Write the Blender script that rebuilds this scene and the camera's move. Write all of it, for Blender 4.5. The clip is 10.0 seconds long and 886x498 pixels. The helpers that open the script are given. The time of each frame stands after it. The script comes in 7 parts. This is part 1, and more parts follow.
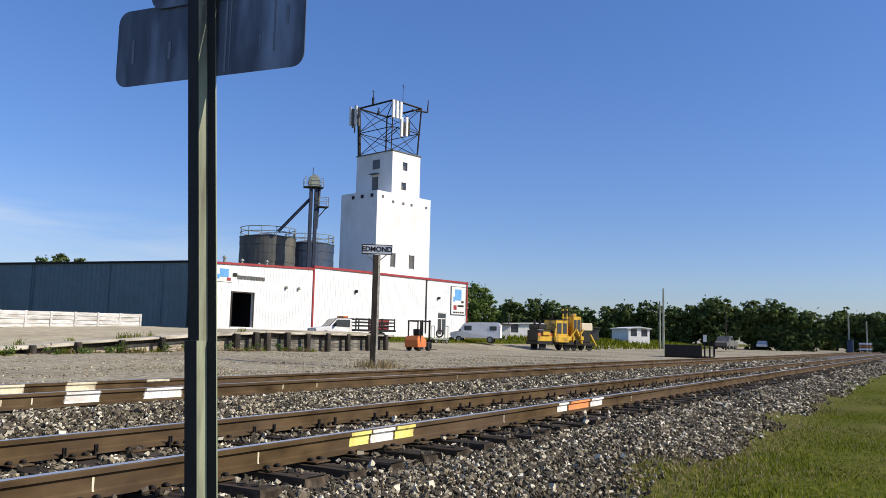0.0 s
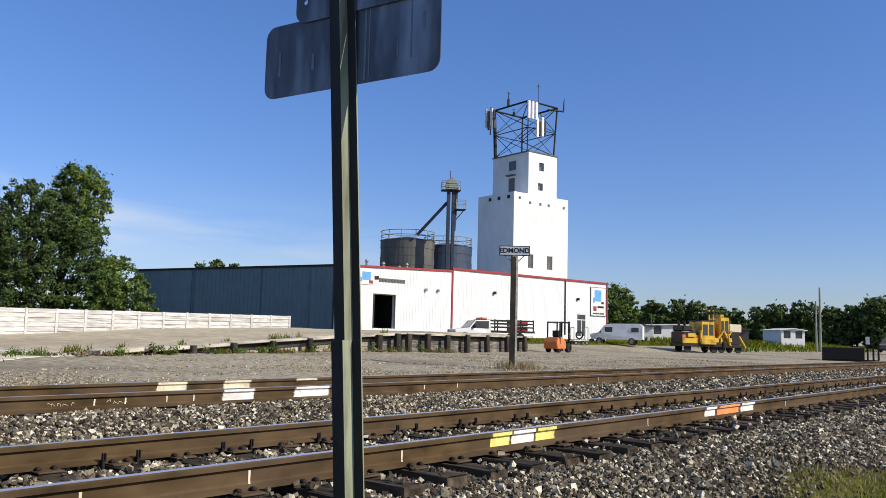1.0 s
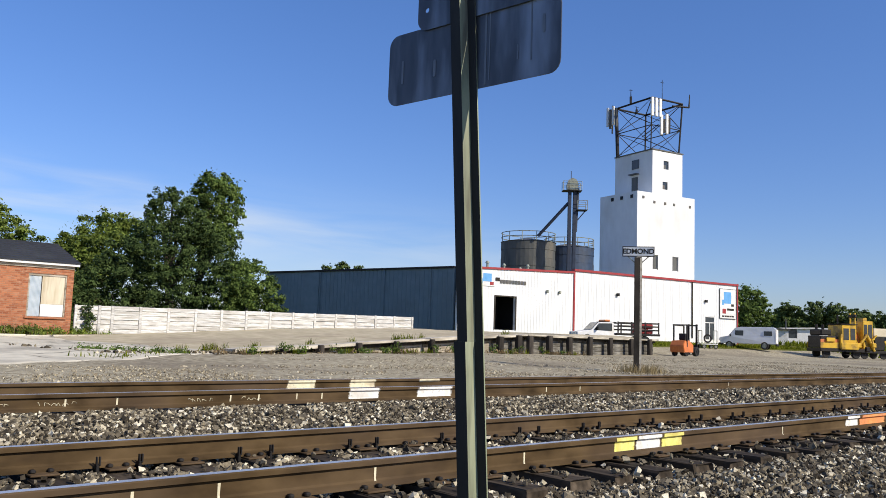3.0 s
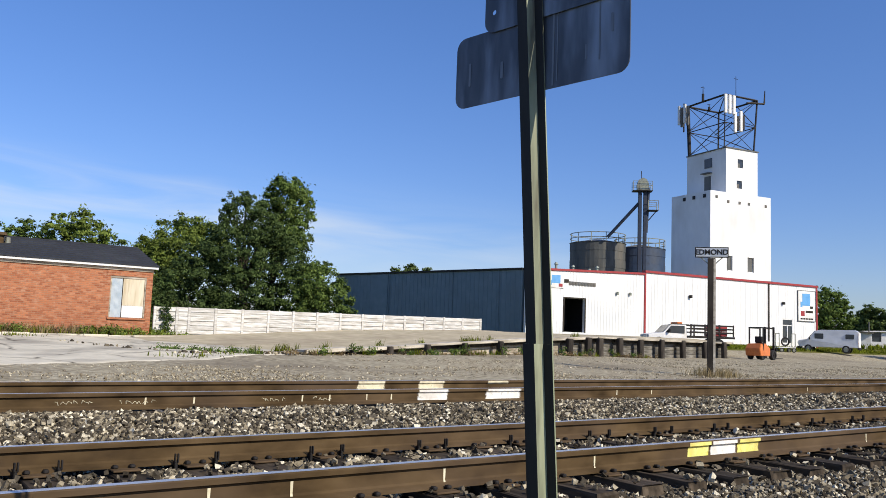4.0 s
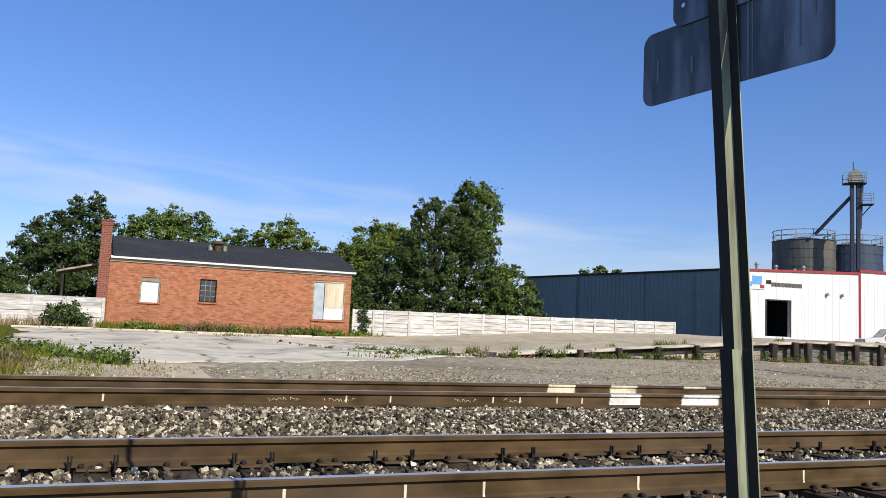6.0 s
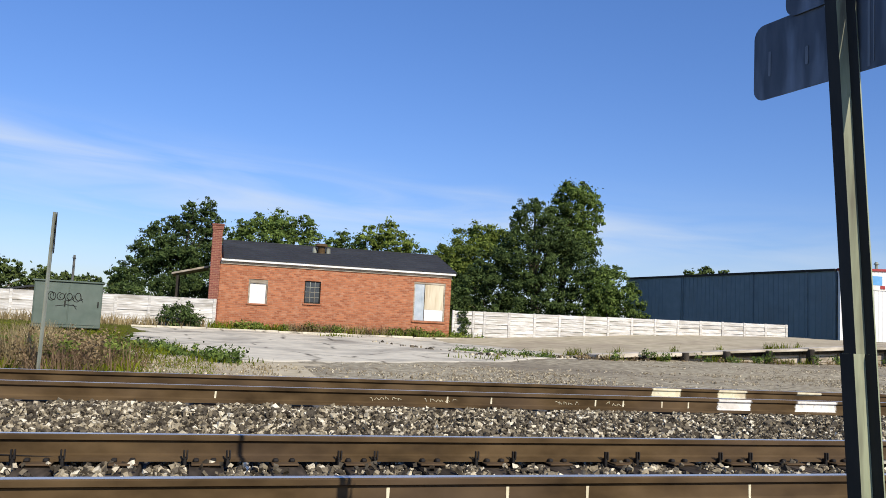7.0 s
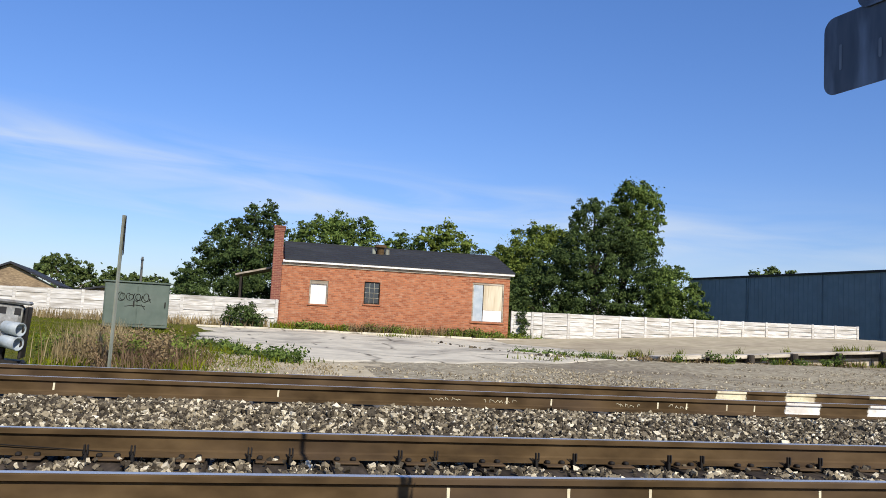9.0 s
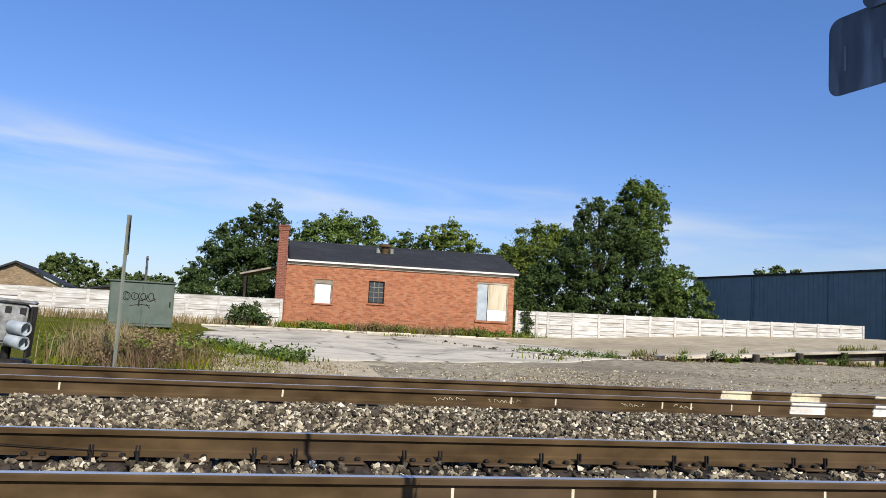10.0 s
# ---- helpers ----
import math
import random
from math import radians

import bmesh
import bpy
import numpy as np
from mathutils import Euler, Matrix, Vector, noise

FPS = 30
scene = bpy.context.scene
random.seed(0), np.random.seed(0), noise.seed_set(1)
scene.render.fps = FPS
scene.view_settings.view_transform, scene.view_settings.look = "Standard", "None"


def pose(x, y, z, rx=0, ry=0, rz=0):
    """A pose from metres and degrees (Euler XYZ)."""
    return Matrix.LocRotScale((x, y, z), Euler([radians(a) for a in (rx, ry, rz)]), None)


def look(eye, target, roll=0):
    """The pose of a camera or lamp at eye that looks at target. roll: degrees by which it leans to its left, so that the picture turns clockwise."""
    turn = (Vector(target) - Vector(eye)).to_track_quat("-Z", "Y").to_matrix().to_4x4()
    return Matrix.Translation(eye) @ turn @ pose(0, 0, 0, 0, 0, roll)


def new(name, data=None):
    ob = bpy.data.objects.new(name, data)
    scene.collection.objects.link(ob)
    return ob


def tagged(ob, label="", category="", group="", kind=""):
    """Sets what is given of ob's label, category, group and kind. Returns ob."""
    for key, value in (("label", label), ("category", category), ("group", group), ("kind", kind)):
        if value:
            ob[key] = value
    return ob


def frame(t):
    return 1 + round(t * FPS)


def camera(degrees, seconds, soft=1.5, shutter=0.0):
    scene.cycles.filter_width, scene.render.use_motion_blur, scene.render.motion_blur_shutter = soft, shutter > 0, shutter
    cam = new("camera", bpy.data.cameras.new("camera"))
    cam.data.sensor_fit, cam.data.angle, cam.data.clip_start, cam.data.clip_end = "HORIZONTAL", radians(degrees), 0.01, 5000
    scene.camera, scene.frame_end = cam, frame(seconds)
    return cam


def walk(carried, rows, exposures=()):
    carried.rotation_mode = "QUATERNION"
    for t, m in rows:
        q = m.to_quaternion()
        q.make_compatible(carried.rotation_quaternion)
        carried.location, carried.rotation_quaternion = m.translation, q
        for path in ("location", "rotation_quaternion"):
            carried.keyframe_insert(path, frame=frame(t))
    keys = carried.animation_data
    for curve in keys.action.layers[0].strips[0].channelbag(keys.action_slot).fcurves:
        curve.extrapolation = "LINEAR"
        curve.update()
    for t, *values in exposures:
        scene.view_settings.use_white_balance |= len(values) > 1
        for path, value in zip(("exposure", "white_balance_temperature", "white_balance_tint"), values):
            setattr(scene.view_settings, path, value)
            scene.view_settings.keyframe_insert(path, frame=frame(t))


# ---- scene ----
cam = camera(56.6, 10.0, soft=0.6)
PATH = [
    (0, 0.0166, 0.0125, 1.0069, 96.149, -1.347, -59.217),
    (0.5, 0.0142, 0.0122, 1.0039, 96.084, -1.238, -55.554),
    (1, 0.0136, 0.0120, 1.0034, 96.014, -1.462, -49.616),
    (1.5, 0.0069, 0.0065, 1.0021, 95.973, -1.643, -45.190),
    (2, 0.0066, 0.0056, 1.0017, 95.918, -1.800, -43.877),
    (2.2, 0.0052, 0.0020, 1.0033, 95.903, -1.800, -42.733),
    (3.3, 0.0008, 0.0036, 1.0049, 95.848, -2.007, -40.538),
    (3.5, 0.0004, 0.0019, 1.0064, 95.818, -2.033, -39.620),
    (4, -0.0023, -0.0003, 1.0043, 95.829, -2.170, -36.501),
    (4.5, -0.0017, -0.0001, 1.0050, 95.791, -2.319, -31.634),
    (5, -0.0052, -0.0025, 1.0050, 95.736, -2.357, -31.622),
    (5.5, -0.0056, -0.0030, 1.0045, 95.710, -2.269, -31.029),
    (6, -0.0035, -0.0062, 1.0064, 95.480, -2.515, -23.432),
    (6.2, -0.0057, -0.0040, 1.0065, 95.454, -2.579, -21.471),
    (7.3, -0.0160, 0.0000, 1.0050, 95.170, -2.920, -14.350),
    (7.5, -0.0199, 0.0033, 1.0028, 95.142, -2.981, -12.909),
    (8, -0.0162, -0.0054, 1.0016, 95.160, -2.983, -12.224),
    (8.5, -0.0145, -0.0041, 1.0014, 95.233, -2.901, -12.615),
    (9, -0.0168, -0.0010, 1.0042, 95.110, -2.967, -12.462),
    (9.5, -0.0167, -0.0013, 1.0056, 95.092, -2.993, -12.352),
    (10, -0.0154, -0.0018, 1.0117, 95.030, -2.970, -12.152),
]
walk(cam, [(t, pose(x, y, z, rx, ry, rz)) for t, x, y, z, rx, ry, rz in PATH])

# ---------------------------------------------------------------- light
SUN_ELEVATION = radians(35)
SUN_SIDE = Vector((0.255, -0.967, 0)).normalized()      # towards the sun, in plan
scene.view_settings.exposure = 0.0
world = bpy.data.worlds.new("sky")
scene.world = world
world.use_nodes = True
wn, wl = world.node_tree.nodes, world.node_tree.links
sky = wn.new("ShaderNodeTexSky")
sky.sky_type, sky.sun_disc = "NISHITA", False
sky.sun_elevation = SUN_ELEVATION
sky.sun_rotation = math.atan2(SUN_SIDE.x, SUN_SIDE.y)
sky.air_density, sky.dust_density, sky.ozone_density = 1.0, 0.35, 2.0
wn["Background"].inputs["Strength"].default_value = 0.11
tone = wn.new("ShaderNodeHueSaturation")
tone.inputs["Saturation"].default_value, tone.inputs["Value"].default_value = 1.20, 1.14
tint = wn.new("ShaderNodeMix")
tint.data_type, tint.blend_type = "RGBA", "MULTIPLY"
tint.inputs[0].default_value, tint.inputs[7].default_value = 1.0, (0.955, 0.97, 1.25, 1)
# the air is clear: little white haze near the horizon
way, split = wn.new("ShaderNodeTexCoord"), wn.new("ShaderNodeSeparateXYZ")
deepen = wn.new("ShaderNodeMix")
deepen.data_type, deepen.blend_type = "RGBA", "MULTIPLY"
deepen.inputs[0].default_value = 1.0
haze = wn.new("ShaderNodeValToRGB")
haze.color_ramp.elements[0].position, haze.color_ramp.elements[0].color = 0.0, (0.66, 0.71, 0.79, 1)
haze.color_ramp.elements[1].position, haze.color_ramp.elements[1].color = 0.42, (1, 1, 1, 1)
wl.new(way.outputs["Generated"], split.inputs[0])
wl.new(split.outputs[2], haze.inputs[0])


def sky_math(operation, a, b=0.0, c=0.0):
    """One Math node; a, b and c are sockets or numbers."""
    k = wn.new("ShaderNodeMath")
    k.operation = operation
    for i, v in enumerate((a, b, c)):
        if isinstance(v, (int, float)):
            k.inputs[i].default_value = v
        else:
            wl.new(v, k.inputs[i])
    return k.outputs[0]


# a long bank of thin high cloud that sinks from north-west to north-east, feathered along its length
bearing = sky_math("ARCTAN2", split.outputs[0], split.outputs[1])
height = split.outputs[2]
drift = sky_math("SUBTRACT", height, sky_math("MULTIPLY_ADD", bearing, -0.07, 0.158))
streaks = wn.new("ShaderNodeCombineXYZ")
wl.new(sky_math("MULTIPLY", bearing, 3.2), streaks.inputs[0])
wl.new(sky_math("MULTIPLY", drift, 26.0), streaks.inputs[1])
wisps, thin = wn.new("ShaderNodeTexNoise"), wn.new("ShaderNodeMapRange")
wisps.inputs["Scale"].default_value, wisps.inputs["Detail"].default_value, wisps.inputs["Distortion"].default_value = 1.1, 8, 0.6
wl.new(streaks.outputs[0], wisps.inputs["Vector"])
wl.new(wisps.outputs["Fac"], thin.inputs[0])
thin.inputs[1].default_value, thin.inputs[2].default_value = 0.38, 0.66
bank = sky_math("EXPONENT", sky_math("MULTIPLY", sky_math("MULTIPLY", drift, drift), -1100.0))
under = sky_math("EXPONENT", sky_math("MULTIPLY", sky_math("POWER", sky_math("ADD", drift, 0.05), 2.0), -500.0))
far_end = wn.new("ShaderNodeMapRange")
far_end.inputs[1].default_value, far_end.inputs[2].default_value = 0.95, 0.45
wl.new(bearing, far_end.inputs[0])
density = sky_math("MULTIPLY", sky_math("MULTIPLY_ADD", under, 0.75, bank), thin.outputs[0])
density = sky_math("MULTIPLY", sky_math("MULTIPLY", density, far_end.outputs[0]), 0.46)
veil = wn.new("ShaderNodeMix")
veil.data_type = "RGBA"
veil.inputs[7].default_value = (6.6, 7.2, 7.9, 1)
wl.new(sky.outputs[0], tone.inputs["Color"])
wl.new(tone.outputs[0], tint.inputs[6])
wl.new(tint.outputs[2], deepen.inputs[6])
wl.new(haze.outputs[0], deepen.inputs[7])
wl.new(deepen.outputs[2], veil.inputs[6])
wl.new(density, veil.inputs[0])
wl.new(veil.outputs[2], wn["Background"].inputs["Color"])
sun = new("sun", bpy.data.lights.new("sun", "SUN"))
sun.data.energy, sun.data.angle, sun.data.color = 5.0, radians(0.3), (1.0, 0.91, 0.75)
to_sun = SUN_SIDE * math.cos(SUN_ELEVATION) + Vector((0, 0, math.sin(SUN_ELEVATION)))
sun.matrix_world = look((0, 0, 40), Vector((0, 0, 40)) - to_sun)


# ---------------------------------------------------------------- materials
def material(name, colours, scale=6.0, rough=0.8, metal=0.0, bump=0.2, stain=None, stain_scale=0.7, stain_amount=0.5,
             per_object=0.0, per_island=0.0, stretch=(1, 1, 1), detail_scale=None, bump_distance=0.01, spec=0.5):
    """Two scales of noise: grain between the given colours, and larger stains; fine relief from the grain."""
    m = bpy.data.materials.new(name)
    m.use_nodes = True
    n, l = m.node_tree.nodes, m.node_tree.links
    b = n["Principled BSDF"]
    b.inputs["Roughness"].default_value, b.inputs["Metallic"].default_value = rough, metal
    b.inputs["Specular IOR Level"].default_value = spec
    co, mp = n.new("ShaderNodeTexCoord"), n.new("ShaderNodeMapping")
    mp.inputs["Scale"].default_value = stretch
    l.new(co.outputs["Object"], mp.inputs["Vector"])
    grain = n.new("ShaderNodeTexNoise")
    grain.inputs["Scale"].default_value, grain.inputs["Detail"].default_value = scale, 8
    l.new(mp.outputs[0], grain.inputs["Vector"])
    ramp = n.new("ShaderNodeValToRGB")
    ramp.color_ramp.elements[0].position, ramp.color_ramp.elements[1].position = 0.3, 0.7
    while len(ramp.color_ramp.elements) < len(colours):
        ramp.color_ramp.elements.new(0.5)
    for i, (e, c) in enumerate(zip(ramp.color_ramp.elements, colours)):
        e.position = 0.3 + 0.4 * i / max(1, len(colours) - 1)
        e.color = (*c, 1)
    l.new(grain.outputs["Fac"], ramp.inputs[0])
    out = ramp.outputs[0]
    if stain:
        big = n.new("ShaderNodeTexNoise")
        big.inputs["Scale"].default_value, big.inputs["Detail"].default_value = stain_scale, 5
        l.new(mp.outputs[0], big.inputs["Vector"])
        br = n.new("ShaderNodeValToRGB")
        br.color_ramp.elements[0].position, br.color_ramp.elements[1].position = 0.48, 0.68
        br.color_ramp.elements[1].color = (stain_amount,) * 3 + (1,)
        l.new(big.outputs["Fac"], br.inputs[0])
        mix = n.new("ShaderNodeMix")
        mix.data_type = "RGBA"
        l.new(br.outputs[0], mix.inputs[0])
        l.new(out, mix.inputs[6])
        mix.inputs[7].default_value = (*stain, 1)
        out = mix.outputs[2]
    if per_object or per_island:
        src = n.new("ShaderNodeObjectInfo").outputs["Random"] if per_object else n.new("ShaderNodeNewGeometry").outputs["Random Per Island"]
        amount = per_object or per_island
        hsv, mr = n.new("ShaderNodeHueSaturation"), n.new("ShaderNodeMapRange")
        mr.inputs[3].default_value, mr.inputs[4].default_value = 1 - amount, 1 + amount
        l.new(src, mr.inputs[0])
        l.new(mr.outputs[0], hsv.inputs["Value"])
        l.new(out, hsv.inputs["Color"])
        out = hsv.outputs[0]
    l.new(out, b.inputs["Base Color"])
    if bump:
        fine = grain
        if detail_scale:
            fine = n.new("ShaderNodeTexNoise")
            fine.inputs["Scale"].default_value, fine.inputs["Detail"].default_value = detail_scale, 6
            l.new(mp.outputs[0], fine.inputs["Vector"])
        bp = n.new("ShaderNodeBump")
        bp.inputs["Strength"].default_value, bp.inputs["Distance"].default_value = bump, bump_distance
        l.new(fine.outputs["Fac"], bp.inputs["Height"])
        l.new(bp.outputs[0], b.inputs["Normal"])
    return m


GRASS_SOIL = material("grass_soil", [(0.05, 0.064, 0.007), (0.095, 0.105, 0.012), (0.17, 0.15, 0.03)], 9, 0.95, bump=0.8, stain=(0.2, 0.16, 0.08), stain_scale=0.35, stain_amount=0.4, bump_distance=0.04, spec=0.05)
GRAVEL = material("gravel_lot", [(0.205, 0.172, 0.115), (0.36, 0.315, 0.22), (0.53, 0.475, 0.345)], 5.5, 0.95, bump=0.9, stain=(0.17, 0.14, 0.105), stain_scale=0.16, stain_amount=0.6, detail_scale=14, bump_distance=0.05, spec=0.08)
CONCRETE = material("worn_concrete", [(0.55, 0.505, 0.395), (0.72, 0.66, 0.52)], 3, 0.9, bump=0.3, stain=(0.2, 0.18, 0.15), stain_scale=0.5, stain_amount=0.6, spec=0.2)


def add_cracks(mat, scale, width, dark):
    """Thin dark open cracks, wandering, broken up along their length."""
    n, l = mat.node_tree.nodes, mat.node_tree.links
    b = n["Principled BSDF"]
    plain = b.inputs["Base Color"].links[0].from_socket
    co, wob, mix = n.new("ShaderNodeTexCoord"), n.new("ShaderNodeTexNoise"), n.new("ShaderNodeMix")
    wob.inputs["Scale"].default_value, wob.inputs["Detail"].default_value = 0.9, 5
    mix.data_type = "RGBA"
    mix.inputs[0].default_value = 0.35
    l.new(co.outputs["Object"], wob.inputs["Vector"])
    l.new(co.outputs["Object"], mix.inputs[6]), l.new(wob.outputs["Color"], mix.inputs[7])
    cell, edge = n.new("ShaderNodeTexVoronoi"), n.new("ShaderNodeMapRange")
    cell.feature = "DISTANCE_TO_EDGE"
    cell.inputs["Scale"].default_value = scale
    l.new(mix.outputs[2], cell.inputs["Vector"])
    edge.inputs[1].default_value, edge.inputs[2].default_value, edge.inputs[3].default_value, edge.inputs[4].default_value = 0.0, width, 1.0, 0.0
    l.new(cell.outputs["Distance"], edge.inputs[0])
    gap, cut = n.new("ShaderNodeMapRange"), n.new("ShaderNodeMath")
    gap.inputs[1].default_value, gap.inputs[2].default_value = 0.42, 0.56
    l.new(wob.outputs["Fac"], gap.inputs[0])
    cut.operation = "MULTIPLY"
    l.new(edge.outputs[0], cut.inputs[0]), l.new(gap.outputs[0], cut.inputs[1])
    lay = n.new("ShaderNodeMix")
    lay.data_type = "RGBA"
    l.new(cut.outputs[0], lay.inputs[0]), l.new(plain, lay.inputs[6])
    lay.inputs[7].default_value = (*dark, 1)
    l.new(lay.outputs[2], b.inputs["Base Color"])


add_cracks(CONCRETE, 0.55, 0.03, (0.10, 0.085, 0.06))
DIRT = material("packed_dirt", [(0.40, 0.34, 0.225), (0.57, 0.495, 0.345)], 2.2, 0.95, bump=0.5, stain=(0.28, 0.22, 0.16), stain_scale=0.25, stain_amount=0.6, spec=0.1)
BALLAST_BED = material("ballast_bed", [(0.05, 0.045, 0.04), (0.16, 0.15, 0.135), (0.3, 0.28, 0.25)], 24, 0.95, bump=1.0, bump_distance=0.05, spec=0.2)
RUST = material("rusty_steel", [(0.040, 0.025, 0.011), (0.084, 0.054, 0.025), (0.127, 0.084, 0.041)], 5, 0.85, 0.1, bump=0.3, stain=(0.115, 0.08, 0.055), stain_scale=1.3, stain_amount=0.5, stretch=(0.5, 1, 1), spec=0.15)
POLISHED = material("polished_steel", [(0.54, 0.54, 0.53), (0.70, 0.70, 0.69)], 30, 0.38, 0.6, bump=0.03, stretch=(0.05, 1, 1))
TIE_WOOD = material("creosoted_tie", [(0.02, 0.015, 0.010), (0.055, 0.042, 0.029), (0.105, 0.08, 0.056)], 9, 0.9, bump=0.7, per_object=0.35, stretch=(1.5, 0.25, 1), spec=0.2)
BLACK_STEEL = material("dark_steel", [(0.012, 0.011, 0.01), (0.035, 0.03, 0.027)], 12, 0.6, 0.5, bump=0.2)
POST_PAINT = material("green_post_paint", [(0.17, 0.20, 0.125), (0.34, 0.365, 0.24)], 16, 0.6, 0.0, bump=0.2, stain=(0.07, 0.06, 0.038), stain_scale=22, stain_amount=0.85, stretch=(1, 1, 0.12))
# near-black steel for post faces turned from the sun, shade included in the colour
SHADED_STEEL = material("shaded_flange", [(0.009, 0.009, 0.009), (0.024, 0.023, 0.021)], 20, 0.7, 0.1, bump=0.2, stretch=(1, 1, 0.3))
GALVANISED = material("galvanised_post", [(0.23, 0.25, 0.21), (0.34, 0.36, 0.30)], 16, 0.55, 0.35, bump=0.15, stain=(0.13, 0.10, 0.07), stain_scale=4, stain_amount=0.8, stretch=(1, 1, 0.25))
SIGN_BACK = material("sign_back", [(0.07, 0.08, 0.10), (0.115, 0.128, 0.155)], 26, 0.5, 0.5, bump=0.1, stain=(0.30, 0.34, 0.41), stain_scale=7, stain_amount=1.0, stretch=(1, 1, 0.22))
WHITE_WALL = material("white_metal_siding", [(0.76, 0.76, 0.75), (0.82, 0.82, 0.81)], 2, 0.5, bump=0.05, stain=(0.66, 0.65, 0.62), stain_scale=0.5, stain_amount=0.4)
TOWER_WALL = material("painted_concrete", [(0.74, 0.74, 0.73), (0.82, 0.82, 0.81)], 1.2, 0.8, bump=0.2, stain=(0.6, 0.58, 0.54), stain_scale=0.35, stain_amount=0.5, stretch=(1, 1, 0.5))
BLUE_WALL = material("grey_blue_siding", [(0.105, 0.165, 0.20), (0.145, 0.205, 0.24)], 1.5, 0.5, bump=0.05, stain=(0.10, 0.135, 0.155), stain_scale=0.4, stain_amount=0.5)
RED_TRIM = material("red_trim", [(0.28, 0.022, 0.022), (0.36, 0.035, 0.035)], 4, 0.5, bump=0.03)
WHITE_FENCE = material("whitewashed_concrete", [(0.46, 0.44, 0.40), (0.76, 0.75, 0.72)], 3, 0.9, bump=0.25, stain=(0.33, 0.30, 0.25), stain_scale=1.3, stain_amount=0.8, per_object=0.12, stretch=(0.7, 1, 5))
WHITE_PAINT = material("white_paint", [(0.72, 0.71, 0.68), (0.82, 0.81, 0.79)], 4, 0.6, bump=0.06, stain=(0.55, 0.52, 0.46), stain_scale=1.5, stain_amount=0.5)
YELLOW = material("machine_yellow", [(0.62, 0.37, 0.02), (0.72, 0.44, 0.03)], 2, 0.45, bump=0.05, stain=(0.16, 0.09, 0.03), stain_scale=1.6, stain_amount=0.8)
ORANGE = material("orange_paint", [(0.55, 0.14, 0.03), (0.68, 0.22, 0.06)], 6, 0.5, bump=0.05, stain=(0.4, 0.12, 0.05), stain_scale=3, stain_amount=0.4)
DARK = material("dark_opening", [(0.01, 0.01, 0.011), (0.02, 0.02, 0.022)], 3, 0.8, bump=0.05)
GLASS = material("window_glass", [(0.03, 0.036, 0.045), (0.05, 0.06, 0.07)], 2, 0.08, bump=0.02)
RUBBER = material("rubber", [(0.012, 0.012, 0.012), (0.025, 0.025, 0.025)], 12, 0.85, bump=0.2)
SHINGLE = material("asphalt_shingles", [(0.012, 0.014, 0.02), (0.027, 0.03, 0.038)], 7, 0.85, bump=0.4, stain=(0.045, 0.05, 0.058), stain_scale=0.6, stain_amount=0.5, stretch=(1, 1, 3))
OLD_WOOD = material("weathered_timber", [(0.20, 0.165, 0.12), (0.38, 0.33, 0.26), (0.50, 0.45, 0.38)], 4, 0.9, bump=0.6, stain=(0.1, 0.085, 0.07), stain_scale=1.2, stain_amount=0.6, per_object=0.2, stretch=(0.4, 2, 2), spec=0.2)
PALE_WOOD = material("sun_bleached_timber", [(0.36, 0.315, 0.24), (0.52, 0.47, 0.38), (0.64, 0.59, 0.49)], 4, 0.9, bump=0.6, stain=(0.16, 0.135, 0.10), stain_scale=1.4, stain_amount=0.6, per_object=0.15, stretch=(0.4, 2, 2), spec=0.2)
DOCK_WOOD = material("grey_dock_boards", [(0.065, 0.06, 0.05), (0.14, 0.13, 0.112), (0.26, 0.245, 0.215)], 4, 0.9, bump=0.6, stain=(0.06, 0.05, 0.04), stain_scale=1.1, stain_amount=0.7, per_object=0.25, stretch=(0.4, 2, 2), spec=0.2)
DARK_WOOD = material("dark_timber", [(0.02, 0.017, 0.014), (0.065, 0.055, 0.045)], 5, 0.9, bump=0.6, per_object=0.3, stretch=(1, 1, 0.3), spec=0.2)
SILO_STEEL = material("silo_steel", [(0.075, 0.078, 0.075), (0.14, 0.14, 0.13)], 1.5, 0.7, 0.0, bump=0.1, stain=(0.13, 0.10, 0.075), stain_scale=0.5, stain_amount=0.7, stretch=(1, 1, 0.3))
SILO_BLUE = material("blue_grey_steel", [(0.018, 0.036, 0.075), (0.032, 0.056, 0.105)], 2, 0.6, 0.0, bump=0.06, stain=(0.05, 0.05, 0.05), stain_scale=0.6, stain_amount=0.5)
BARK = material("bark", [(0.05, 0.038, 0.028), (0.13, 0.10, 0.075)], 8, 0.95, bump=0.8, stretch=(1, 1, 0.3), bump_distance=0.03)


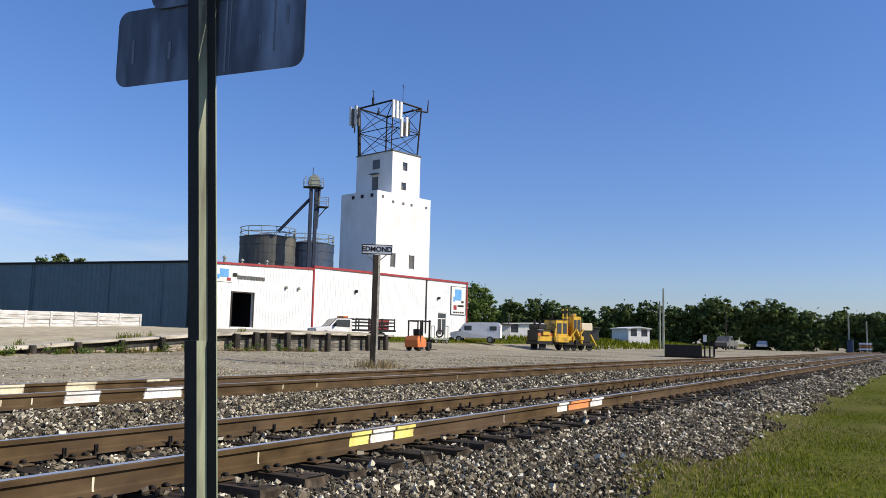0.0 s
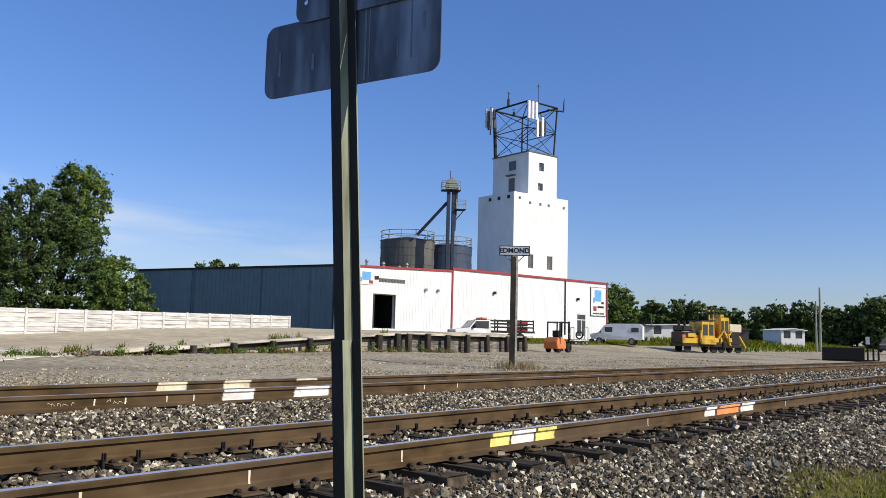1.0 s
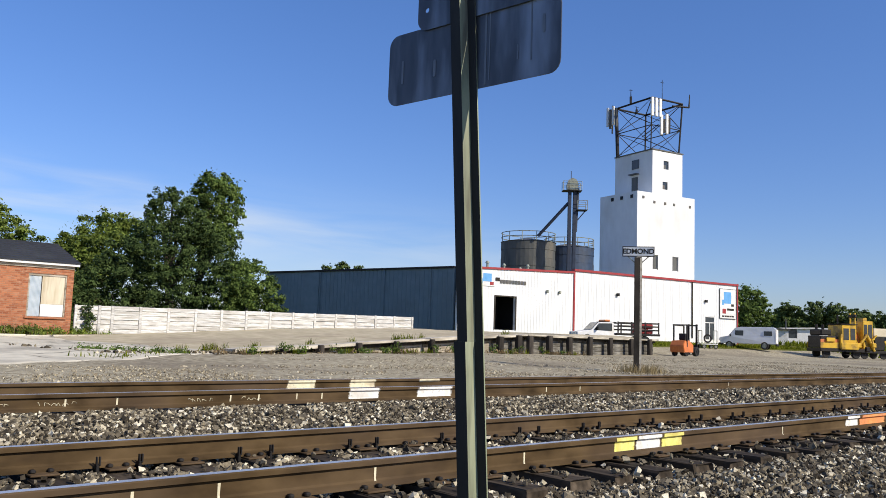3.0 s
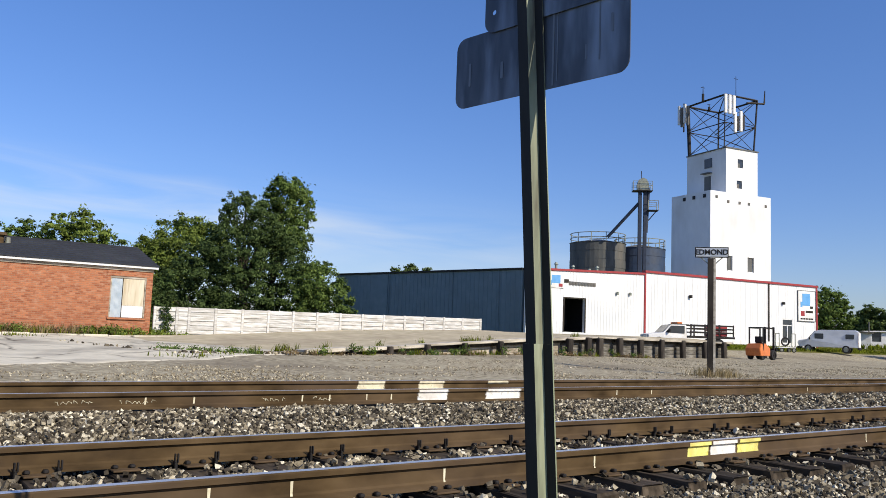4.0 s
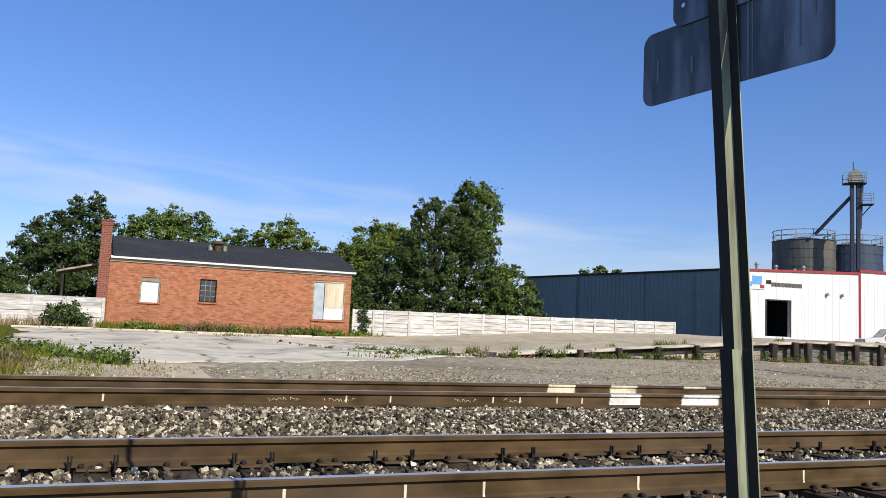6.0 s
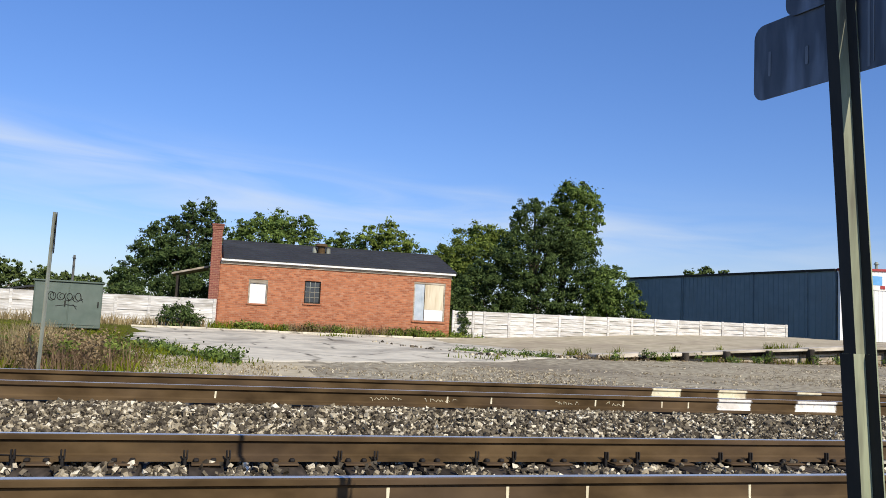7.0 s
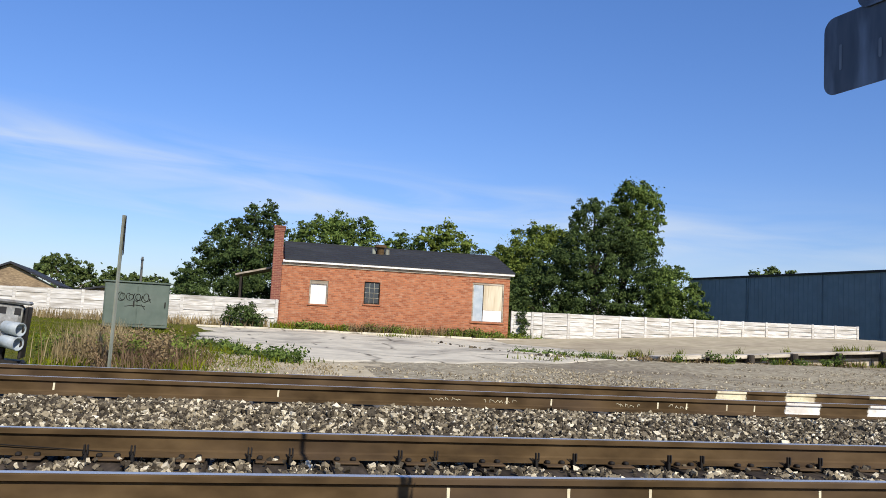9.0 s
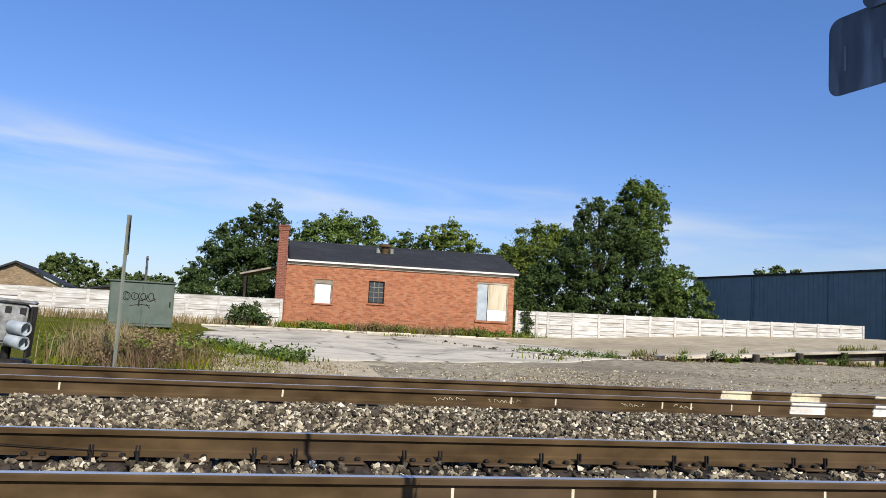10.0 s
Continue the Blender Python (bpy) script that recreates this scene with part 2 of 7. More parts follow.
def brick_material(name, dark, light, patch):
    m = bpy.data.materials.new(name)
    m.use_nodes = True
    n, l = m.node_tree.nodes, m.node_tree.links
    b = n["Principled BSDF"]
    b.inputs["Roughness"].default_value = 0.9
    b.inputs["Specular IOR Level"].default_value = 0.2
    co = n.new("ShaderNodeTexCoord")
    sep, add, com = n.new("ShaderNodeSeparateXYZ"), n.new("ShaderNodeMath"), n.new("ShaderNodeCombineXYZ")
    l.new(co.outputs["Object"], sep.inputs[0])
    l.new(sep.outputs[0], add.inputs[0]), l.new(sep.outputs[1], add.inputs[1])
    l.new(add.outputs[0], com.inputs[0]), l.new(sep.outputs[2], com.inputs[1])
    br = n.new("ShaderNodeTexBrick")
    br.inputs["Scale"].default_value = 1.0
    br.inputs["Brick Width"].default_value, br.inputs["Row Height"].default_value = 0.21, 0.075
    br.inputs["Mortar Size"].default_value, br.inputs["Mortar Smooth"].default_value = 0.009, 0.3
    br.inputs["Color1"].default_value, br.inputs["Color2"].default_value = dark, light
    br.inputs["Mortar"].default_value = (0.33, 0.185, 0.115, 1)
    l.new(com.outputs[0], br.inputs["Vector"])
    mp = n.new("ShaderNodeMapping")
    mp.inputs["Scale"].default_value = (0.9, 0.9, 1.7)
    l.new(co.outputs["Object"], mp.inputs[0])
    noi = n.new("ShaderNodeTexNoise")
    noi.inputs["Scale"].default_value, noi.inputs["Detail"].default_value = 4.5, 8
    l.new(mp.outputs[0], noi.inputs["Vector"])
    ra = n.new("ShaderNodeValToRGB")
    ra.color_ramp.elements[0].position, ra.color_ramp.elements[1].position = 0.52, 0.72
    l.new(noi.outputs["Fac"], ra.inputs[0])
    mix = n.new("ShaderNodeMix")
    mix.data_type = "RGBA"
    l.new(ra.outputs[0], mix.inputs[0]), l.new(br.outputs["Color"], mix.inputs[6])
    mix.inputs[7].default_value = patch
    l.new(mix.outputs[2], b.inputs["Base Color"])
    bp = n.new("ShaderNodeBump")
    bp.inputs["Strength"].default_value, bp.inputs["Distance"].default_value, bp.invert = 0.5, 0.012, True
    l.new(br.outputs["Fac"], bp.inputs["Height"]), l.new(bp.outputs[0], b.inputs["Normal"])
    return m


BRICK = brick_material("red_brick", (0.27, 0.088, 0.043, 1), (0.46, 0.18, 0.088, 1), (0.44, 0.235, 0.145, 1))
CHIMNEY_BRICK = brick_material("dark_red_brick", (0.16, 0.055, 0.042, 1), (0.25, 0.088, 0.065, 1), (0.22, 0.10, 0.08, 1))


def stone_material(name="mixed_stone", even=0.0):
    """Mixed crushed stone: each piece dark, grey, tan or pale, with a fine grain; even narrows the mix."""
    m = bpy.data.materials.new(name)
    m.use_nodes = True
    n, l = m.node_tree.nodes, m.node_tree.links
    b = n["Principled BSDF"]
    b.inputs["Roughness"].default_value, b.inputs["Specular IOR Level"].default_value = 0.9, 0.1
    geo, ramp = n.new("ShaderNodeNewGeometry"), n.new("ShaderNodeValToRGB")
    e = ramp.color_ramp.elements
    e[0].position, e[0].color = 0.0, (0.038, 0.030, 0.020, 1)
    e[1].position, e[1].color = 1.0, (0.79, 0.73, 0.57, 1)
    for p, c in ((0.33, (0.082, 0.070, 0.052, 1)), (0.59, (0.168, 0.141, 0.099, 1)), (0.77, (0.295, 0.25, 0.168, 1)), (0.9, (0.51, 0.45, 0.325, 1))):
        k = e.new(p)
        k.color = c
    spread = n.new("ShaderNodeMapRange")
    spread.inputs[3].default_value, spread.inputs[4].default_value = 0.75 * even, 1.0 - 0.08 * even
    l.new(geo.outputs["Random Per Island"], spread.inputs[0])
    l.new(spread.outputs[0], ramp.inputs[0])
    co, noi = n.new("ShaderNodeTexCoord"), n.new("ShaderNodeTexNoise")
    noi.inputs["Scale"].default_value, noi.inputs["Detail"].default_value = 60, 5
    l.new(co.outputs["Object"], noi.inputs["Vector"])
    mr, hsv = n.new("ShaderNodeMapRange"), n.new("ShaderNodeHueSaturation")
    mr.inputs[1].default_value, mr.inputs[2].default_value, mr.inputs[3].default_value, mr.inputs[4].default_value = 0.3, 0.7, 0.75, 1.25
    l.new(noi.outputs["Fac"], mr.inputs[0]), l.new(mr.outputs[0], hsv.inputs["Value"])
    l.new(ramp.outputs[0], hsv.inputs["Color"]), l.new(hsv.outputs[0], b.inputs["Base Color"])
    return m


STONE = stone_material()
PALE_STONE = stone_material("pale_gravel", 0.75)


def leaf_material(name, dark, light):
    m = bpy.data.materials.new(name)
    m.use_nodes = True
    n, l = m.node_tree.nodes, m.node_tree.links
    b = n["Principled BSDF"]
    b.inputs["Roughness"].default_value, b.inputs["Specular IOR Level"].default_value = 0.7, 0.08
    geo, ramp = n.new("ShaderNodeNewGeometry"), n.new("ShaderNodeValToRGB")
    ramp.color_ramp.elements[0].color, ramp.color_ramp.elements[1].color = (*dark, 1), (*light, 1)
    l.new(geo.outputs["Random Per Island"], ramp.inputs[0])
    co, noi = n.new("ShaderNodeTexCoord"), n.new("ShaderNodeTexNoise")
    noi.inputs["Scale"].default_value = 0.6
    l.new(co.outputs["Object"], noi.inputs["Vector"])
    hsv, mr = n.new("ShaderNodeHueSaturation"), n.new("ShaderNodeMapRange")
    mr.inputs[1].default_value, mr.inputs[2].default_value = 0.3, 0.7
    mr.inputs[3].default_value, mr.inputs[4].default_value = 0.7, 1.3
    l.new(noi.outputs["Fac"], mr.inputs[0]), l.new(mr.outputs[0], hsv.inputs["Value"])
    l.new(ramp.outputs[0], hsv.inputs["Color"]), l.new(hsv.outputs[0], b.inputs["Base Color"])
    tr, ms = n.new("ShaderNodeBsdfTranslucent"), n.new("ShaderNodeMixShader")
    l.new(hsv.outputs[0], tr.inputs["Color"])
    ms.inputs[0].default_value = 0.25
    l.new(b.outputs[0], ms.inputs[1]), l.new(tr.outputs[0], ms.inputs[2])
    l.new(ms.outputs[0], n["Material Output"].inputs["Surface"])
    return m


LEAF = leaf_material("leaves", (0.019, 0.038, 0.012), (0.11, 0.158, 0.05))
LEAF_MID = leaf_material("sunny_leaves", (0.04, 0.075, 0.018), (0.19, 0.26, 0.065))
LEAF_BRIGHT = leaf_material("bright_leaves", (0.055, 0.09, 0.016), (0.24, 0.30, 0.065))
LEAF_FAR = leaf_material("far_leaves", (0.04, 0.068, 0.022), (0.16, 0.205, 0.065))
BLADE = leaf_material("grass_blades", (0.058, 0.080, 0.005), (0.205, 0.228, 0.016))
BROWN_BLADE = leaf_material("dead_weed_stalks", (0.11, 0.072, 0.042), (0.27, 0.185, 0.115))
BROWN_LEAF = leaf_material("withered_leaves", (0.11, 0.078, 0.04), (0.34, 0.255, 0.14))
DRY_BLADE = leaf_material("dry_grass_blades", (0.20, 0.15, 0.07), (0.42, 0.34, 0.19))


# ---------------------------------------------------------------- mesh tools
def part(name, bm, mat, parent=None, label="", smooth=False):
    """Link a bmesh as one mesh object, under a thing or a part."""
    me = bpy.data.meshes.new(name)
    bm.to_mesh(me)
    bm.free()
    me.materials.append(mat)
    if smooth:
        for p in me.polygons:
            p.use_smooth = True
    ob = new(name, me)
    if parent:
        ob.parent = parent
    if label:
        tagged(ob, label)
    return ob


def share(name, ob, m, parent):
    """Another object on the mesh of ob, at the pose m, under a parent."""
    o = new(name, ob.data)
    o.parent = parent
    o.matrix_basis = m
    return o


def raw(name, verts, faces, mat, parent=None, label="", smooth=False):
    me = bpy.data.meshes.new(name)
    me.from_pydata(verts, [], faces)
    me.materials.append(mat)
    me.update()
    me.polygons.foreach_set("use_smooth", [smooth] * len(me.polygons))
    ob = new(name, me)
    if parent:
        ob.parent = parent
    if label:
        tagged(ob, label)
    return ob


def thing(name, label, category, m=None, group="", kind=""):
    ob = new(name)
    ob.empty_display_size = 0.2
    if m is not None:
        ob.matrix_basis = m
    return tagged(ob, label, category, group, kind)


def box(bm, x0, x1, y0, y1, z0, z1, bevel=0.0, m=None):
    r = bmesh.ops.create_cube(bm, size=1)
    vs = r["verts"]
    for v in vs:
        v.co = Vector((x0 + (v.co.x + 0.5) * (x1 - x0), y0 + (v.co.y + 0.5) * (y1 - y0), z0 + (v.co.z + 0.5) * (z1 - z0)))
    if bevel:
        es = list({e for v in vs for e in v.link_edges})
        g = bmesh.ops.bevel(bm, geom=es, offset=bevel, segments=1, affect="EDGES")
        vs = [v for v in g["verts"]]
    if m is not None:
        bmesh.ops.transform(bm, matrix=m, verts=list({v for v in vs}))
    return bm


def boxes(*list_of, bevel=0.0):
    bm = bmesh.new()
    for b in list_of:
        box(bm, *b, bevel=bevel)
    return bm


def tube(bm, a, b, r, r2=None, n=10):
    a, b = Vector(a), Vector(b)
    d = b - a
    m = Matrix.Translation((a + b) / 2) @ d.to_track_quat("Z", "Y").to_matrix().to_4x4()
    bmesh.ops.create_cone(bm, cap_ends=True, segments=n, radius1=r, radius2=r if r2 is None else r2, depth=d.length, matrix=m)
    return bm


def prism(bm, profile, y0, y1, m=None):
    """Extrude a closed profile of (x, z) points from y0 to y1."""
    a = [bm.verts.new((x, y0, z)) for x, z in profile]
    b = [bm.verts.new((x, y1, z)) for x, z in profile]
    n = len(profile)
    bm.faces.new(a)
    bm.faces.new(b[::-1])
    for i in range(n):
        bm.faces.new((a[i], b[i], b[(i + 1) % n], a[(i + 1) % n]))
    bmesh.ops.recalc_face_normals(bm, faces=bm.faces)
    if m is not None:
        bmesh.ops.transform(bm, matrix=m, verts=a + b)
    return bm


def smoothstep(a, b, x):
    t = min(1, max(0, (x - a) / (b - a)))
    return t * t * (3 - 2 * t)


def lerp_table(table, x):
    for (x0, v0), (x1, v1) in zip(table, table[1:]):
        if x <= x1:
            return v0 + (v1 - v0) * max(0, (x - x0) / (x1 - x0))
    return table[-1][1]


# ---------------------------------------------------------------- the ground
ACROSS_LEFT = [(-400, -0.5), (2.2, -0.32), (3.3, -0.115), (3.8, -0.085), (4.6, -0.06), (6.4, -0.055), (7.4, 0.05), (10.9, 0.05), (12.3, -0.1), (19, 0.0), (34, 0.34), (36.5, 0.43), (60, 0.6), (900, 2.0)]
ACROSS_RIGHT = [(-400, -0.5), (2.2, -0.32), (3.3, -0.115), (3.8, -0.085), (4.6, -0.06), (6.4, -0.055), (7.4, 0.05), (10.9, 0.05), (12.3, -0.1), (19, 0.0), (33, 0.06), (37.5, 0.55), (42, 1.0), (60, 1.1), (900, 2.0)]


def ground_z(x, y):
    k = smoothstep(22, 40, x)
    z = lerp_table(ACROSS_LEFT, y) * (1 - k) + lerp_table(ACROSS_RIGHT, y) * k
    return z


def axis_steps(near, far, fine, grow):
    out, s, v = [0.0], fine, 0.0
    while v < far:
        if v > near:
            s *= grow
        v += s
        out.append(v)
    return out


def build_ground():
    p = axis_steps(40, 1500, 0.8, 1.15)
    xs = sorted(set([-v for v in p[:0:-1]] + p + [round(-8 + 0.2 * i, 3) for i in range(66)]))
    ys = sorted(set([-v for v in axis_steps(4, 1500, 1.0, 1.3)[1:]] + [i * 0.3 for i in range(0, 45)] + [round(13.5 + 0.2 * i, 3) for i in range(110)] + [35.5 + v for v in axis_steps(10, 1500, 0.6, 1.15)]))
    verts, faces, mats = [], [], []
    for y in ys:
        for x in xs:
            r = noise.noise(Vector((x * 0.35, y * 0.35, 3))) * 0.05 + noise.noise(Vector((x * 1.1, y * 1.1, 7))) * 0.02
            if 3 < y < 11.5:
                r *= 0.2
            verts.append((x, y, ground_z(x, y) + r))
    w = len(xs)
    for j in range(len(ys) - 1):
        for i in range(w - 1):
            faces.append((j * w + i, j * w + i + 1, (j + 1) * w + i + 1, (j + 1) * w + i))
            x, y = (xs[i] + xs[i + 1]) / 2, (ys[j] + ys[j + 1]) / 2
            wob = noise.noise(Vector((x * 0.5, y * 0.5, 0))) + 0.5 * noise.noise(Vector((x * 1.9, y * 1.9, 4)))
            if y < 2.6 + 0.5 * wob:
                k = 0
            elif y < 11.6:
                k = 2
            elif -1.5 + 0.5 * wob < x < 2.4 + wob and 11.9 < y < 22.5 + 1.5 * wob - 0.8 * abs(x - 0.2):
                k = 3
            elif x < -1.2 - 0.25 * (y - 12) * 0 + 1.2 * wob + max(0, (26 - y)) * 0.06 and y < 36.4 and x < 0.2 + 1.3 * (y < 31):
                k = 0
            elif y > 37.5 + wob or (x > 52 and y > 37 and x < 200):
                k = 0
            elif y > 60:
                k = 0
            else:
                k = 1
            mats.append(k)
    ob = raw("ground", verts, faces, GRASS_SOIL, smooth=True)
    ob.data.materials.append(GRAVEL)
    ob.data.materials.append(BALLAST_BED)
    ob.data.materials.append(DIRT)
    ob.data.polygons.foreach_set("material_index", mats)
    tagged(ob, "gravel lot with ballast strip and grass verges", "ground", kind="structure")


build_ground()

# ---------------------------------------------------------------- the tracks
NEAR_Y, MID_Y, FRONT_Y, BACK_Y = 4.305, 5.81, 8.535, 10.04
TIE_STEP = 0.505
RAIL = [(-0.07, 0.018), (0.07, 0.018), (0.07, 0.03), (0.014, 0.048), (0.009, 0.062), (0.009, 0.13), (0.014, 0.142), (0.036, 0.15), (0.037, 0.178), (0.03, 0.186),
        (-0.03, 0.186), (-0.037, 0.178), (-0.036, 0.15), (-0.014, 0.142), (-0.009, 0.13), (-0.009, 0.062), (-0.014, 0.048), (-0.07, 0.03)]


def build_rail(track, y):
    """One rail along x, its running surface worn bright."""
    xs = [-300, -60, -20, 0, 20, 60, 150, 600]
    verts, faces, mats = [], [], []
    n = len(RAIL)
    for x in xs:
        for u, z in RAIL:
            verts.append((x, y + u, z + 0.012))
    for i in range(len(xs) - 1):
        for j in range(n):
            faces.append((i * n + j, i * n + (j + 1) % n, (i + 1) * n + (j + 1) % n, (i + 1) * n + j))
            mats.append(1 if j in (9, 8, 10) and j == 9 else 0)
    ob = raw("rail", verts, faces, RUST, track)
    ob.data.materials.append(POLISHED)
    ob.data.polygons.foreach_set("material_index", mats)
    return ob


def tie_mesh(seed):
    rnd = random.Random(seed)
    bm = bmesh.new()
    box(bm, -0.115, 0.115, -1.3, 1.3, -0.17, 0, bevel=0.012)
    for v in bm.verts:
        v.co += Vector((rnd.uniform(-0.006, 0.006), rnd.uniform(-0.03, 0.03), rnd.uniform(-0.012, 0.004)))
    return bm


def anchor_mesh():
    """Spring rail anchor: a hook gripping the rail's foot, standing up beside it."""
    bm = bmesh.new()
    box(bm, -0.012, 0.012, -0.105, -0.06, -0.03, 0.03, bevel=0.004)
    for x in (-0.014, 0.006):
        box(bm, x, x + 0.011, -0.112, -0.088, 0.02, 0.08, bevel=0.003)
    box(bm, -0.012, 0.012, -0.10, 0.10, -0.03, -0.008)
    return bm


def spike_mesh():
    bm = bmesh.new()
    box(bm, -0.018, 0.018, -0.022, 0.022, 0.0, 0.024, bevel=0.007)
    return bm


def build_track(name, y_a, y_b, lift, x0, x1, label):
    track = thing(name, label, "railway track", pose(0, 0, lift), kind="structure")
    build_rail(track, y_a), build_rail(track, y_b)
    mid, rnd = (y_a + y_b) / 2, random.Random(int(y_a * 100))
    kinds, plate, anchor, spike = [], None, None, None
    count = int((x1 - x0) / TIE_STEP)
    for i in range(count):
        x = x0 + i * TIE_STEP + rnd.uniform(-0.02, 0.02)
        m = pose(x, mid + rnd.uniform(-0.05, 0.05), 0.018 + rnd.uniform(-0.012, 0.0), 0, 0, rnd.uniform(-1.5, 1.5))
        if len(kinds) < 6:
            ob = part("tie", tie_mesh(i), TIE_WOOD, track)
            ob.matrix_basis = m
            kinds.append(ob)
        else:
            share("tie", kinds[i % 6], m, track)
        if not -3 < x < 30:
            continue
        if lift:
            continue
        for y, side in ((y_a, 1), (y_b, -1)):
            if plate is None:
                plate = part("tie_plate", boxes((-0.09, 0.09, -0.17, 0.17, 0.0, 0.014), bevel=0.004), RUST, track)
                plate.matrix_basis = pose(x, y, 0.018)
            else:
                share("tie_plate", plate, pose(x, y, 0.018), track)
            for dx, dy in ((-0.06, -0.09), (0.05, -0.09), (0.0, 0.09)):
                if spike is None:
                    spike = part("spike", spike_mesh(), BLACK_STEEL, track)
                    spike.matrix_basis = pose(x + dx, y + dy, 0.032)
                else:
                    share("spike", spike, pose(x + dx, y + dy, 0.032), track)
            if i % 2 == 0 and side < 0:
                for dx in (-0.135, 0.135):
                    if anchor is None:
                        anchor = part("rail_anchor", anchor_mesh(), BLACK_STEEL, track)
                        anchor.matrix_basis = pose(x + dx, y, 0.03)
                    else:
                        share("rail_anchor", anchor, pose(x + dx, y, 0.03, 0, 0, rnd.uniform(-6, 6)), track)
    return track


track_1 = build_track("track_1", NEAR_Y, MID_Y, 0.0, -8.97, 75, "rusty railway track on dark wooden ties")
track_2 = build_track("track_2", FRONT_Y, BACK_Y, 0.10, -9, 45, "rusty railway track on raised ballast")


# survey and marking paint sprayed on the rails
def paint_mark(track, y, x0, x1, z0, z1, mat, rnd):
    """A sprayed band following the rail's near side, with ragged ends: thin coats over head, web and foot."""
    bm = bmesh.new()
    side = [(-0.0395, 0.19), (-0.0398, 0.162), (-0.0175, 0.153), (-0.0118, 0.143), (-0.0118, 0.074), (-0.0172, 0.060), (-0.0725, 0.044), (-0.0725, 0.032)]
    side = [(u, z) for u, z in side if max(z0, 0.06) - 0.02 <= z <= z1 + 0.02]
    n = 8
    rows = []
    for u, z in side:
        j = min(0.012, 0.12 * (x1 - x0))
        a, b = x0 + rnd.uniform(-j, j), x1 + rnd.uniform(-j, j)
        rows.append([bm.verts.new((a + (b - a) * i / n, y + u, z + 0.0)) for i in range(n + 1)])
    for p, q in zip(rows, rows[1:]):
        for i in range(n):
            bm.faces.new((p[i], q[i], q[i + 1], p[i + 1]))
    return part("paint_mark", bm, mat, track, "sprayed marking paint on the rail")


YELLOW_MARK = material("yellow_mark", [(0.74, 0.66, 0.13), (0.84, 0.78, 0.28)], 14, 0.7, bump=0.1, stain=(0.4, 0.3, 0.08), stain_scale=6, stain_amount=0.5)
WHITE_MARK = material("white_mark", [(0.74, 0.72, 0.66), (0.85, 0.84, 0.80)], 14, 0.7, bump=0.1, stain=(0.45, 0.38, 0.3), stain_scale=5, stain_amount=0.5)

def sprayed(mat):
    """Let bare rail show between the specks of a sprayed coat, most of all towards its two ends."""
    n, l = mat.node_tree.nodes, mat.node_tree.links

    def calc(operation, a, b):
        k = n.new("ShaderNodeMath")
        k.operation = operation
        for i, v in enumerate((a, b)):
            if isinstance(v, (int, float)):
                k.inputs[i].default_value = v
            else:
                l.new(v, k.inputs[i])
        return k.outputs[0]
    co, noi, sep = n.new("ShaderNodeTexCoord"), n.new("ShaderNodeTexNoise"), n.new("ShaderNodeSeparateXYZ")
    noi.inputs["Scale"].default_value, noi.inputs["Detail"].default_value = 24, 6
    l.new(co.outputs["Object"], noi.inputs["Vector"])
    l.new(co.outputs["Generated"], sep.inputs[0])
    end = calc("MINIMUM", sep.outputs[0], calc("SUBTRACT", 1.0, sep.outputs[0]))
    end = calc("MINIMUM", calc("MULTIPLY", end, 12.0), 1.0)
    cover, amount = calc("ADD", calc("MULTIPLY", end, 0.5), calc("MULTIPLY", noi.outputs["Fac"], 0.9)), n.new("ShaderNodeMapRange")
    amount.inputs[1].default_value, amount.inputs[2].default_value = 0.58, 0.86
    l.new(cover, amount.inputs[0])
    l.new(amount.outputs[0], n["Principled BSDF"].inputs["Alpha"])


CREAM_MARK = material("cream_mark", [(0.62, 0.56, 0.38), (0.75, 0.70, 0.52)], 14, 0.7, bump=0.1, stain=(0.32, 0.24, 0.15), stain_scale=5, stain_amount=0.6)
ORANGE_MARK = material("orange_mark", [(0.80, 0.26, 0.07), (0.88, 0.36, 0.12)], 14, 0.7, bump=0.1, stain=(0.5, 0.2, 0.1), stain_scale=5, stain_amount=0.5)
for worn in (YELLOW_MARK, WHITE_MARK, CREAM_MARK, ORANGE_MARK):
    sprayed(worn)
rp = random.Random(3)
for y, x0, x1, z0, z1, mat in ((NEAR_Y, 5.70, 5.98, 0.09, 0.2, YELLOW_MARK), (NEAR_Y, 5.99, 6.36, 0.09, 0.2, WHITE_MARK), (NEAR_Y, 6.37, 6.70, 0.09, 0.2, YELLOW_MARK),
                               (NEAR_Y, 10.15, 10.5, 0.09, 0.2, WHITE_MARK), (NEAR_Y, 10.52, 11.32, 0.09, 0.2, ORANGE_MARK), (NEAR_Y, 11.34, 11.85, 0.09, 0.2, WHITE_MARK)):
    paint_mark(track_1, y, x0, x1, z0, z1, mat, rp)
for y, x0, x1, z0, z1, mat in ((FRONT_Y, 5.94, 6.42, 0.075, 0.2, WHITE_MARK), (FRONT_Y, 7.03, 7.66, 0.075, 0.2, WHITE_MARK),
                               (BACK_Y, 5.96, 6.42, 0.03, 0.2, CREAM_MARK), (BACK_Y, 6.99, 7.48, 0.03, 0.2, CREAM_MARK), (BACK_Y, 8.3, 8.75, 0.1, 0.2, CREAM_MARK)):
    paint_mark(track_2, y, x0, x1, z0, z1, mat, rp)
for x in (1.0, 1.67, 2.15, 3.22, 4.6, 8.6, 13.2):
    paint_mark(track_1, NEAR_Y, x, x + 0.016, 0.08, 0.125, CREAM_MARK, random.Random(1))
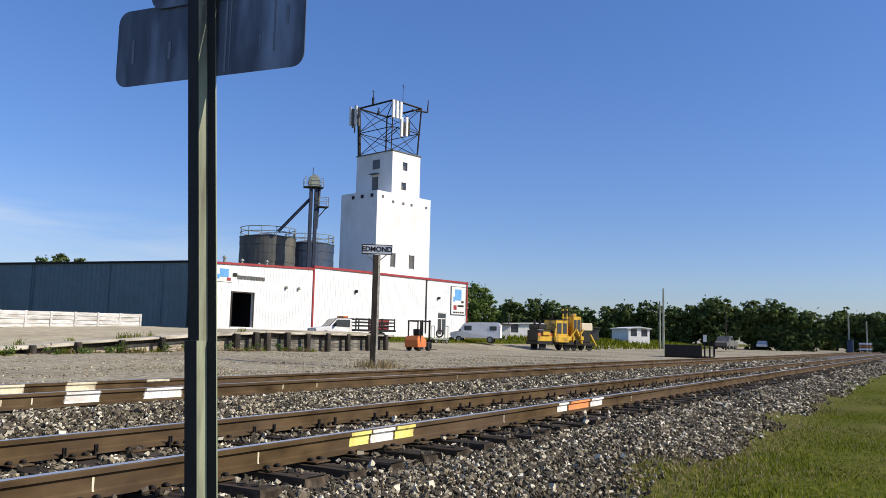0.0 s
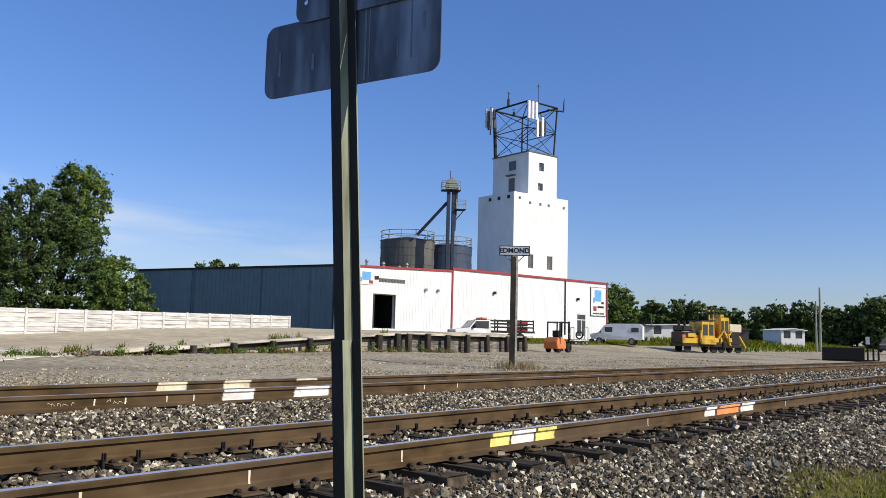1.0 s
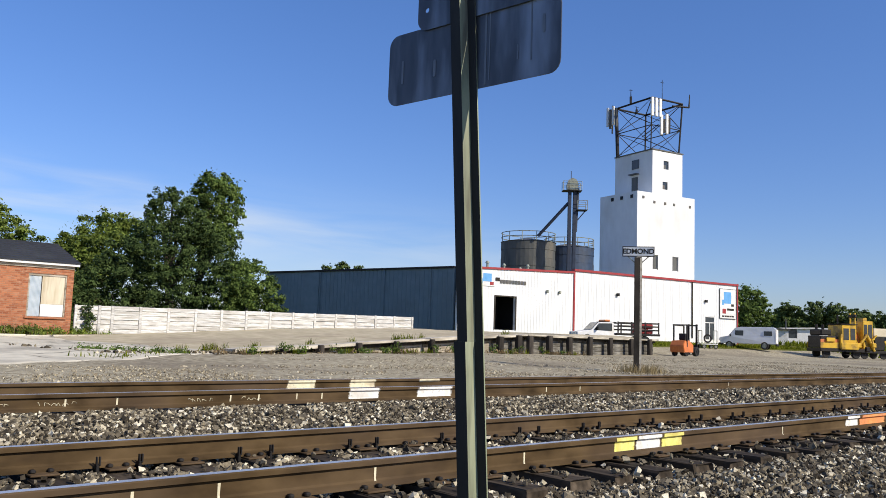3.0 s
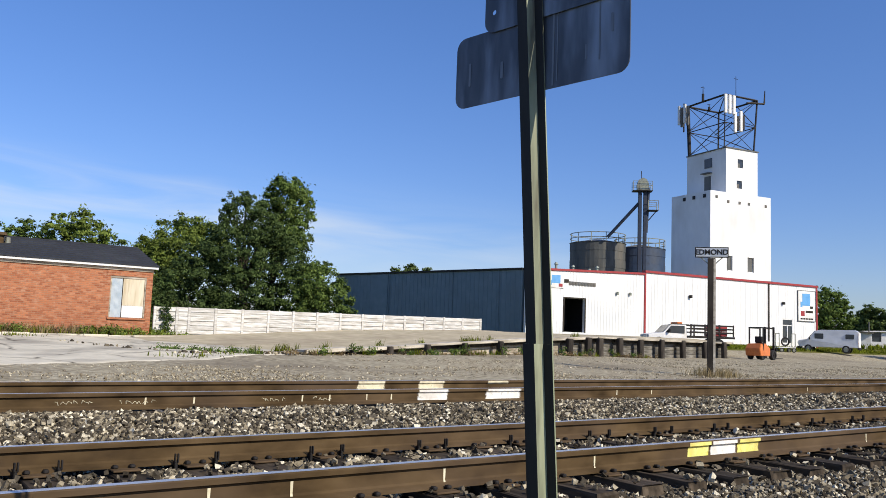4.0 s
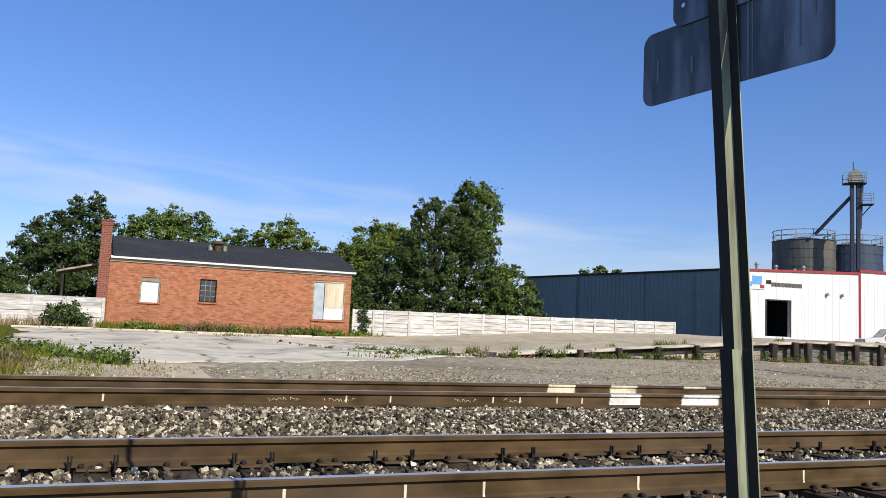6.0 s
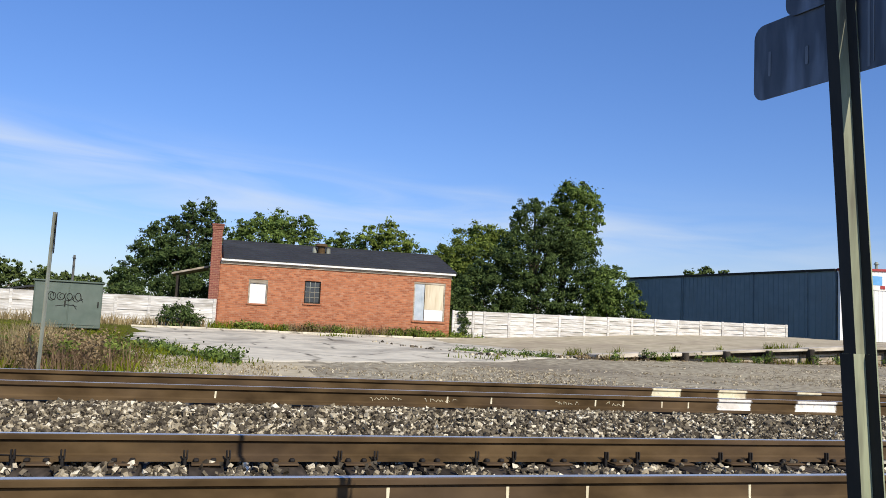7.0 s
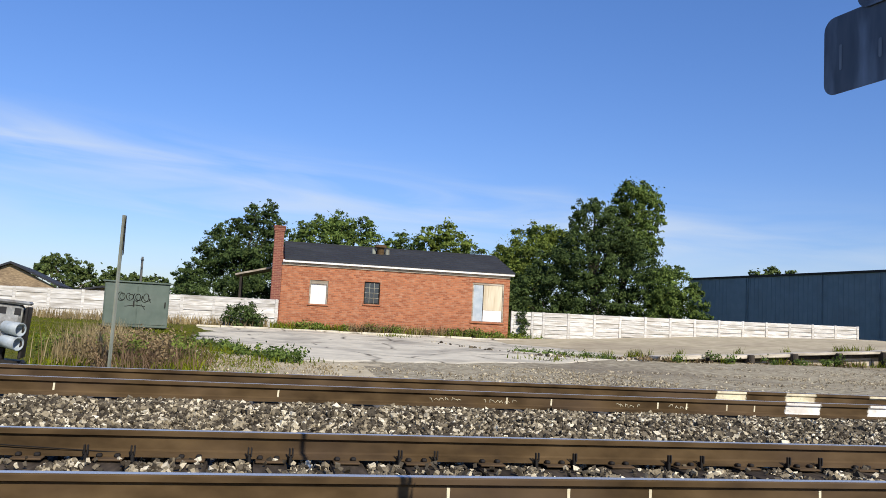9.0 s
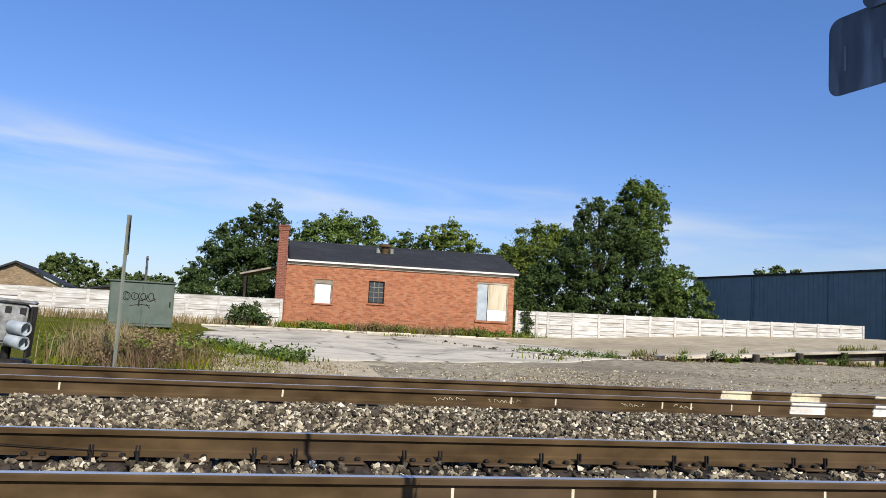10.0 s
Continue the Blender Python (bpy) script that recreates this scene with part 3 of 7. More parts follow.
for x in (-1.9, 0.2, 2.6, 3.1, 4.35, 4.7, 5.2, 5.55, 9.6, 10.4, 14.9):
    paint_mark(track_2, FRONT_Y, x, x + 0.018, 0.09, 0.125, CREAM_MARK, random.Random(2))
# illegible pale scrawl on the web of the second track's rail
for x0, k in ((1.75, 6), (2.35, 6), (3.85, 5), (4.5, 4)):
    pen = random.Random(int(x0 * 100))
    bm = bmesh.new()
    for i in range(k):
        a, za = x0 + i * 0.062 + pen.uniform(-0.015, 0.015), pen.uniform(0.082, 0.1)
        pts = [(a, za), (a + pen.uniform(-0.01, 0.03), za + pen.uniform(0.02, 0.034)), (a + pen.uniform(0.02, 0.05), za + pen.uniform(0.0, 0.03)), (a + pen.uniform(0.03, 0.06), za + pen.uniform(-0.005, 0.01))]
        for (px, pz), (qx, qz) in zip(pts, pts[1:]):
            tube(bm, (px, FRONT_Y - 0.0115, pz), (qx, FRONT_Y - 0.0115, qz), 0.0024, n=5)
    part("chalk_scrawl", bm, CREAM_MARK, track_2, "faint illegible chalk scrawl on the rail")
# steel wire bond hanging along the web
bm = bmesh.new()
for i in range(24):
    a, b = i / 24, (i + 1) / 24
    f = lambda k: (-2.3 + 1.5 * k, MID_Y - 0.03, 0.15 - 0.10 * k ** 0.7)
    tube(bm, f(a), f(b), 0.004, n=5)
part("bond_wire", bm, BLACK_STEEL, track_1, "black bond wire along the rail")



# ---------------------------------------------------------------- brick building
def wall_with_holes(bm, x0, x1, z0, z1, holes, thick, m=None):
    """A wall in the xz plane, its face at y = 0 and its back at y = thick, with rectangular holes (xa, xb, za, zb)."""
    xs = sorted({x0, x1, *[h[0] for h in holes], *[h[1] for h in holes]})
    zs = sorted({z0, z1, *[h[2] for h in holes], *[h[3] for h in holes]})
    start = set(bm.verts)
    solid = lambda a, b: not any(h[0] - 1e-6 < a < h[1] - 1e-6 and h[2] - 1e-6 < b < h[3] - 1e-6 for h in holes)
    grid = {}

    def v(x, y, z):
        key = (round(x, 4), round(y, 4), round(z, 4))
        if key not in grid:
            grid[key] = bm.verts.new((x, y, z))
        return grid[key]
    nx, nz = len(xs) - 1, len(zs) - 1
    is_in = lambda i, j: 0 <= i < nx and 0 <= j < nz and solid(xs[i], zs[j])
    for i in range(nx):
        for j in range(nz):
            if not is_in(i, j):
                continue
            a, b, c, d = xs[i], xs[i + 1], zs[j], zs[j + 1]
            bm.faces.new((v(a, 0, c), v(b, 0, c), v(b, 0, d), v(a, 0, d)))
            bm.faces.new((v(a, thick, d), v(b, thick, d), v(b, thick, c), v(a, thick, c)))
            if not is_in(i - 1, j):
                bm.faces.new((v(a, 0, c), v(a, 0, d), v(a, thick, d), v(a, thick, c)))
            if not is_in(i + 1, j):
                bm.faces.new((v(b, 0, d), v(b, 0, c), v(b, thick, c), v(b, thick, d)))
            if not is_in(i, j - 1):
                bm.faces.new((v(b, 0, c), v(a, 0, c), v(a, thick, c), v(b, thick, c)))
            if not is_in(i, j + 1):
                bm.faces.new((v(a, 0, d), v(b, 0, d), v(b, thick, d), v(a, thick, d)))
    if m is not None:
        bmesh.ops.transform(bm, matrix=m, verts=[q for q in bm.verts if q not in start])
    return bm


BX0, BX1, BY, BZ = 0.75, 11.12, 36.5, 0.30
EAVE, RIDGE, DEPTH = 3.36, 4.38, 6.4


def build_brick_building():
    house = thing("brick_building", "low red brick building with dark shingle roof and boarded windows", "building", pose(0, BY, 0))
    holes = [(1.98, 2.80, 1.53, 2.58), (4.39, 5.10, 1.65, 2.64), (9.36, 10.86, 1.14, 2.90)]
    bm = bmesh.new()
    wall_with_holes(bm, BX0, BX1, BZ - 0.4, EAVE, holes, 0.3)
    part("front_wall", bm, BRICK, house)
    part("back_wall", boxes((BX0, BX1, DEPTH - 0.3, DEPTH, BZ - 0.4, EAVE)), BRICK, house)
    for x in (BX0, BX1 - 0.3):
        bm = bmesh.new()
        prism(bm, [(0.302, BZ - 0.4), (DEPTH - 0.302, BZ - 0.4), (DEPTH - 0.302, EAVE - 0.01), (DEPTH / 2, RIDGE - 0.15), (0.302, EAVE - 0.01)], 0, 0.3,
              Matrix(((0, 1, 0, x), (1, 0, 0, 0), (0, 0, 1, 0), (0, 0, 0, 1))))
        part("side_wall", bm, BRICK, house)
    # roof: two slabs laid with courses of shingles
    roof = part("roof", boxes((BX0 + 0.35, BX1 - 0.35, DEPTH / 2 - 0.06, DEPTH / 2 + 0.06, RIDGE - 0.25, RIDGE - 0.1)), SHINGLE, house, "dark grey asphalt shingle roof")
    for side in (0, 1):
        n = 9
        for i in range(n):
            bm = bmesh.new()
            a, b = i / n, (i + 1) / n + 0.02
            y0, y1 = -0.22 + (DEPTH / 2 + 0.22) * a, -0.22 + (DEPTH / 2 + 0.22) * b
            z0, z1 = EAVE + 0.02 + (RIDGE - EAVE) * a, EAVE + 0.02 + (RIDGE - EAVE) * b - 0.03
            prof = [(y0, z0), (y1, z1), (y1, z1 + 0.05), (y0, z0 + 0.07)]
            prism(bm, prof, BX0 + 0.1, BX1 + 0.18, Matrix(((0, 1, 0, 0), (1, 0, 0, 0), (0, 0, 1, 0), (0, 0, 0, 1))))
            if side:
                bmesh.ops.transform(bm, matrix=Matrix.Translation((0, DEPTH, 0)) @ Matrix.Diagonal((1, -1, 1, 1)), verts=bm.verts)
                bmesh.ops.reverse_faces(bm, faces=bm.faces)
            part("shingle_course", bm, SHINGLE, roof)
    part("ridge_cap", boxes((BX0 + 0.1, BX1 + 0.18, DEPTH / 2 - 0.12, DEPTH / 2 + 0.12, RIDGE + 0.01, RIDGE + 0.09), bevel=0.02), SHINGLE, house)
    part("fascia", boxes((BX0 + 0.02, BX1 + 0.16, -0.19, -0.02, EAVE - 0.08, EAVE + 0.02), bevel=0.008), WHITE_PAINT, house, "white painted eave board")
    part("soffit_shadow_board", boxes((BX0, BX1, -0.05, -0.003, EAVE - 0.2, EAVE - 0.09)), OLD_WOOD, house, "weathered timber frieze board")
    # chimney at the gable
    bm = boxes((BX0 - 0.42, BX0 - 0.003, 0.02, 0.9, BZ - 0.4, 4.62), (BX0 - 0.45, BX0 + 0.03, -0.01, 0.93, 4.62, 4.78), bevel=0.01)
    chimney = part("chimney", bm, CHIMNEY_BRICK, house, "dark red brick chimney")
    part("chimney_cap", boxes((BX0 - 0.48, BX0 + 0.06, -0.04, 0.96, 4.785, 4.86), bevel=0.02), CHIMNEY_BRICK, chimney)
    # first window, boarded
    w = part("boarded_window", boxes((1.98, 2.80, 0.10, 0.14, 1.53, 2.40), bevel=0.005), WHITE_PAINT, house, "window closed with a white board")
    part("window_frame", boxes((1.983, 2.05, 0.04, 0.098, 1.53, 2.577), (2.735, 2.797, 0.04, 0.098, 1.53, 2.577), (2.052, 2.733, 0.04, 0.098, 2.40, 2.577), bevel=0.005), OLD_WOOD, w)
    part("window_sill", boxes((1.93, 2.85, -0.06, 0.095, 1.46, 1.526), bevel=0.01), BRICK, w)
    # second window, steel sash of small panes
    w = part("sash_window", boxes((4.39, 4.43, 0.06, 0.12, 1.65, 2.64), (5.06, 5.10, 0.06, 0.12, 1.65, 2.64), (4.432, 5.058, 0.06, 0.12, 1.65, 1.69), (4.432, 5.058, 0.06, 0.12, 2.6, 2.64)), DARK_WOOD, house, "dark steel sash window of small panes")
    xs, zs = [4.432, 4.64, 4.85, 5.058], [1.692, 1.92, 2.15, 2.37, 2.598]
    for i in range(3):
        for j in range(4):
            part("pane", boxes((xs[i] + 0.012, xs[i + 1] - 0.012, 0.085, 0.093, zs[j] + 0.012, zs[j + 1] - 0.012)), GLASS, w)
    bm = bmesh.new()
    for x in xs[1:3]:
        box(bm, x - 0.011, x + 0.011, 0.07, 0.11, 1.692, 2.598)
    for z in zs[1:4]:
        box(bm, 4.434, 5.056, 0.072, 0.108, z - 0.011, z + 0.011)
    part("glazing_bars", bm, GALVANISED, w)
    part("window_sill", boxes((4.34, 5.15, -0.06, 0.055, 1.58, 1.647), bevel=0.01), BRICK, w)
    # wide opening closed with sheets
    d = part("boarded_doorway", boxes((9.36, 9.42, 0.02, 0.12, 1.14, 2.90), (10.80, 10.86, 0.02, 0.12, 1.14, 2.90), (9.422, 10.798, 0.02, 0.12, 2.82, 2.90)), OLD_WOOD, house, "wide opening closed with metal and plywood sheets")
    zig = [(9.425 + i * 0.0235, 0.05 + 0.012 * (i % 2)) for i in range(20)]
    bm = bmesh.new()
    prism(bm, zig + [(x, y + 0.01) for x, y in zig[::-1]], 1.15, 2.81, Matrix(((1, 0, 0, 0), (0, 0, 1, 0), (0, 1, 0, 0), (0, 0, 0, 1))))
    part("metal_sheet", bm, material("pale_blue_sheet", [(0.40, 0.47, 0.52), (0.58, 0.63, 0.66)], 3, 0.5, 0.2, bump=0.05, stain=(0.65, 0.66, 0.64), stain_scale=1.2), d, "pale blue corrugated metal sheet")
    part("plywood_sheet", boxes((9.90, 10.79, 0.045, 0.06, 1.66, 2.81), bevel=0.003), material("bleached_plywood", [(0.55, 0.47, 0.33), (0.68, 0.62, 0.48)], 2, 0.9, bump=0.2, stain=(0.36, 0.27, 0.16), stain_scale=1.6, stain_amount=0.7, stretch=(3, 1, 0.4)), d, "bleached plywood sheet")
    part("lower_sheet", boxes((9.90, 10.79, 0.052, 0.068, 1.15, 1.655), bevel=0.003), WHITE_PAINT, d)
    part("window_sill", boxes((9.3, 10.9, -0.07, 0.015, 1.05, 1.137), bevel=0.01), BRICK, d)
    part("lintel", boxes((9.2, 11.0, -0.012, -0.001, 2.91, 3.06), bevel=0.003), BRICK, d)
    # vents on the roof
    bm = bmesh.new()
    tube(bm, (5.28, 1.9, 3.85), (5.28, 1.9, 4.36), 0.17, n=14)
    tube(bm, (5.28, 1.9, 4.36), (5.28, 1.9, 4.48), 0.3, 0.26, n=14)
    part("roof_vent", bm, RUST, house, "rusty round roof ventilator")
    for x in (4.98, 5.62):
        bm = bmesh.new()
        tube(bm, (x, 2.0, 3.85), (x, 2.0, 4.3), 0.13, 0.1, n=12)
        part("roof_vent", bm, GALVANISED, house, "pale metal roof ventilator")
    # lean-to on the gable side
    lean = thing("lean_to", "open lean-to roof on posts beside the chimney", "shed", pose(0, BY, 0))
    bm = bmesh.new()
    prism(bm, [(BX0 - 2.0, 2.62), (BX0 - 0.45, 3.02), (BX0 - 0.45, 3.1), (BX0 - 2.0, 2.7)], 1.0, 4.0)
    part("roof", bm, OLD_WOOD, lean)
    for y in (1.2, 3.8):
        part("post", boxes((BX0 - 1.8, BX0 - 1.7, y - 0.05, y + 0.05, 0.2, 2.66), bevel=0.01), DARK_WOOD, lean)


build_brick_building()


# ---------------------------------------------------------------- panel fences
def ramp_z(x):
    return lerp_table([(-40, 0.43), (9, 0.42), (13, 0.50), (16, 0.66), (20, 0.92), (24, 1.08), (29.6, 1.24), (60, 1.28)], x)


def build_fence(name, xs, y, base, top, label):
    """Posts at xs with horizontal concrete boards slotted between them."""
    fence = thing(name, label, "fence", kind="structure")
    post, rnd = None, random.Random(5)
    for x in xs:
        z0, z1 = base(x) - 0.3, top(x) + 0.006
        bm = bmesh.new()
        box(bm, -0.06, 0.06, -0.062, 0.05, 0, z1 - z0, bevel=0.012)
        ob = part("post", bm, WHITE_FENCE, fence)
        ob.matrix_basis = pose(x, y, z0)
    for a, b in zip(xs, xs[1:]):
        z1a, z1b = top(a), top(b)
        for i in range(6):
            h = 0.20
            bm = bmesh.new()
            box(bm, a + 0.064, b - 0.064, -0.035 + rnd.uniform(-0.022, 0.02), 0.025, 0, h - rnd.uniform(0.006, 0.017), bevel=0.012)
            for v in bm.verts:
                k = (v.co.x - a) / (b - a)
                v.co.z += z1a + (z1b - z1a) * k - h * (i + 1)
            ob = part("board", bm, WHITE_FENCE, fence)
            ob.location.y = y
    return fence


build_fence("fence_right", [11.3, 12.27, 12.82] + [14.05 + 1.297 * i for i in range(13)], 36.5, ramp_z, lambda x: 1.69 + (x - 11) * 0.0105,
            "whitewashed concrete panel fence beside the ramp")
build_fence("fence_left", [0.62 - 1.31 * i for i in range(16)], 36.5, lambda x: 0.4, lambda x: 1.62 + 0.004 * x, "whitewashed concrete panel fence with weathered boards")

# ---------------------------------------------------------------- ramp and loading dock
DOCK_A, DOCK_B = Vector((10.5, 24.4)), Vector((48.0, 32.7))


def dock_y(x):
    return DOCK_A.y + (x - DOCK_A.x) * (DOCK_B.y - DOCK_A.y) / (DOCK_B.x - DOCK_A.x)


def dock_top(x):
    return lerp_table([(7, 0.02), (10.5, 0.12), (13.2, 0.27), (20, 0.62), (26, 0.92), (31, 1.10), (60, 1.08)], x)


def build_ramp():
    verts, faces = [], []
    xs = [7 + 0.5 * i for i in range(83)]
    for x in xs:
        y0, z0 = dock_y(x) + 0.36 * smoothstep(10, 14, x), dock_top(x) - 0.02
        y1 = 36.45 if x < 29.7 else 44.5 if x < 38.2 else dock_y(x) + 3.2
        z1 = min(ramp_z(x), 1.28)
        verts.append((x, y0, -0.4))
        for i in range(13):
            k = i / 12
            y = y0 + (y1 - y0) * k
            g = ground_z(x, y) - 0.03
            fade = smoothstep(7, 11.5, x)
            z = (z0 + (z1 - z0) * smoothstep(0, 1, k)) + 0.03 * noise.noise(Vector((x * 0.5, y * 0.5, 1)))
            verts.append((x, y, g * (1 - fade) + max(z, g + 0.02) * fade))
        verts.append((x, y1, -0.4))
    n = 15
    for i in range(len(xs) - 1):
        for j in range(n - 1):
            faces.append((i * n + j, (i + 1) * n + j, (i + 1) * n + j + 1, i * n + j + 1))
    e = len(xs) - 1
    faces.append([j for j in range(n)])
    faces.append([e * n + j for j in range(n - 1, -1, -1)])
    ob = raw("ramp", verts, faces, DIRT, smooth=False)
    tagged(ob, "earth and gravel ramp rising to the loading dock", "ramp", kind="structure")


build_ramp()


def build_dock():
    """Timber edge of the dock: stub posts, a cap beam along them, and boards behind."""
    dock = thing("loading_dock", "old timber loading dock edge with dark posts", "loading dock")
    ang = math.degrees(math.atan2(DOCK_B.y - DOCK_A.y, DOCK_B.x - DOCK_A.x))
    rnd = random.Random(9)
    xs = [14.6, 16.4, 18.4, 20.6, 22.9, 25.2, 28.2, 29.9, 31.0, 33.0, 35.2, 37.6, 40.3, 43.3, 46.2]
    for x in xs:
        y, top = dock_y(x), dock_top(x)
        w = 0.16 if x < 28 else 0.24
        bm = boxes((-w * 0.8, w * 0.8, -0.36, -0.12, -0.3, top - 0.02 + rnd.uniform(-0.05, 0.03)), bevel=0.03)
        ob = part("post", bm, DARK_WOOD, dock)
        ob.matrix_basis = pose(x, y, 0, rnd.uniform(-2, 2), rnd.uniform(-2.5, 2.5), ang)
    for a, b in zip([12.6] + xs, xs + [47.9]):
        ya, yb, za, zb = dock_y(a), dock_y(b), dock_top(a), dock_top(b)
        d = Vector((b - a, yb - ya, zb - za))
        m = Matrix.Translation((a, ya, za)) @ pose(0, 0, 0, 0, 0, ang) @ pose(0, 0, 0, 0, -math.degrees(math.atan2(d.z, d.xy.length)), 0)
        bm = boxes((0.01, d.length - 0.01, -0.20 + rnd.uniform(-0.05, 0.05), 0.34, -0.09 + rnd.uniform(-0.03, 0.02), 0.03 + rnd.uniform(-0.03, 0.025)), bevel=0.02)
        ob = part("cap_beam", bm, PALE_WOOD, dock)
        ob.matrix_basis = m
        # dark recessed beam added to draw the shadow line under the cap
        ledger = part("ledger", boxes((0.02, d.length - 0.02, 0.10, 0.20, -0.24, -0.115), bevel=0.012), DARK_WOOD, dock)
        ledger.matrix_basis = m
        h = za - 0.12
        k = 0
        while h - k * 0.24 > 0.15:
            z1 = h - k * 0.24
            bm = boxes((0.02, d.length - 0.02, 0.24, 0.285, -0.23, 0), bevel=0.012)
            ob = part("board", bm, DOCK_WOOD if a > 27 else OLD_WOOD, dock)
            ob.matrix_basis = Matrix.Translation((0, 0, z1 - za)) @ m
            k += 1
    return dock


build_dock()

# ---------------------------------------------------------------- warehouse
WH_LEFT, WH_JOINT, WH_END, WH_FAR = Vector((41.3, 45.6)), Vector((52.7, 43.95)), Vector((73.3, 40.98)), Vector((37.2, 67.2))


def frame_on(a, b, z=0):
    """A frame with x along the wall from a to b, y into the building."""
    d = b - a
    return pose(a.x, a.y, z, 0, 0, math.degrees(math.atan2(d.y, d.x)))


def siding(bm, length, z0, z1a, z1b, holes):
    """A metal wall with holes; its top may slope from z1a to z1b."""
    wall_with_holes(bm, 0, length, z0, min(z1a, z1b), holes, 0.25)
    if abs(z1a - z1b) > 1e-3:
        lo = min(z1a, z1b)
        tri = [(0, lo), (length, lo), (length, z1b)] if z1b > z1a else [(0, lo), (length, lo), (0, z1a)]
        prism(bm, tri, 0, 0.25)
    return bm


def add_ribs(wall, mat, length, z0, z1a, z1b, holes, step=0.3, depth=0.014):
    """Vertical ribs standing proud of a metal wall, broken at its openings."""
    first, x = None, step / 2
    while x < length:
        z, spans = z0, []
        for c0, c1 in sorted((h[2], h[3]) for h in holes if h[0] - 0.05 < x < h[1] + 0.05):
            spans.append((z, c0))
            z = c1
        spans.append((z, z1a + (z1b - z1a) * x / length - 0.02))
        for a, b in spans:
            m = Matrix.Translation((x, 0, a)) @ Matrix.Diagonal((1, 1, b - a, 1))
            if first is None:
                first = part("rib", boxes((-0.03, 0.03, -depth, -0.001, 0, 1)), mat, wall)
                first.matrix_basis = m
            else:
                share("rib", first, m, wall)
        x += step


def build_warehouse():
    ware = thing("warehouse", "long white metal warehouse with red trim and grey-blue side", "warehouse")
    base = 0.6
    # left front section
    la = (WH_JOINT - WH_LEFT).length
    door = (3.5, 5.45, 1.45, 4.02)
    za, zb = 5.97, 6.32
    ob = part("front_wall", siding(bmesh.new(), la, base, za, zb, [door]), WHITE_WALL, ware)
    ob.matrix_basis = frame_on(WH_LEFT, WH_JOINT)
    add_ribs(ob, WHITE_WALL, la, base, za, zb, [door])
    bm = bmesh.new()
    prism(bm, [(-0.05, za), (la, zb), (la, zb + 0.16), (-0.05, za + 0.16)], -0.1, 0.3)
    t = part("trim", bm, RED_TRIM, ob, "red metal eave trim")
    d = part("doorway", boxes((3.4, 3.498, -0.05, 0.2, 1.45, 4.1), (5.452, 5.55, -0.05, 0.2, 1.45, 4.1), (3.499, 5.451, -0.05, 0.2, 4.022, 4.1)), DARK_WOOD, ob, "open loading doorway, dark inside")
    part("inner_room", boxes((2.4, 6.0, 3.0, 3.1, 1.2, 4.6), (2.3, 2.4, 0.27, 3.1, 1.2, 4.6), (6.0, 6.1, 0.27, 3.1, 1.2, 4.6), (2.3, 6.1, 0.27, 3.1, 1.1, 1.2), (2.3, 6.1, 0.27, 3.1, 4.6, 4.7)), DARK, d)
    for x in (8.6, 9.9):
        part("wall_lamp", boxes((x - 0.09, x + 0.09, -0.22, -0.03, 4.55, 4.78), bevel=0.03), GALVANISED, ob)
    # logo sheet and a line of lettering that cannot be read
    logo = part("logo_panel", boxes((1.9, 3.4, -0.06, -0.035, 4.75, 5.8), bevel=0.004), WHITE_PAINT, ob, "white panel with blue shape")
    part("blue_shape", boxes((2.25, 3.05, -0.075, -0.061, 5.1, 5.72), (2.05, 2.25, -0.075, -0.061, 4.95, 5.3)), BLUE_SIGN, logo)
    part("red_shape", boxes((2.9, 3.25, -0.085, -0.076, 4.85, 5.08)), RED_TRIM, logo)
    part("swoosh", boxes((3.45, 3.85, -0.06, -0.035, 5.2, 5.46)), DARK_WOOD, ob)
    for i in range(9):
        part("lettering_bar", boxes((3.9 + i * 0.29, 4.13 + i * 0.29, -0.055, -0.035, 5.04, 5.32)), SILO_STEEL, ob)
    # right front section
    lb = (WH_END - WH_JOINT).length
    glass_door = (16.2, 17.6, 1.1, 3.45)
    ob = part("front_wall", siding(bmesh.new(), lb, base, 6.5, 6.5, [glass_door]), WHITE_WALL, ware)
    ob.matrix_basis = frame_on(WH_JOINT, WH_END)
    add_ribs(ob, WHITE_WALL, lb, base, 6.5, 6.5, [glass_door])
    part("trim", boxes((-0.05, lb + 0.1, -0.12, 0.3, 6.502, 6.68)), RED_TRIM, ob, "red metal eave trim")
    for x in (0.0, lb - 6.4, lb):
        part("corner_trim", boxes((x - 0.08, x + 0.08, -0.07, -0.032, base, 6.5)), RED_TRIM if x != lb - 6.4 else DARK_WOOD, ob, "red vertical trim")
    part("base_course", boxes((0.1, glass_door[0] - 0.1, -0.09, -0.034, base, 1.35)), WHITE_PAINT, ob)
    dr = part("glass_door", boxes((16.2, 16.28, 0.02, 0.12, 1.1, 3.45), (17.52, 17.6, 0.02, 0.12, 1.1, 3.45), (16.86, 16.94, 0.02, 0.12, 1.1, 2.9), (16.282, 17.518, 0.02, 0.12, 2.82, 2.9), (16.282, 17.518, 0.02, 0.12, 3.37, 3.45), (16.282, 16.858, 0.02, 0.12, 1.1, 1.3), (16.942, 17.518, 0.02, 0.12, 1.1, 1.3)), WHITE_PAINT, ob, "white framed double glass door")
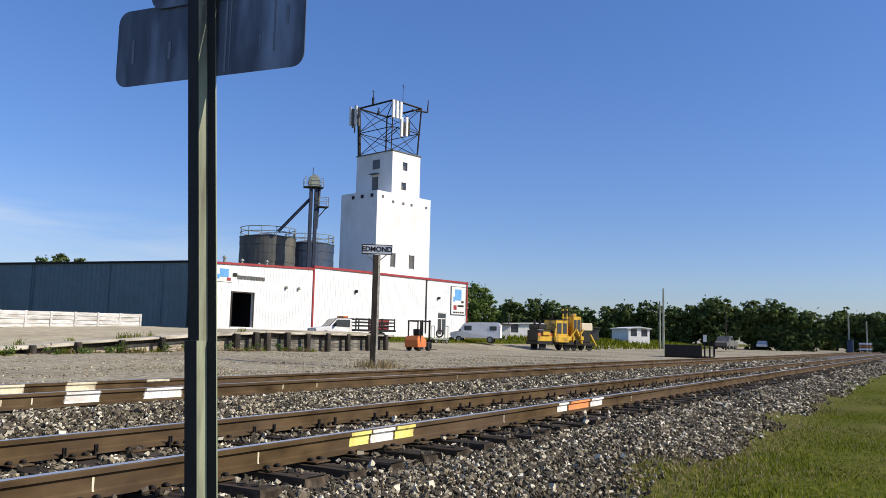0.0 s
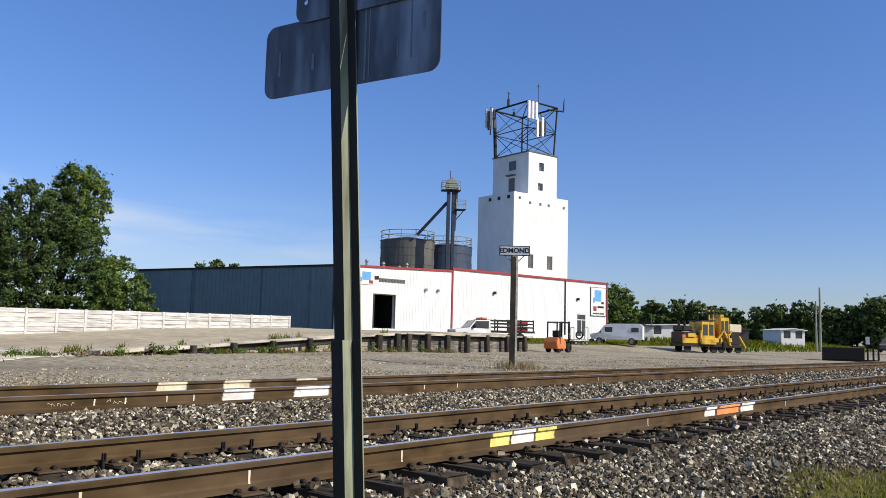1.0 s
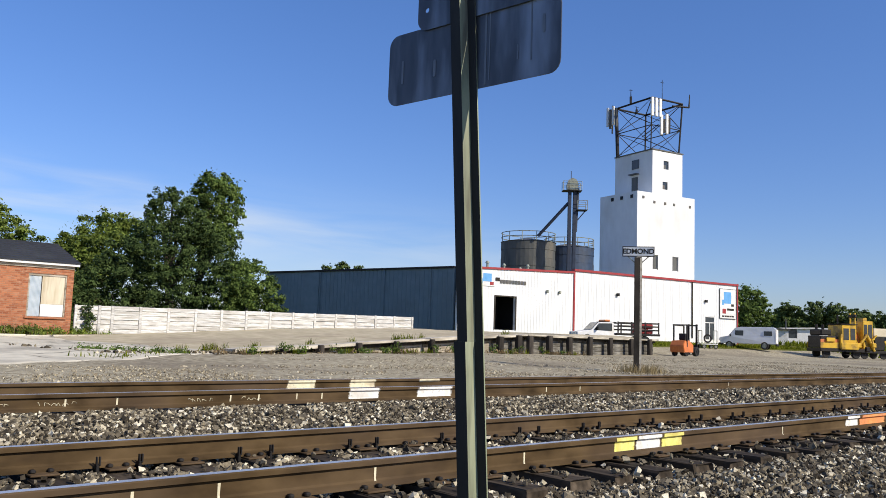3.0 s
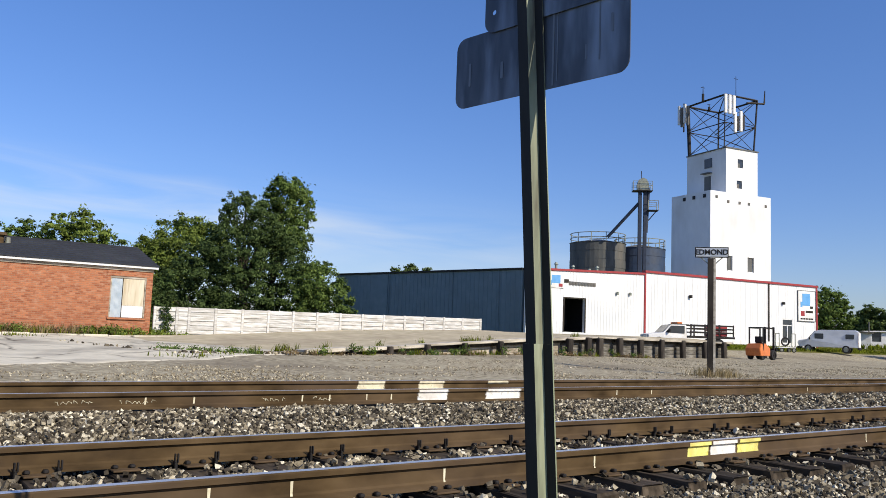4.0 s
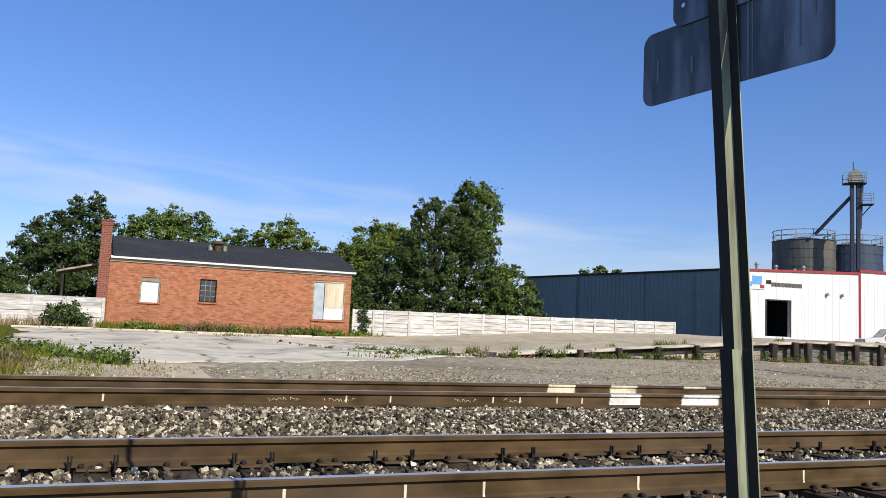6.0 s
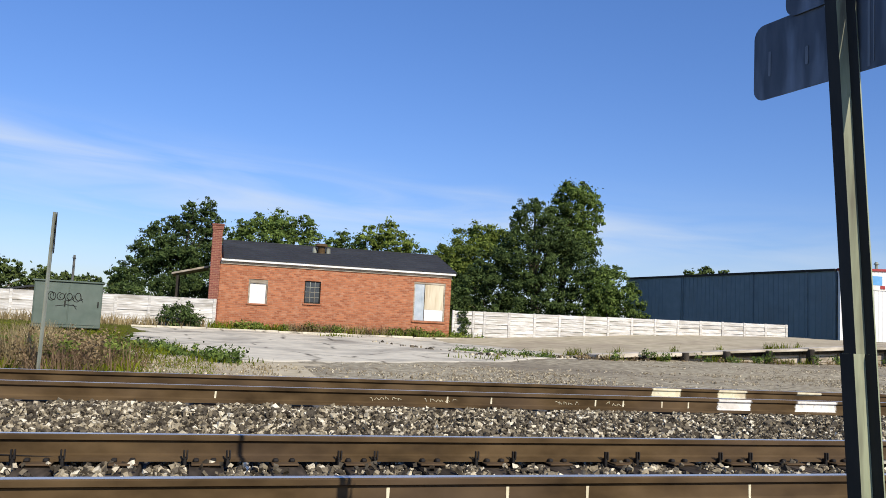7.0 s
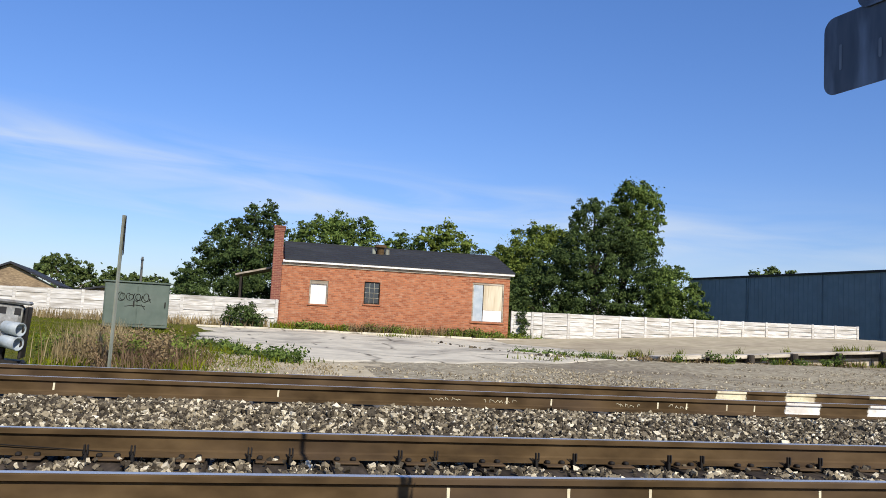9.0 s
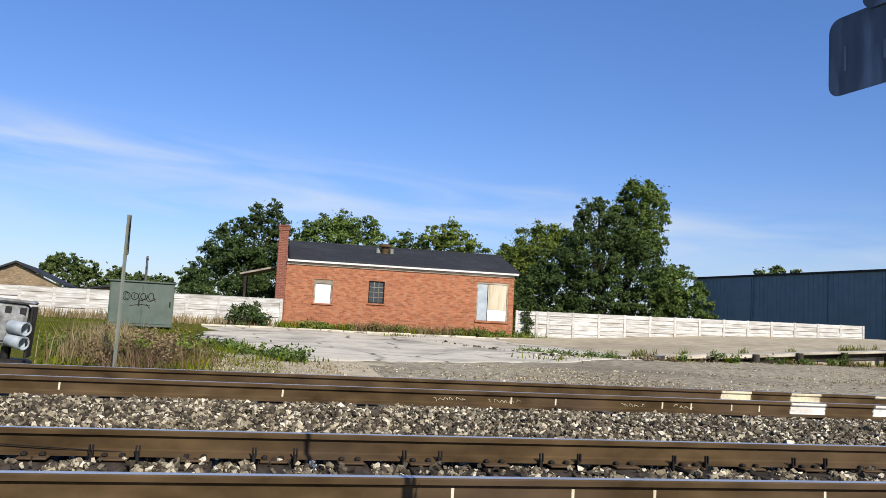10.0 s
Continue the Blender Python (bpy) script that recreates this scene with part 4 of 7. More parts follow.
    for a, b, c, e in ((16.29, 16.85, 1.31, 2.81), (16.95, 17.51, 1.31, 2.81), (16.29, 17.51, 2.91, 3.36)):
        part("pane", boxes((a, b, 0.06, 0.075, c, e)), GLASS, dr)
    for x in (4.9, lb - 4.6):
        part("wall_lamp", boxes((x - 0.12, x + 0.12, -0.25, -0.03, 4.7, 4.95), bevel=0.03), BLACK_STEEL, ob)
    sx = lb - 2.6
    sg = part("sign_panel", boxes((sx, sx + 2.3, -0.1, -0.04, 3.35, 6.1), bevel=0.01), WHITE_PAINT, ob, "white panel sign with blue and red shapes, thin frame")
    part("frame", boxes((sx - 0.03, sx, -0.12, -0.04, 3.3, 6.15), (sx + 2.3, sx + 2.33, -0.12, -0.04, 3.3, 6.15), (sx, sx + 2.3, -0.12, -0.04, 3.31, 3.348), (sx, sx + 2.3, -0.12, -0.04, 6.102, 6.14)), SILO_STEEL, sg)
    part("blue_shape", boxes((sx + 0.55, sx + 1.6, -0.115, -0.101, 4.75, 5.85), (sx + 0.3, sx + 0.55, -0.115, -0.101, 4.6, 5.1)), BLUE_SIGN, sg)
    part("red_shape", boxes((sx + 0.35, sx + 0.85, -0.115, -0.101, 3.8, 4.25)), RED_TRIM, sg)
    part("swoosh", boxes((sx + 1.0, sx + 2.0, -0.115, -0.101, 4.1, 4.3), (sx + 1.6, sx + 2.0, -0.115, -0.101, 4.5, 4.72)), DARK_WOOD, sg)
    for i in range(5):
        part("lettering_bar", boxes((sx + 0.3 + i * 0.36, sx + 0.58 + i * 0.36, -0.115, -0.101, 3.48, 3.62)), DARK_WOOD, sg)
    # long side in the shade
    ls = (WH_FAR - WH_LEFT).length
    bm = siding(bmesh.new(), ls - 0.4, base, 5.95, 5.95, [])
    ob = part("side_wall", bm, BLUE_WALL, ware, "grey-blue ribbed metal side wall in shade")
    ob.matrix_basis = frame_on(WH_FAR, WH_LEFT)
    add_ribs(ob, BLUE_WALL, ls - 0.4, base, 5.95, 5.95, [], 0.45)
    part("trim", boxes((-0.1, ls - 0.35, -0.12, 0.25, 5.952, 6.1)), BLACK_STEEL, ob, "dark eave trim")
    for x in (7.2, 14.6, ls - 2.6):
        part("downpipe", boxes((x - 0.03, x + 0.03, -0.08, -0.032, base, 5.94), bevel=0.01), BLUE_WALL, ob)
    part("side_stripe", boxes((5.2, 7.0, -0.04, -0.031, base, 5.9)), BLUE_WALL, ob)
    # back, far end and roof close the building
    back_r, back_l = WH_END + Vector((3.4, 24)), WH_FAR
    for a, b in ((WH_END, back_r), (back_r, back_l)):
        ob = part("back_wall", boxes((0.3, (b - a).length - 0.3, 0, 0.25, base, 5.9)), WHITE_WALL, ware)
        ob.matrix_basis = frame_on(a, b)
    v = [(p.x, p.y, z) for z in (5.72, 5.9) for p in (WH_LEFT + Vector((0.35, 0.35)), WH_END + Vector((-0.35, 0.4)), back_r + Vector((-0.3, -0.3)), back_l + Vector((0.35, -0.3)))]
    raw("roof", v, [(3, 2, 1, 0), (4, 5, 6, 7), (0, 1, 5, 4), (1, 2, 6, 5), (2, 3, 7, 6), (3, 0, 4, 7)], GALVANISED, ware, "flat metal roof")


BLUE_SIGN = material("sign_blue", [(0.10, 0.32, 0.62), (0.14, 0.38, 0.70)], 3, 0.5, bump=0.02)
build_warehouse()


# ---------------------------------------------------------------- grain elevator
def build_elevator():
    tower = thing("grain_elevator", "tall white concrete grain elevator with stepped headhouse", "grain elevator")
    M, R = Vector((77.35, 55.45)), Vector((86.24, 53.64))
    f = frame_on(M, R)
    w, dep = (R - M).length, 6.4
    z1, z2 = 18.0, 23.1
    bm = bmesh.new()
    openings = [(2.5, 3.15, 9.2, 10.8), (5.6, 6.35, 9.2, 10.8)]
    wall_with_holes(bm, 0, w, 0.5, z1, openings, 0.25)
    front = part("front_wall", bm, TOWER_WALL, tower)
    front.matrix_basis = f
    body = part("body", boxes((0.0, 0.25, 0.252, dep, 0.5, z1), (w - 0.25, w, 0.252, dep, 0.5, z1), (0.252, w - 0.252, dep - 0.25, dep, 0.5, z1), (0.252, w - 0.252, 0.252, dep - 0.252, z1 - 0.3, z1 - 0.02)), TOWER_WALL, tower)
    body.matrix_basis = f
    for a, b, c, e in openings:
        part("shutter", boxes((a + 0.05, b - 0.05, 0.1, 0.2, c + 0.05, e - 0.05), (a - 0.06, a, -0.05, 0.0, c - 0.06, e + 0.06), (b, b + 0.06, -0.05, 0.0, c - 0.06, e + 0.06)), SILO_STEEL, front, "grey louvred shutter")
    for x in (0.9, 2.6, 4.3, 5.7, 8.3):
        part("vent", boxes((x - 0.16, x + 0.16, -0.06, -0.002, z1 - 1.2 + 0.4 * (x < 2), z1 - 0.9 + 0.4 * (x < 2)), bevel=0.02), SILO_STEEL, front)
    for x in (2.2, 4.2, 5.4, 6.0):
        part("vent", boxes((x - 0.12, x + 0.12, -0.06, -0.002, 4.4, 4.65), bevel=0.02), DARK_WOOD, front)
    for y in (0.9, 2.6, 4.2):
        part("vent", boxes((-0.08, -0.002, y - 0.22, y + 0.22, z1 - 0.75, z1 - 0.35), bevel=0.02), DARK, body)
    part("ledge", boxes((-0.12, -0.003, 0.0, dep, 7.0, 7.15)), SILO_STEEL, body)
    # headhouse, flush with the front
    a0, a1 = w * 0.2505, w * 0.776
    d2 = 6.38
    bm = bmesh.new()
    holes = [(a0 + 1.75, a0 + 2.55, 21.0, 22.0), (a0 + 1.6, a0 + 2.4, 18.6, 19.5)]
    wall_with_holes(bm, a0, a1, z1 + 0.003, z2, holes, 0.25)
    hf = part("headhouse_front", bm, TOWER_WALL, tower)
    hf.matrix_basis = f
    hb = part("headhouse", boxes((a0, a0 + 0.25, 0.252, d2, z1 + 0.003, z2), (a1 - 0.25, a1, 0.252, d2, z1 + 0.003, z2), (a0 + 0.252, a1 - 0.252, d2 - 0.25, d2, z1 + 0.003, z2), (a0 + 0.252, a1 - 0.252, 0.252, d2 - 0.252, z2 - 0.3, z2 - 0.02)), TOWER_WALL, tower)
    hb.matrix_basis = f
    for a, b, c, e in holes:
        win = part("window", boxes((a, b, 0.1, 0.16, c, e)), GLASS, hf, "dark window")
        part("broken_board", boxes((a, a + 0.35, 0.02, 0.095, c, c + 0.5)), SILO_STEEL, win)
    part("window", boxes((a0 - 0.06, a0 - 0.002, 2.2, 3.4, 21.2, 22.3)), GLASS, hb, "dark window on the shaded side")
    part("door", boxes((a0 - 0.06, a0 - 0.002, 2.4, 3.4, 18.3, 20.2)), SILO_STEEL, hb, "grey steel door on the shaded side")
    part("door_canopy", boxes((a0 - 0.5, a0 - 0.002, 2.2, 3.6, 20.5, 20.6)), SILO_STEEL, hb)
    part("roof_edge", boxes((a0 - 0.1, a1 + 0.1, -0.1, 0.0, z2, z2 + 0.12), (a0 - 0.1, a0, 0.0, d2 + 0.1, z2, z2 + 0.12)), SILO_STEEL, hb)

    # lattice frame with aerials on the roof
    mast = thing("antenna_frame", "dark steel lattice frame carrying white antenna panels", "antenna mast")
    mast.matrix_basis = f
    zt, x0, x1, y0, y1 = z2 + 0.05, a0 + 0.1, a1 - 0.2, 0.4, d2 - 0.3
    top = 29.3
    ex0, ex1, ey0, ey1 = a0 - 0.05, a1 + 0.05, 0.1, d2 - 0.1
    corners = [(x0, y0), (x1, y0), (x1, y1), (x0, y1)]
    wide = [(ex0, ey0), (ex1, ey0), (ex1, ey1), (ex0, ey1)]
    for i in range(4):
        (ax, ay), (bx, by) = corners[i], wide[i]
        part("leg", tube(bmesh.new(), (ax, ay, zt), (bx, by, top), (0.07, 0.1, 0.1, 0.22)[i], n=8), BLACK_STEEL, mast)
        (cx, cy), (dx, dy) = corners[(i + 1) % 4], wide[(i + 1) % 4]
        mid = lambda p, q, k: (p[0] + (q[0] - p[0]) * k, p[1] + (q[1] - p[1]) * k, zt + (top - zt) * k)
        part("rail", tube(bmesh.new(), mid((ax, ay), (bx, by), 1), mid((cx, cy), (dx, dy), 1), 0.12, n=8), BLACK_STEEL, mast)
        part("rail", tube(bmesh.new(), mid((ax, ay), (bx, by), 0.48), mid((cx, cy), (dx, dy), 0.48), 0.06, n=8), BLACK_STEEL, mast)
        part("brace", tube(bmesh.new(), mid((ax, ay), (bx, by), 0.02), mid((cx, cy), (dx, dy), 0.48), 0.05, n=6), BLACK_STEEL, mast)
        part("brace", tube(bmesh.new(), mid((cx, cy), (dx, dy), 0.5), mid((ax, ay), (bx, by), 1.0), 0.05, n=6), BLACK_STEEL, mast)
        part("brace", tube(bmesh.new(), mid((cx, cy), (dx, dy), 0.02), mid((ax, ay), (bx, by), 0.48), 0.035, n=6), BLACK_STEEL, mast)
        part("brace", tube(bmesh.new(), mid((ax, ay), (bx, by), 0.5), mid((cx, cy), (dx, dy), 1.0), 0.035, n=6), BLACK_STEEL, mast)
    for x, y, h in ((ex0, y0 + 3.3, 1.9), (x0 + 3.0, y1, 0.8), (x0 + 3.7, y0 + 2, 3.4)):
        bm = tube(bmesh.new(), (x, y, top), (x, y, top + h), 0.09 if h < 3 else 0.03, 0.03, n=6)
        tube(bm, (x, y, top), (x, y, top + h * 0.5), 0.15 if h < 3 else 0.04, n=6)
        tube(bm, (x - 0.3, y, top + h * 0.9), (x + 0.3, y, top + h * 0.9), 0.03, n=5)
        part("aerial", bm, BLACK_STEEL, mast)
    # three bright panels over the corner, two hung lower, a cluster of back-lit ones at the far corner
    for i in range(3):
        p = part("antenna_panel", boxes((ex0 - 0.75 + i * 0.62, ex0 - 0.35 + i * 0.62, ey0 - 0.75, ey0 - 0.5, top - 2.4, top - 0.2), bevel=0.05), WHITE_PAINT, mast, "white antenna panel")
        part("bracket", tube(bmesh.new(), (ex0 - 0.55 + i * 0.62, ey0 - 0.5, top - 0.6), (ex0 - 0.1 + i * 0.3, ey0 + 0.1, top - 0.6), 0.05, n=6), BLACK_STEEL, p)
    for x, z in ((ex0 + 0.85, top - 4.4), (ex0 + 1.7, top - 4.2)):
        p = part("antenna_panel", boxes((x, x + 0.38, ey0 - 0.6, ey0 - 0.35, z, z + 2.4), bevel=0.05), WHITE_PAINT, mast, "white antenna panel")
        part("radio_unit", boxes((x + 0.42, x + 0.85, ey0 - 0.45, ey0 - 0.15, z + 0.3, z + 2.0), bevel=0.04), BLACK_STEEL, p)
    for i in range(4):
        p = part("antenna_panel", boxes((ex0 - 0.95, ex0 - 0.7, ey1 - 1.1 + i * 0.5, ey1 - 0.75 + i * 0.5, top - 2.6 + 0.35 * (i % 2), top - 0.2 + 0.3 * (i % 2)), bevel=0.05), WHITE_PAINT if i % 2 else SILO_STEEL, mast, "narrow antenna panel")
        part("bracket", tube(bmesh.new(), (ex0 - 0.7, ey1 - 0.9 + i * 0.5, top - 0.9), (ex0, ey1, top - 0.9), 0.05, n=6), BLACK_STEEL, p)
    part("panel_pole", tube(bmesh.new(), (ex0 - 0.6, ey1, top - 3.2), (ex0 - 0.6, ey1, top + 0.3), 0.09, n=8), BLACK_STEEL, mast)
    # outrigger with a whip at the near right corner
    part("outrigger", tube(bmesh.new(), (ex1 - 1.6, ey0, top - 0.5), (ex1 + 0.9, ey0 - 0.2, top - 0.3), 0.11, n=8), BLACK_STEEL, mast)
    part("outrigger", tube(bmesh.new(), (ex1 + 0.9, ey0 - 0.2, top - 0.3), (ex1 + 1.0, ey0 - 0.2, top + 1.3), 0.10, 0.05, n=8), BLACK_STEEL, mast)
    part("brace", tube(bmesh.new(), (ex0, ey0, top), (ex1, ey1, top), 0.06, n=6), BLACK_STEEL, mast)
    part("brace", tube(bmesh.new(), (ex0 + 1.0, ey0, top - 3.1), (ex1 - 0.6, ey1, top - 2.9), 0.06, n=6), BLACK_STEEL, mast)
    # stair and pipe stubs beside the foot
    part("roof_unit", boxes((w + 0.6 - 2.4, w + 0.6 - 1.5, -1.2, -0.4, 5.7, 8.2), bevel=0.05), BLACK_STEEL, tower).matrix_basis = f


build_elevator()


def build_silo(at, r, h, mat, label):
    silo = thing("silo", label, "silo", pose(at[0], at[1], 0), group="steel silos")
    bm = bmesh.new()
    n = 40
    tube(bm, (0, 0, 0.4), (0, 0, h - 0.05), r - 0.02, n=n)
    shell = part("shell", bm, mat, silo)
    for i in range(12):
        z0, z1 = 0.4 + (h - 0.4) * i / 12, 0.4 + (h - 0.4) * (i + 1) / 12 - 0.03
        part("ring", tube(bmesh.new(), (0, 0, z0), (0, 0, z1), r + (0.03 if i % 2 else 0), n=n), mat, shell)
    bm = bmesh.new()
    tube(bm, (0, 0, h), (0, 0, h + 0.5), r + 0.1, 0.5, n=n)
    part("roof", bm, SILO_STEEL, silo)
    for z in (h + 0.5, h + 1.0):
        bm = bmesh.new()
        for i in range(24):
            a, b = 2 * math.pi * i / 24, 2 * math.pi * (i + 1) / 24
            tube(bm, (r * math.cos(a), r * math.sin(a), z), (r * math.cos(b), r * math.sin(b), z), 0.045, n=5)
        part("rail", bm, GALVANISED, silo)
    for i in range(12):
        a = 2 * math.pi * i / 12
        part("rail_post", tube(bmesh.new(), (r * math.cos(a), r * math.sin(a), h), (r * math.cos(a), r * math.sin(a), h + 1.0), 0.045, n=5), GALVANISED, silo)
    return silo


SILO_DARK = material("weathered_silo_steel", [(0.038, 0.042, 0.042), (0.085, 0.088, 0.084)], 1.5, 0.7, bump=0.1, stain=(0.15, 0.13, 0.10), stain_scale=0.6, stain_amount=0.6, stretch=(1, 1, 0.25))
silo_a = build_silo((65.9, 61.5), 2.95, 11.2, SILO_DARK, "squat stained steel silo with roof railing")
silo_b = build_silo((71.2, 60.2), 2.75, 11.0, SILO_BLUE, "dark blue-grey steel silo with roof railing")


LEG_STEEL = material("dark_navy_steel", [(0.010, 0.018, 0.038), (0.022, 0.034, 0.062)], 3, 0.6, bump=0.06, stain=(0.035, 0.03, 0.03), stain_scale=0.8, stain_amount=0.5)


def build_leg():
    """Bucket elevator: twin trunks, head, platforms and a spout down to the silo."""
    leg = thing("bucket_elevator", "dark steel bucket elevator leg with head and spout", "elevator leg", pose(65.85, 55.3, 0, 0, 0, -42))
    for x in (-0.32, 0.2):
        part("trunk", boxes((x - 0.17, x + 0.17, -0.25, 0.25, 0.8, 16.4), bevel=0.02), LEG_STEEL, leg)
    bm = bmesh.new()
    prism(bm, [(-0.62, 16.4), (0.5, 16.4), (0.55, 17.0), (0.3, 17.5), (-0.1, 17.65), (-0.5, 17.4), (-0.66, 16.9)], -0.35, 0.35)
    part("head", bm, GALVANISED, leg, "pale rounded head casing")
    for z, x0, x1 in ((16.3, -1.1, 0.9), (14.3, 0.4, 1.5)):
        p = part("platform", boxes((x0, x1, -0.6, 0.6, z - 0.06, z), bevel=0.01), BLACK_STEEL, leg)
        for x in (x0 + 0.04, x1 - 0.04):
            for y in (-0.56, 0.56):
                part("rail_post", tube(bmesh.new(), (x, y, z), (x, y, z + 0.95), 0.035, n=6), GALVANISED, p)
        for y in (-0.56, 0.56):
            for h in (0.5, 0.95):
                part("rail", tube(bmesh.new(), (x0 + 0.04, y, z + h), (x1 - 0.04, y, z + h), 0.03, n=6), GALVANISED, p)
    part("spout", tube(bmesh.new(), (-0.45, 0.0, 15.0), (-3.4, 1.3, 11.6), 0.17, n=10), LEG_STEEL, leg)
    part("spout", tube(bmesh.new(), (0.55, 0.0, 16.6), (0.35, 0.0, 12.0), 0.15, n=10), LEG_STEEL, leg)
    part("brace", tube(bmesh.new(), (0.5, 0, 13.2), (1.3, 0, 14.2), 0.05, n=6), BLACK_STEEL, leg)
    part("light_mast", tube(bmesh.new(), (-0.2, 0, 17.6), (-0.2, 0, 18.4), 0.04, n=6), BLACK_STEEL, leg)


build_leg()


def build_roof_clutter():
    m = frame_on(WH_LEFT, WH_JOINT)
    for x, h in ((5.2, 1.0), (6.9, 0.9), (8.6, 0.7), (9.4, 1.0)):
        v = thing("roof_pipe", "short pale vent pipe on the warehouse roof", "vent pipe", m @ pose(x, 3.5, 5.9), group="roof pipes")
        part("pipe", tube(bmesh.new(), (0, 0, 0), (0, 0, h), 0.11, n=10), GALVANISED, v)
        part("cowl", tube(bmesh.new(), (0, 0, h), (0, 0, h + 0.18), 0.2, 0.08, n=10), GALVANISED, v)


build_roof_clutter()


# ---------------------------------------------------------------- signs near the camera and by the line
def rounded_plate(bm, w, h, r, t, hole=None):
    pts = []
    for cx, cz, a0 in ((w / 2 - r, h / 2 - r, 0), (-w / 2 + r, h / 2 - r, 90), (-w / 2 + r, -h / 2 + r, 180), (w / 2 - r, -h / 2 + r, 270)):
        for k in range(6):
            a = radians(a0 + 18 * k)
            pts.append((cx + r * math.cos(a), cz + r * math.sin(a)))
    if hole:
        i = min(range(len(pts)), key=lambda k: (pts[k][0] - hole[0]) ** 2 + (pts[k][1] - hole[1]) ** 2)
        a0 = math.atan2(pts[i][1] - hole[1], pts[i][0] - hole[0])
        ring = [(hole[0] + hole[2] * math.cos(a0 - k * math.pi / 6), hole[1] + hole[2] * math.sin(a0 - k * math.pi / 6)) for k in range(13)]
        pts = pts[:i + 1] + ring + pts[i:]
    prism(bm, pts, -t / 2, t / 2)
    return bm


def hat_profile(bm, z0, z1, m, s=1.0):
    """Flanged channel post: the web stands out towards -y between two flanges."""
    t = 0.004
    outer = [(-0.040, 0), (-0.030, 0), (-0.027, -0.023), (0.007, -0.023), (0.016, 0), (0.042, 0)]
    prof = [(x * s, y * s) for x, y in outer] + [(x * s, (y + t) if i in (0, 5) else y + t * 1.2) for i, (x, y) in reversed(list(enumerate(outer)))]
    lo = [bm.verts.new((x, y, z0)) for x, y in prof]
    hi = [bm.verts.new((x, y, z1)) for x, y in prof]
    n = len(prof)
    for i in range(n):
        bm.faces.new((lo[i], lo[(i + 1) % n], hi[(i + 1) % n], hi[i]))
    k = n // 2
    for i in range(k - 1):
        j = n - 1 - i
        bm.faces.new((hi[i], hi[i + 1], hi[j - 1], hi[j]))
        bm.faces.new((lo[i + 1], lo[i], lo[j], lo[j - 1]))
    bmesh.ops.recalc_face_normals(bm, faces=bm.faces)
    bmesh.ops.transform(bm, matrix=m, verts=lo + hi)
    return bm


def build_sign_post():
    # leaning frame: x along the plate, -y towards the tracks' near side
    turn = math.degrees(math.atan2(-0.99, 0.144))
    base = pose(1.548, 1.575, 0.0)
    shear = Matrix.Identity(4)
    shear[0][2], shear[1][2] = -0.042, 0.034
    sp = thing("sign_post", "leaning galvanised channel post with two bare sign plates", "sign post")
    rot = pose(0, 0, 0, 0, 0, turn)
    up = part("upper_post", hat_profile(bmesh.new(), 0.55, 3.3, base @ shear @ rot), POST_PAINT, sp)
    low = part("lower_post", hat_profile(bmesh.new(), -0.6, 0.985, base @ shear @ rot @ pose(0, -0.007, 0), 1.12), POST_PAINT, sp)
    # the flat flanges and the web get dark steel with their shade put into the colour, the sides still painted
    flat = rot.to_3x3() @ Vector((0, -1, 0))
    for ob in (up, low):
        ob.data.materials.append(SHADED_STEEL)
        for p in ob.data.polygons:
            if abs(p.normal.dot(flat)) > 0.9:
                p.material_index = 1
    hole = None
    for i in range(40):
        z = 0.62 + i * 0.05
        m = base @ shear @ rot @ pose(-0.030, -0.0012 if z > 1.0 else -0.0085, z)
        if hole is None:
            hole = part("bolt_hole", tube(bmesh.new(), (0, -0.001, 0), (0, 0.001, 0), 0.0048, n=8), DARK, up)
            hole.matrix_basis = m
        else:
            share("bolt_hole", hole, m, up)
    for z in (0.93, 1.70, 1.86):
        m = base @ shear @ rot @ pose(-0.030, -0.004 if z > 1 else -0.010, z)
        b = part("bolt", tube(bmesh.new(), (0, -0.006, 0), (0, 0.002, 0), 0.009, 0.006, n=6), POLISHED, up)
        b.matrix_basis = m
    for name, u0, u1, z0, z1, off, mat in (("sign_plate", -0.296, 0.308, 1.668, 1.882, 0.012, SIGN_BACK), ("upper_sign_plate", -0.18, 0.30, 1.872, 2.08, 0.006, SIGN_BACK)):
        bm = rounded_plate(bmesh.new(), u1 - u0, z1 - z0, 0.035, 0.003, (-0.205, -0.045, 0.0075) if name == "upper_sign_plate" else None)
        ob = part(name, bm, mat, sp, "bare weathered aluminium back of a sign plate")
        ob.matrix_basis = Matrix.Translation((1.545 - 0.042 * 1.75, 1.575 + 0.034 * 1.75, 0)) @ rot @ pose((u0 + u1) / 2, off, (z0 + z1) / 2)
        if name == "sign_plate":
            # pale raised streaks where water ran
            for x, w, a, c in ((0.06, 0.006, -0.10, 0.10), (0.075, 0.003, -0.09, 0.10), (0.21, 0.004, -0.06, 0.1)):
                part("streak", boxes((x, x + w, -0.0026, -0.0018, a, c)), WHITE_STREAK, ob)
            for x, z, w, h in ((-0.245, -0.01, 0.008, 0.07), (-0.12, -0.02, 0.010, 0.05), (0.25, 0.03, 0.008, 0.05), (0.17, -0.03, 0.005, 0.04)):
                sm = part("smudge", rounded_plate(bmesh.new(), w, h, w * 0.45, 0.0008), WHITE_STREAK, ob)
                sm.matrix_basis = pose(x, -0.0022, z)


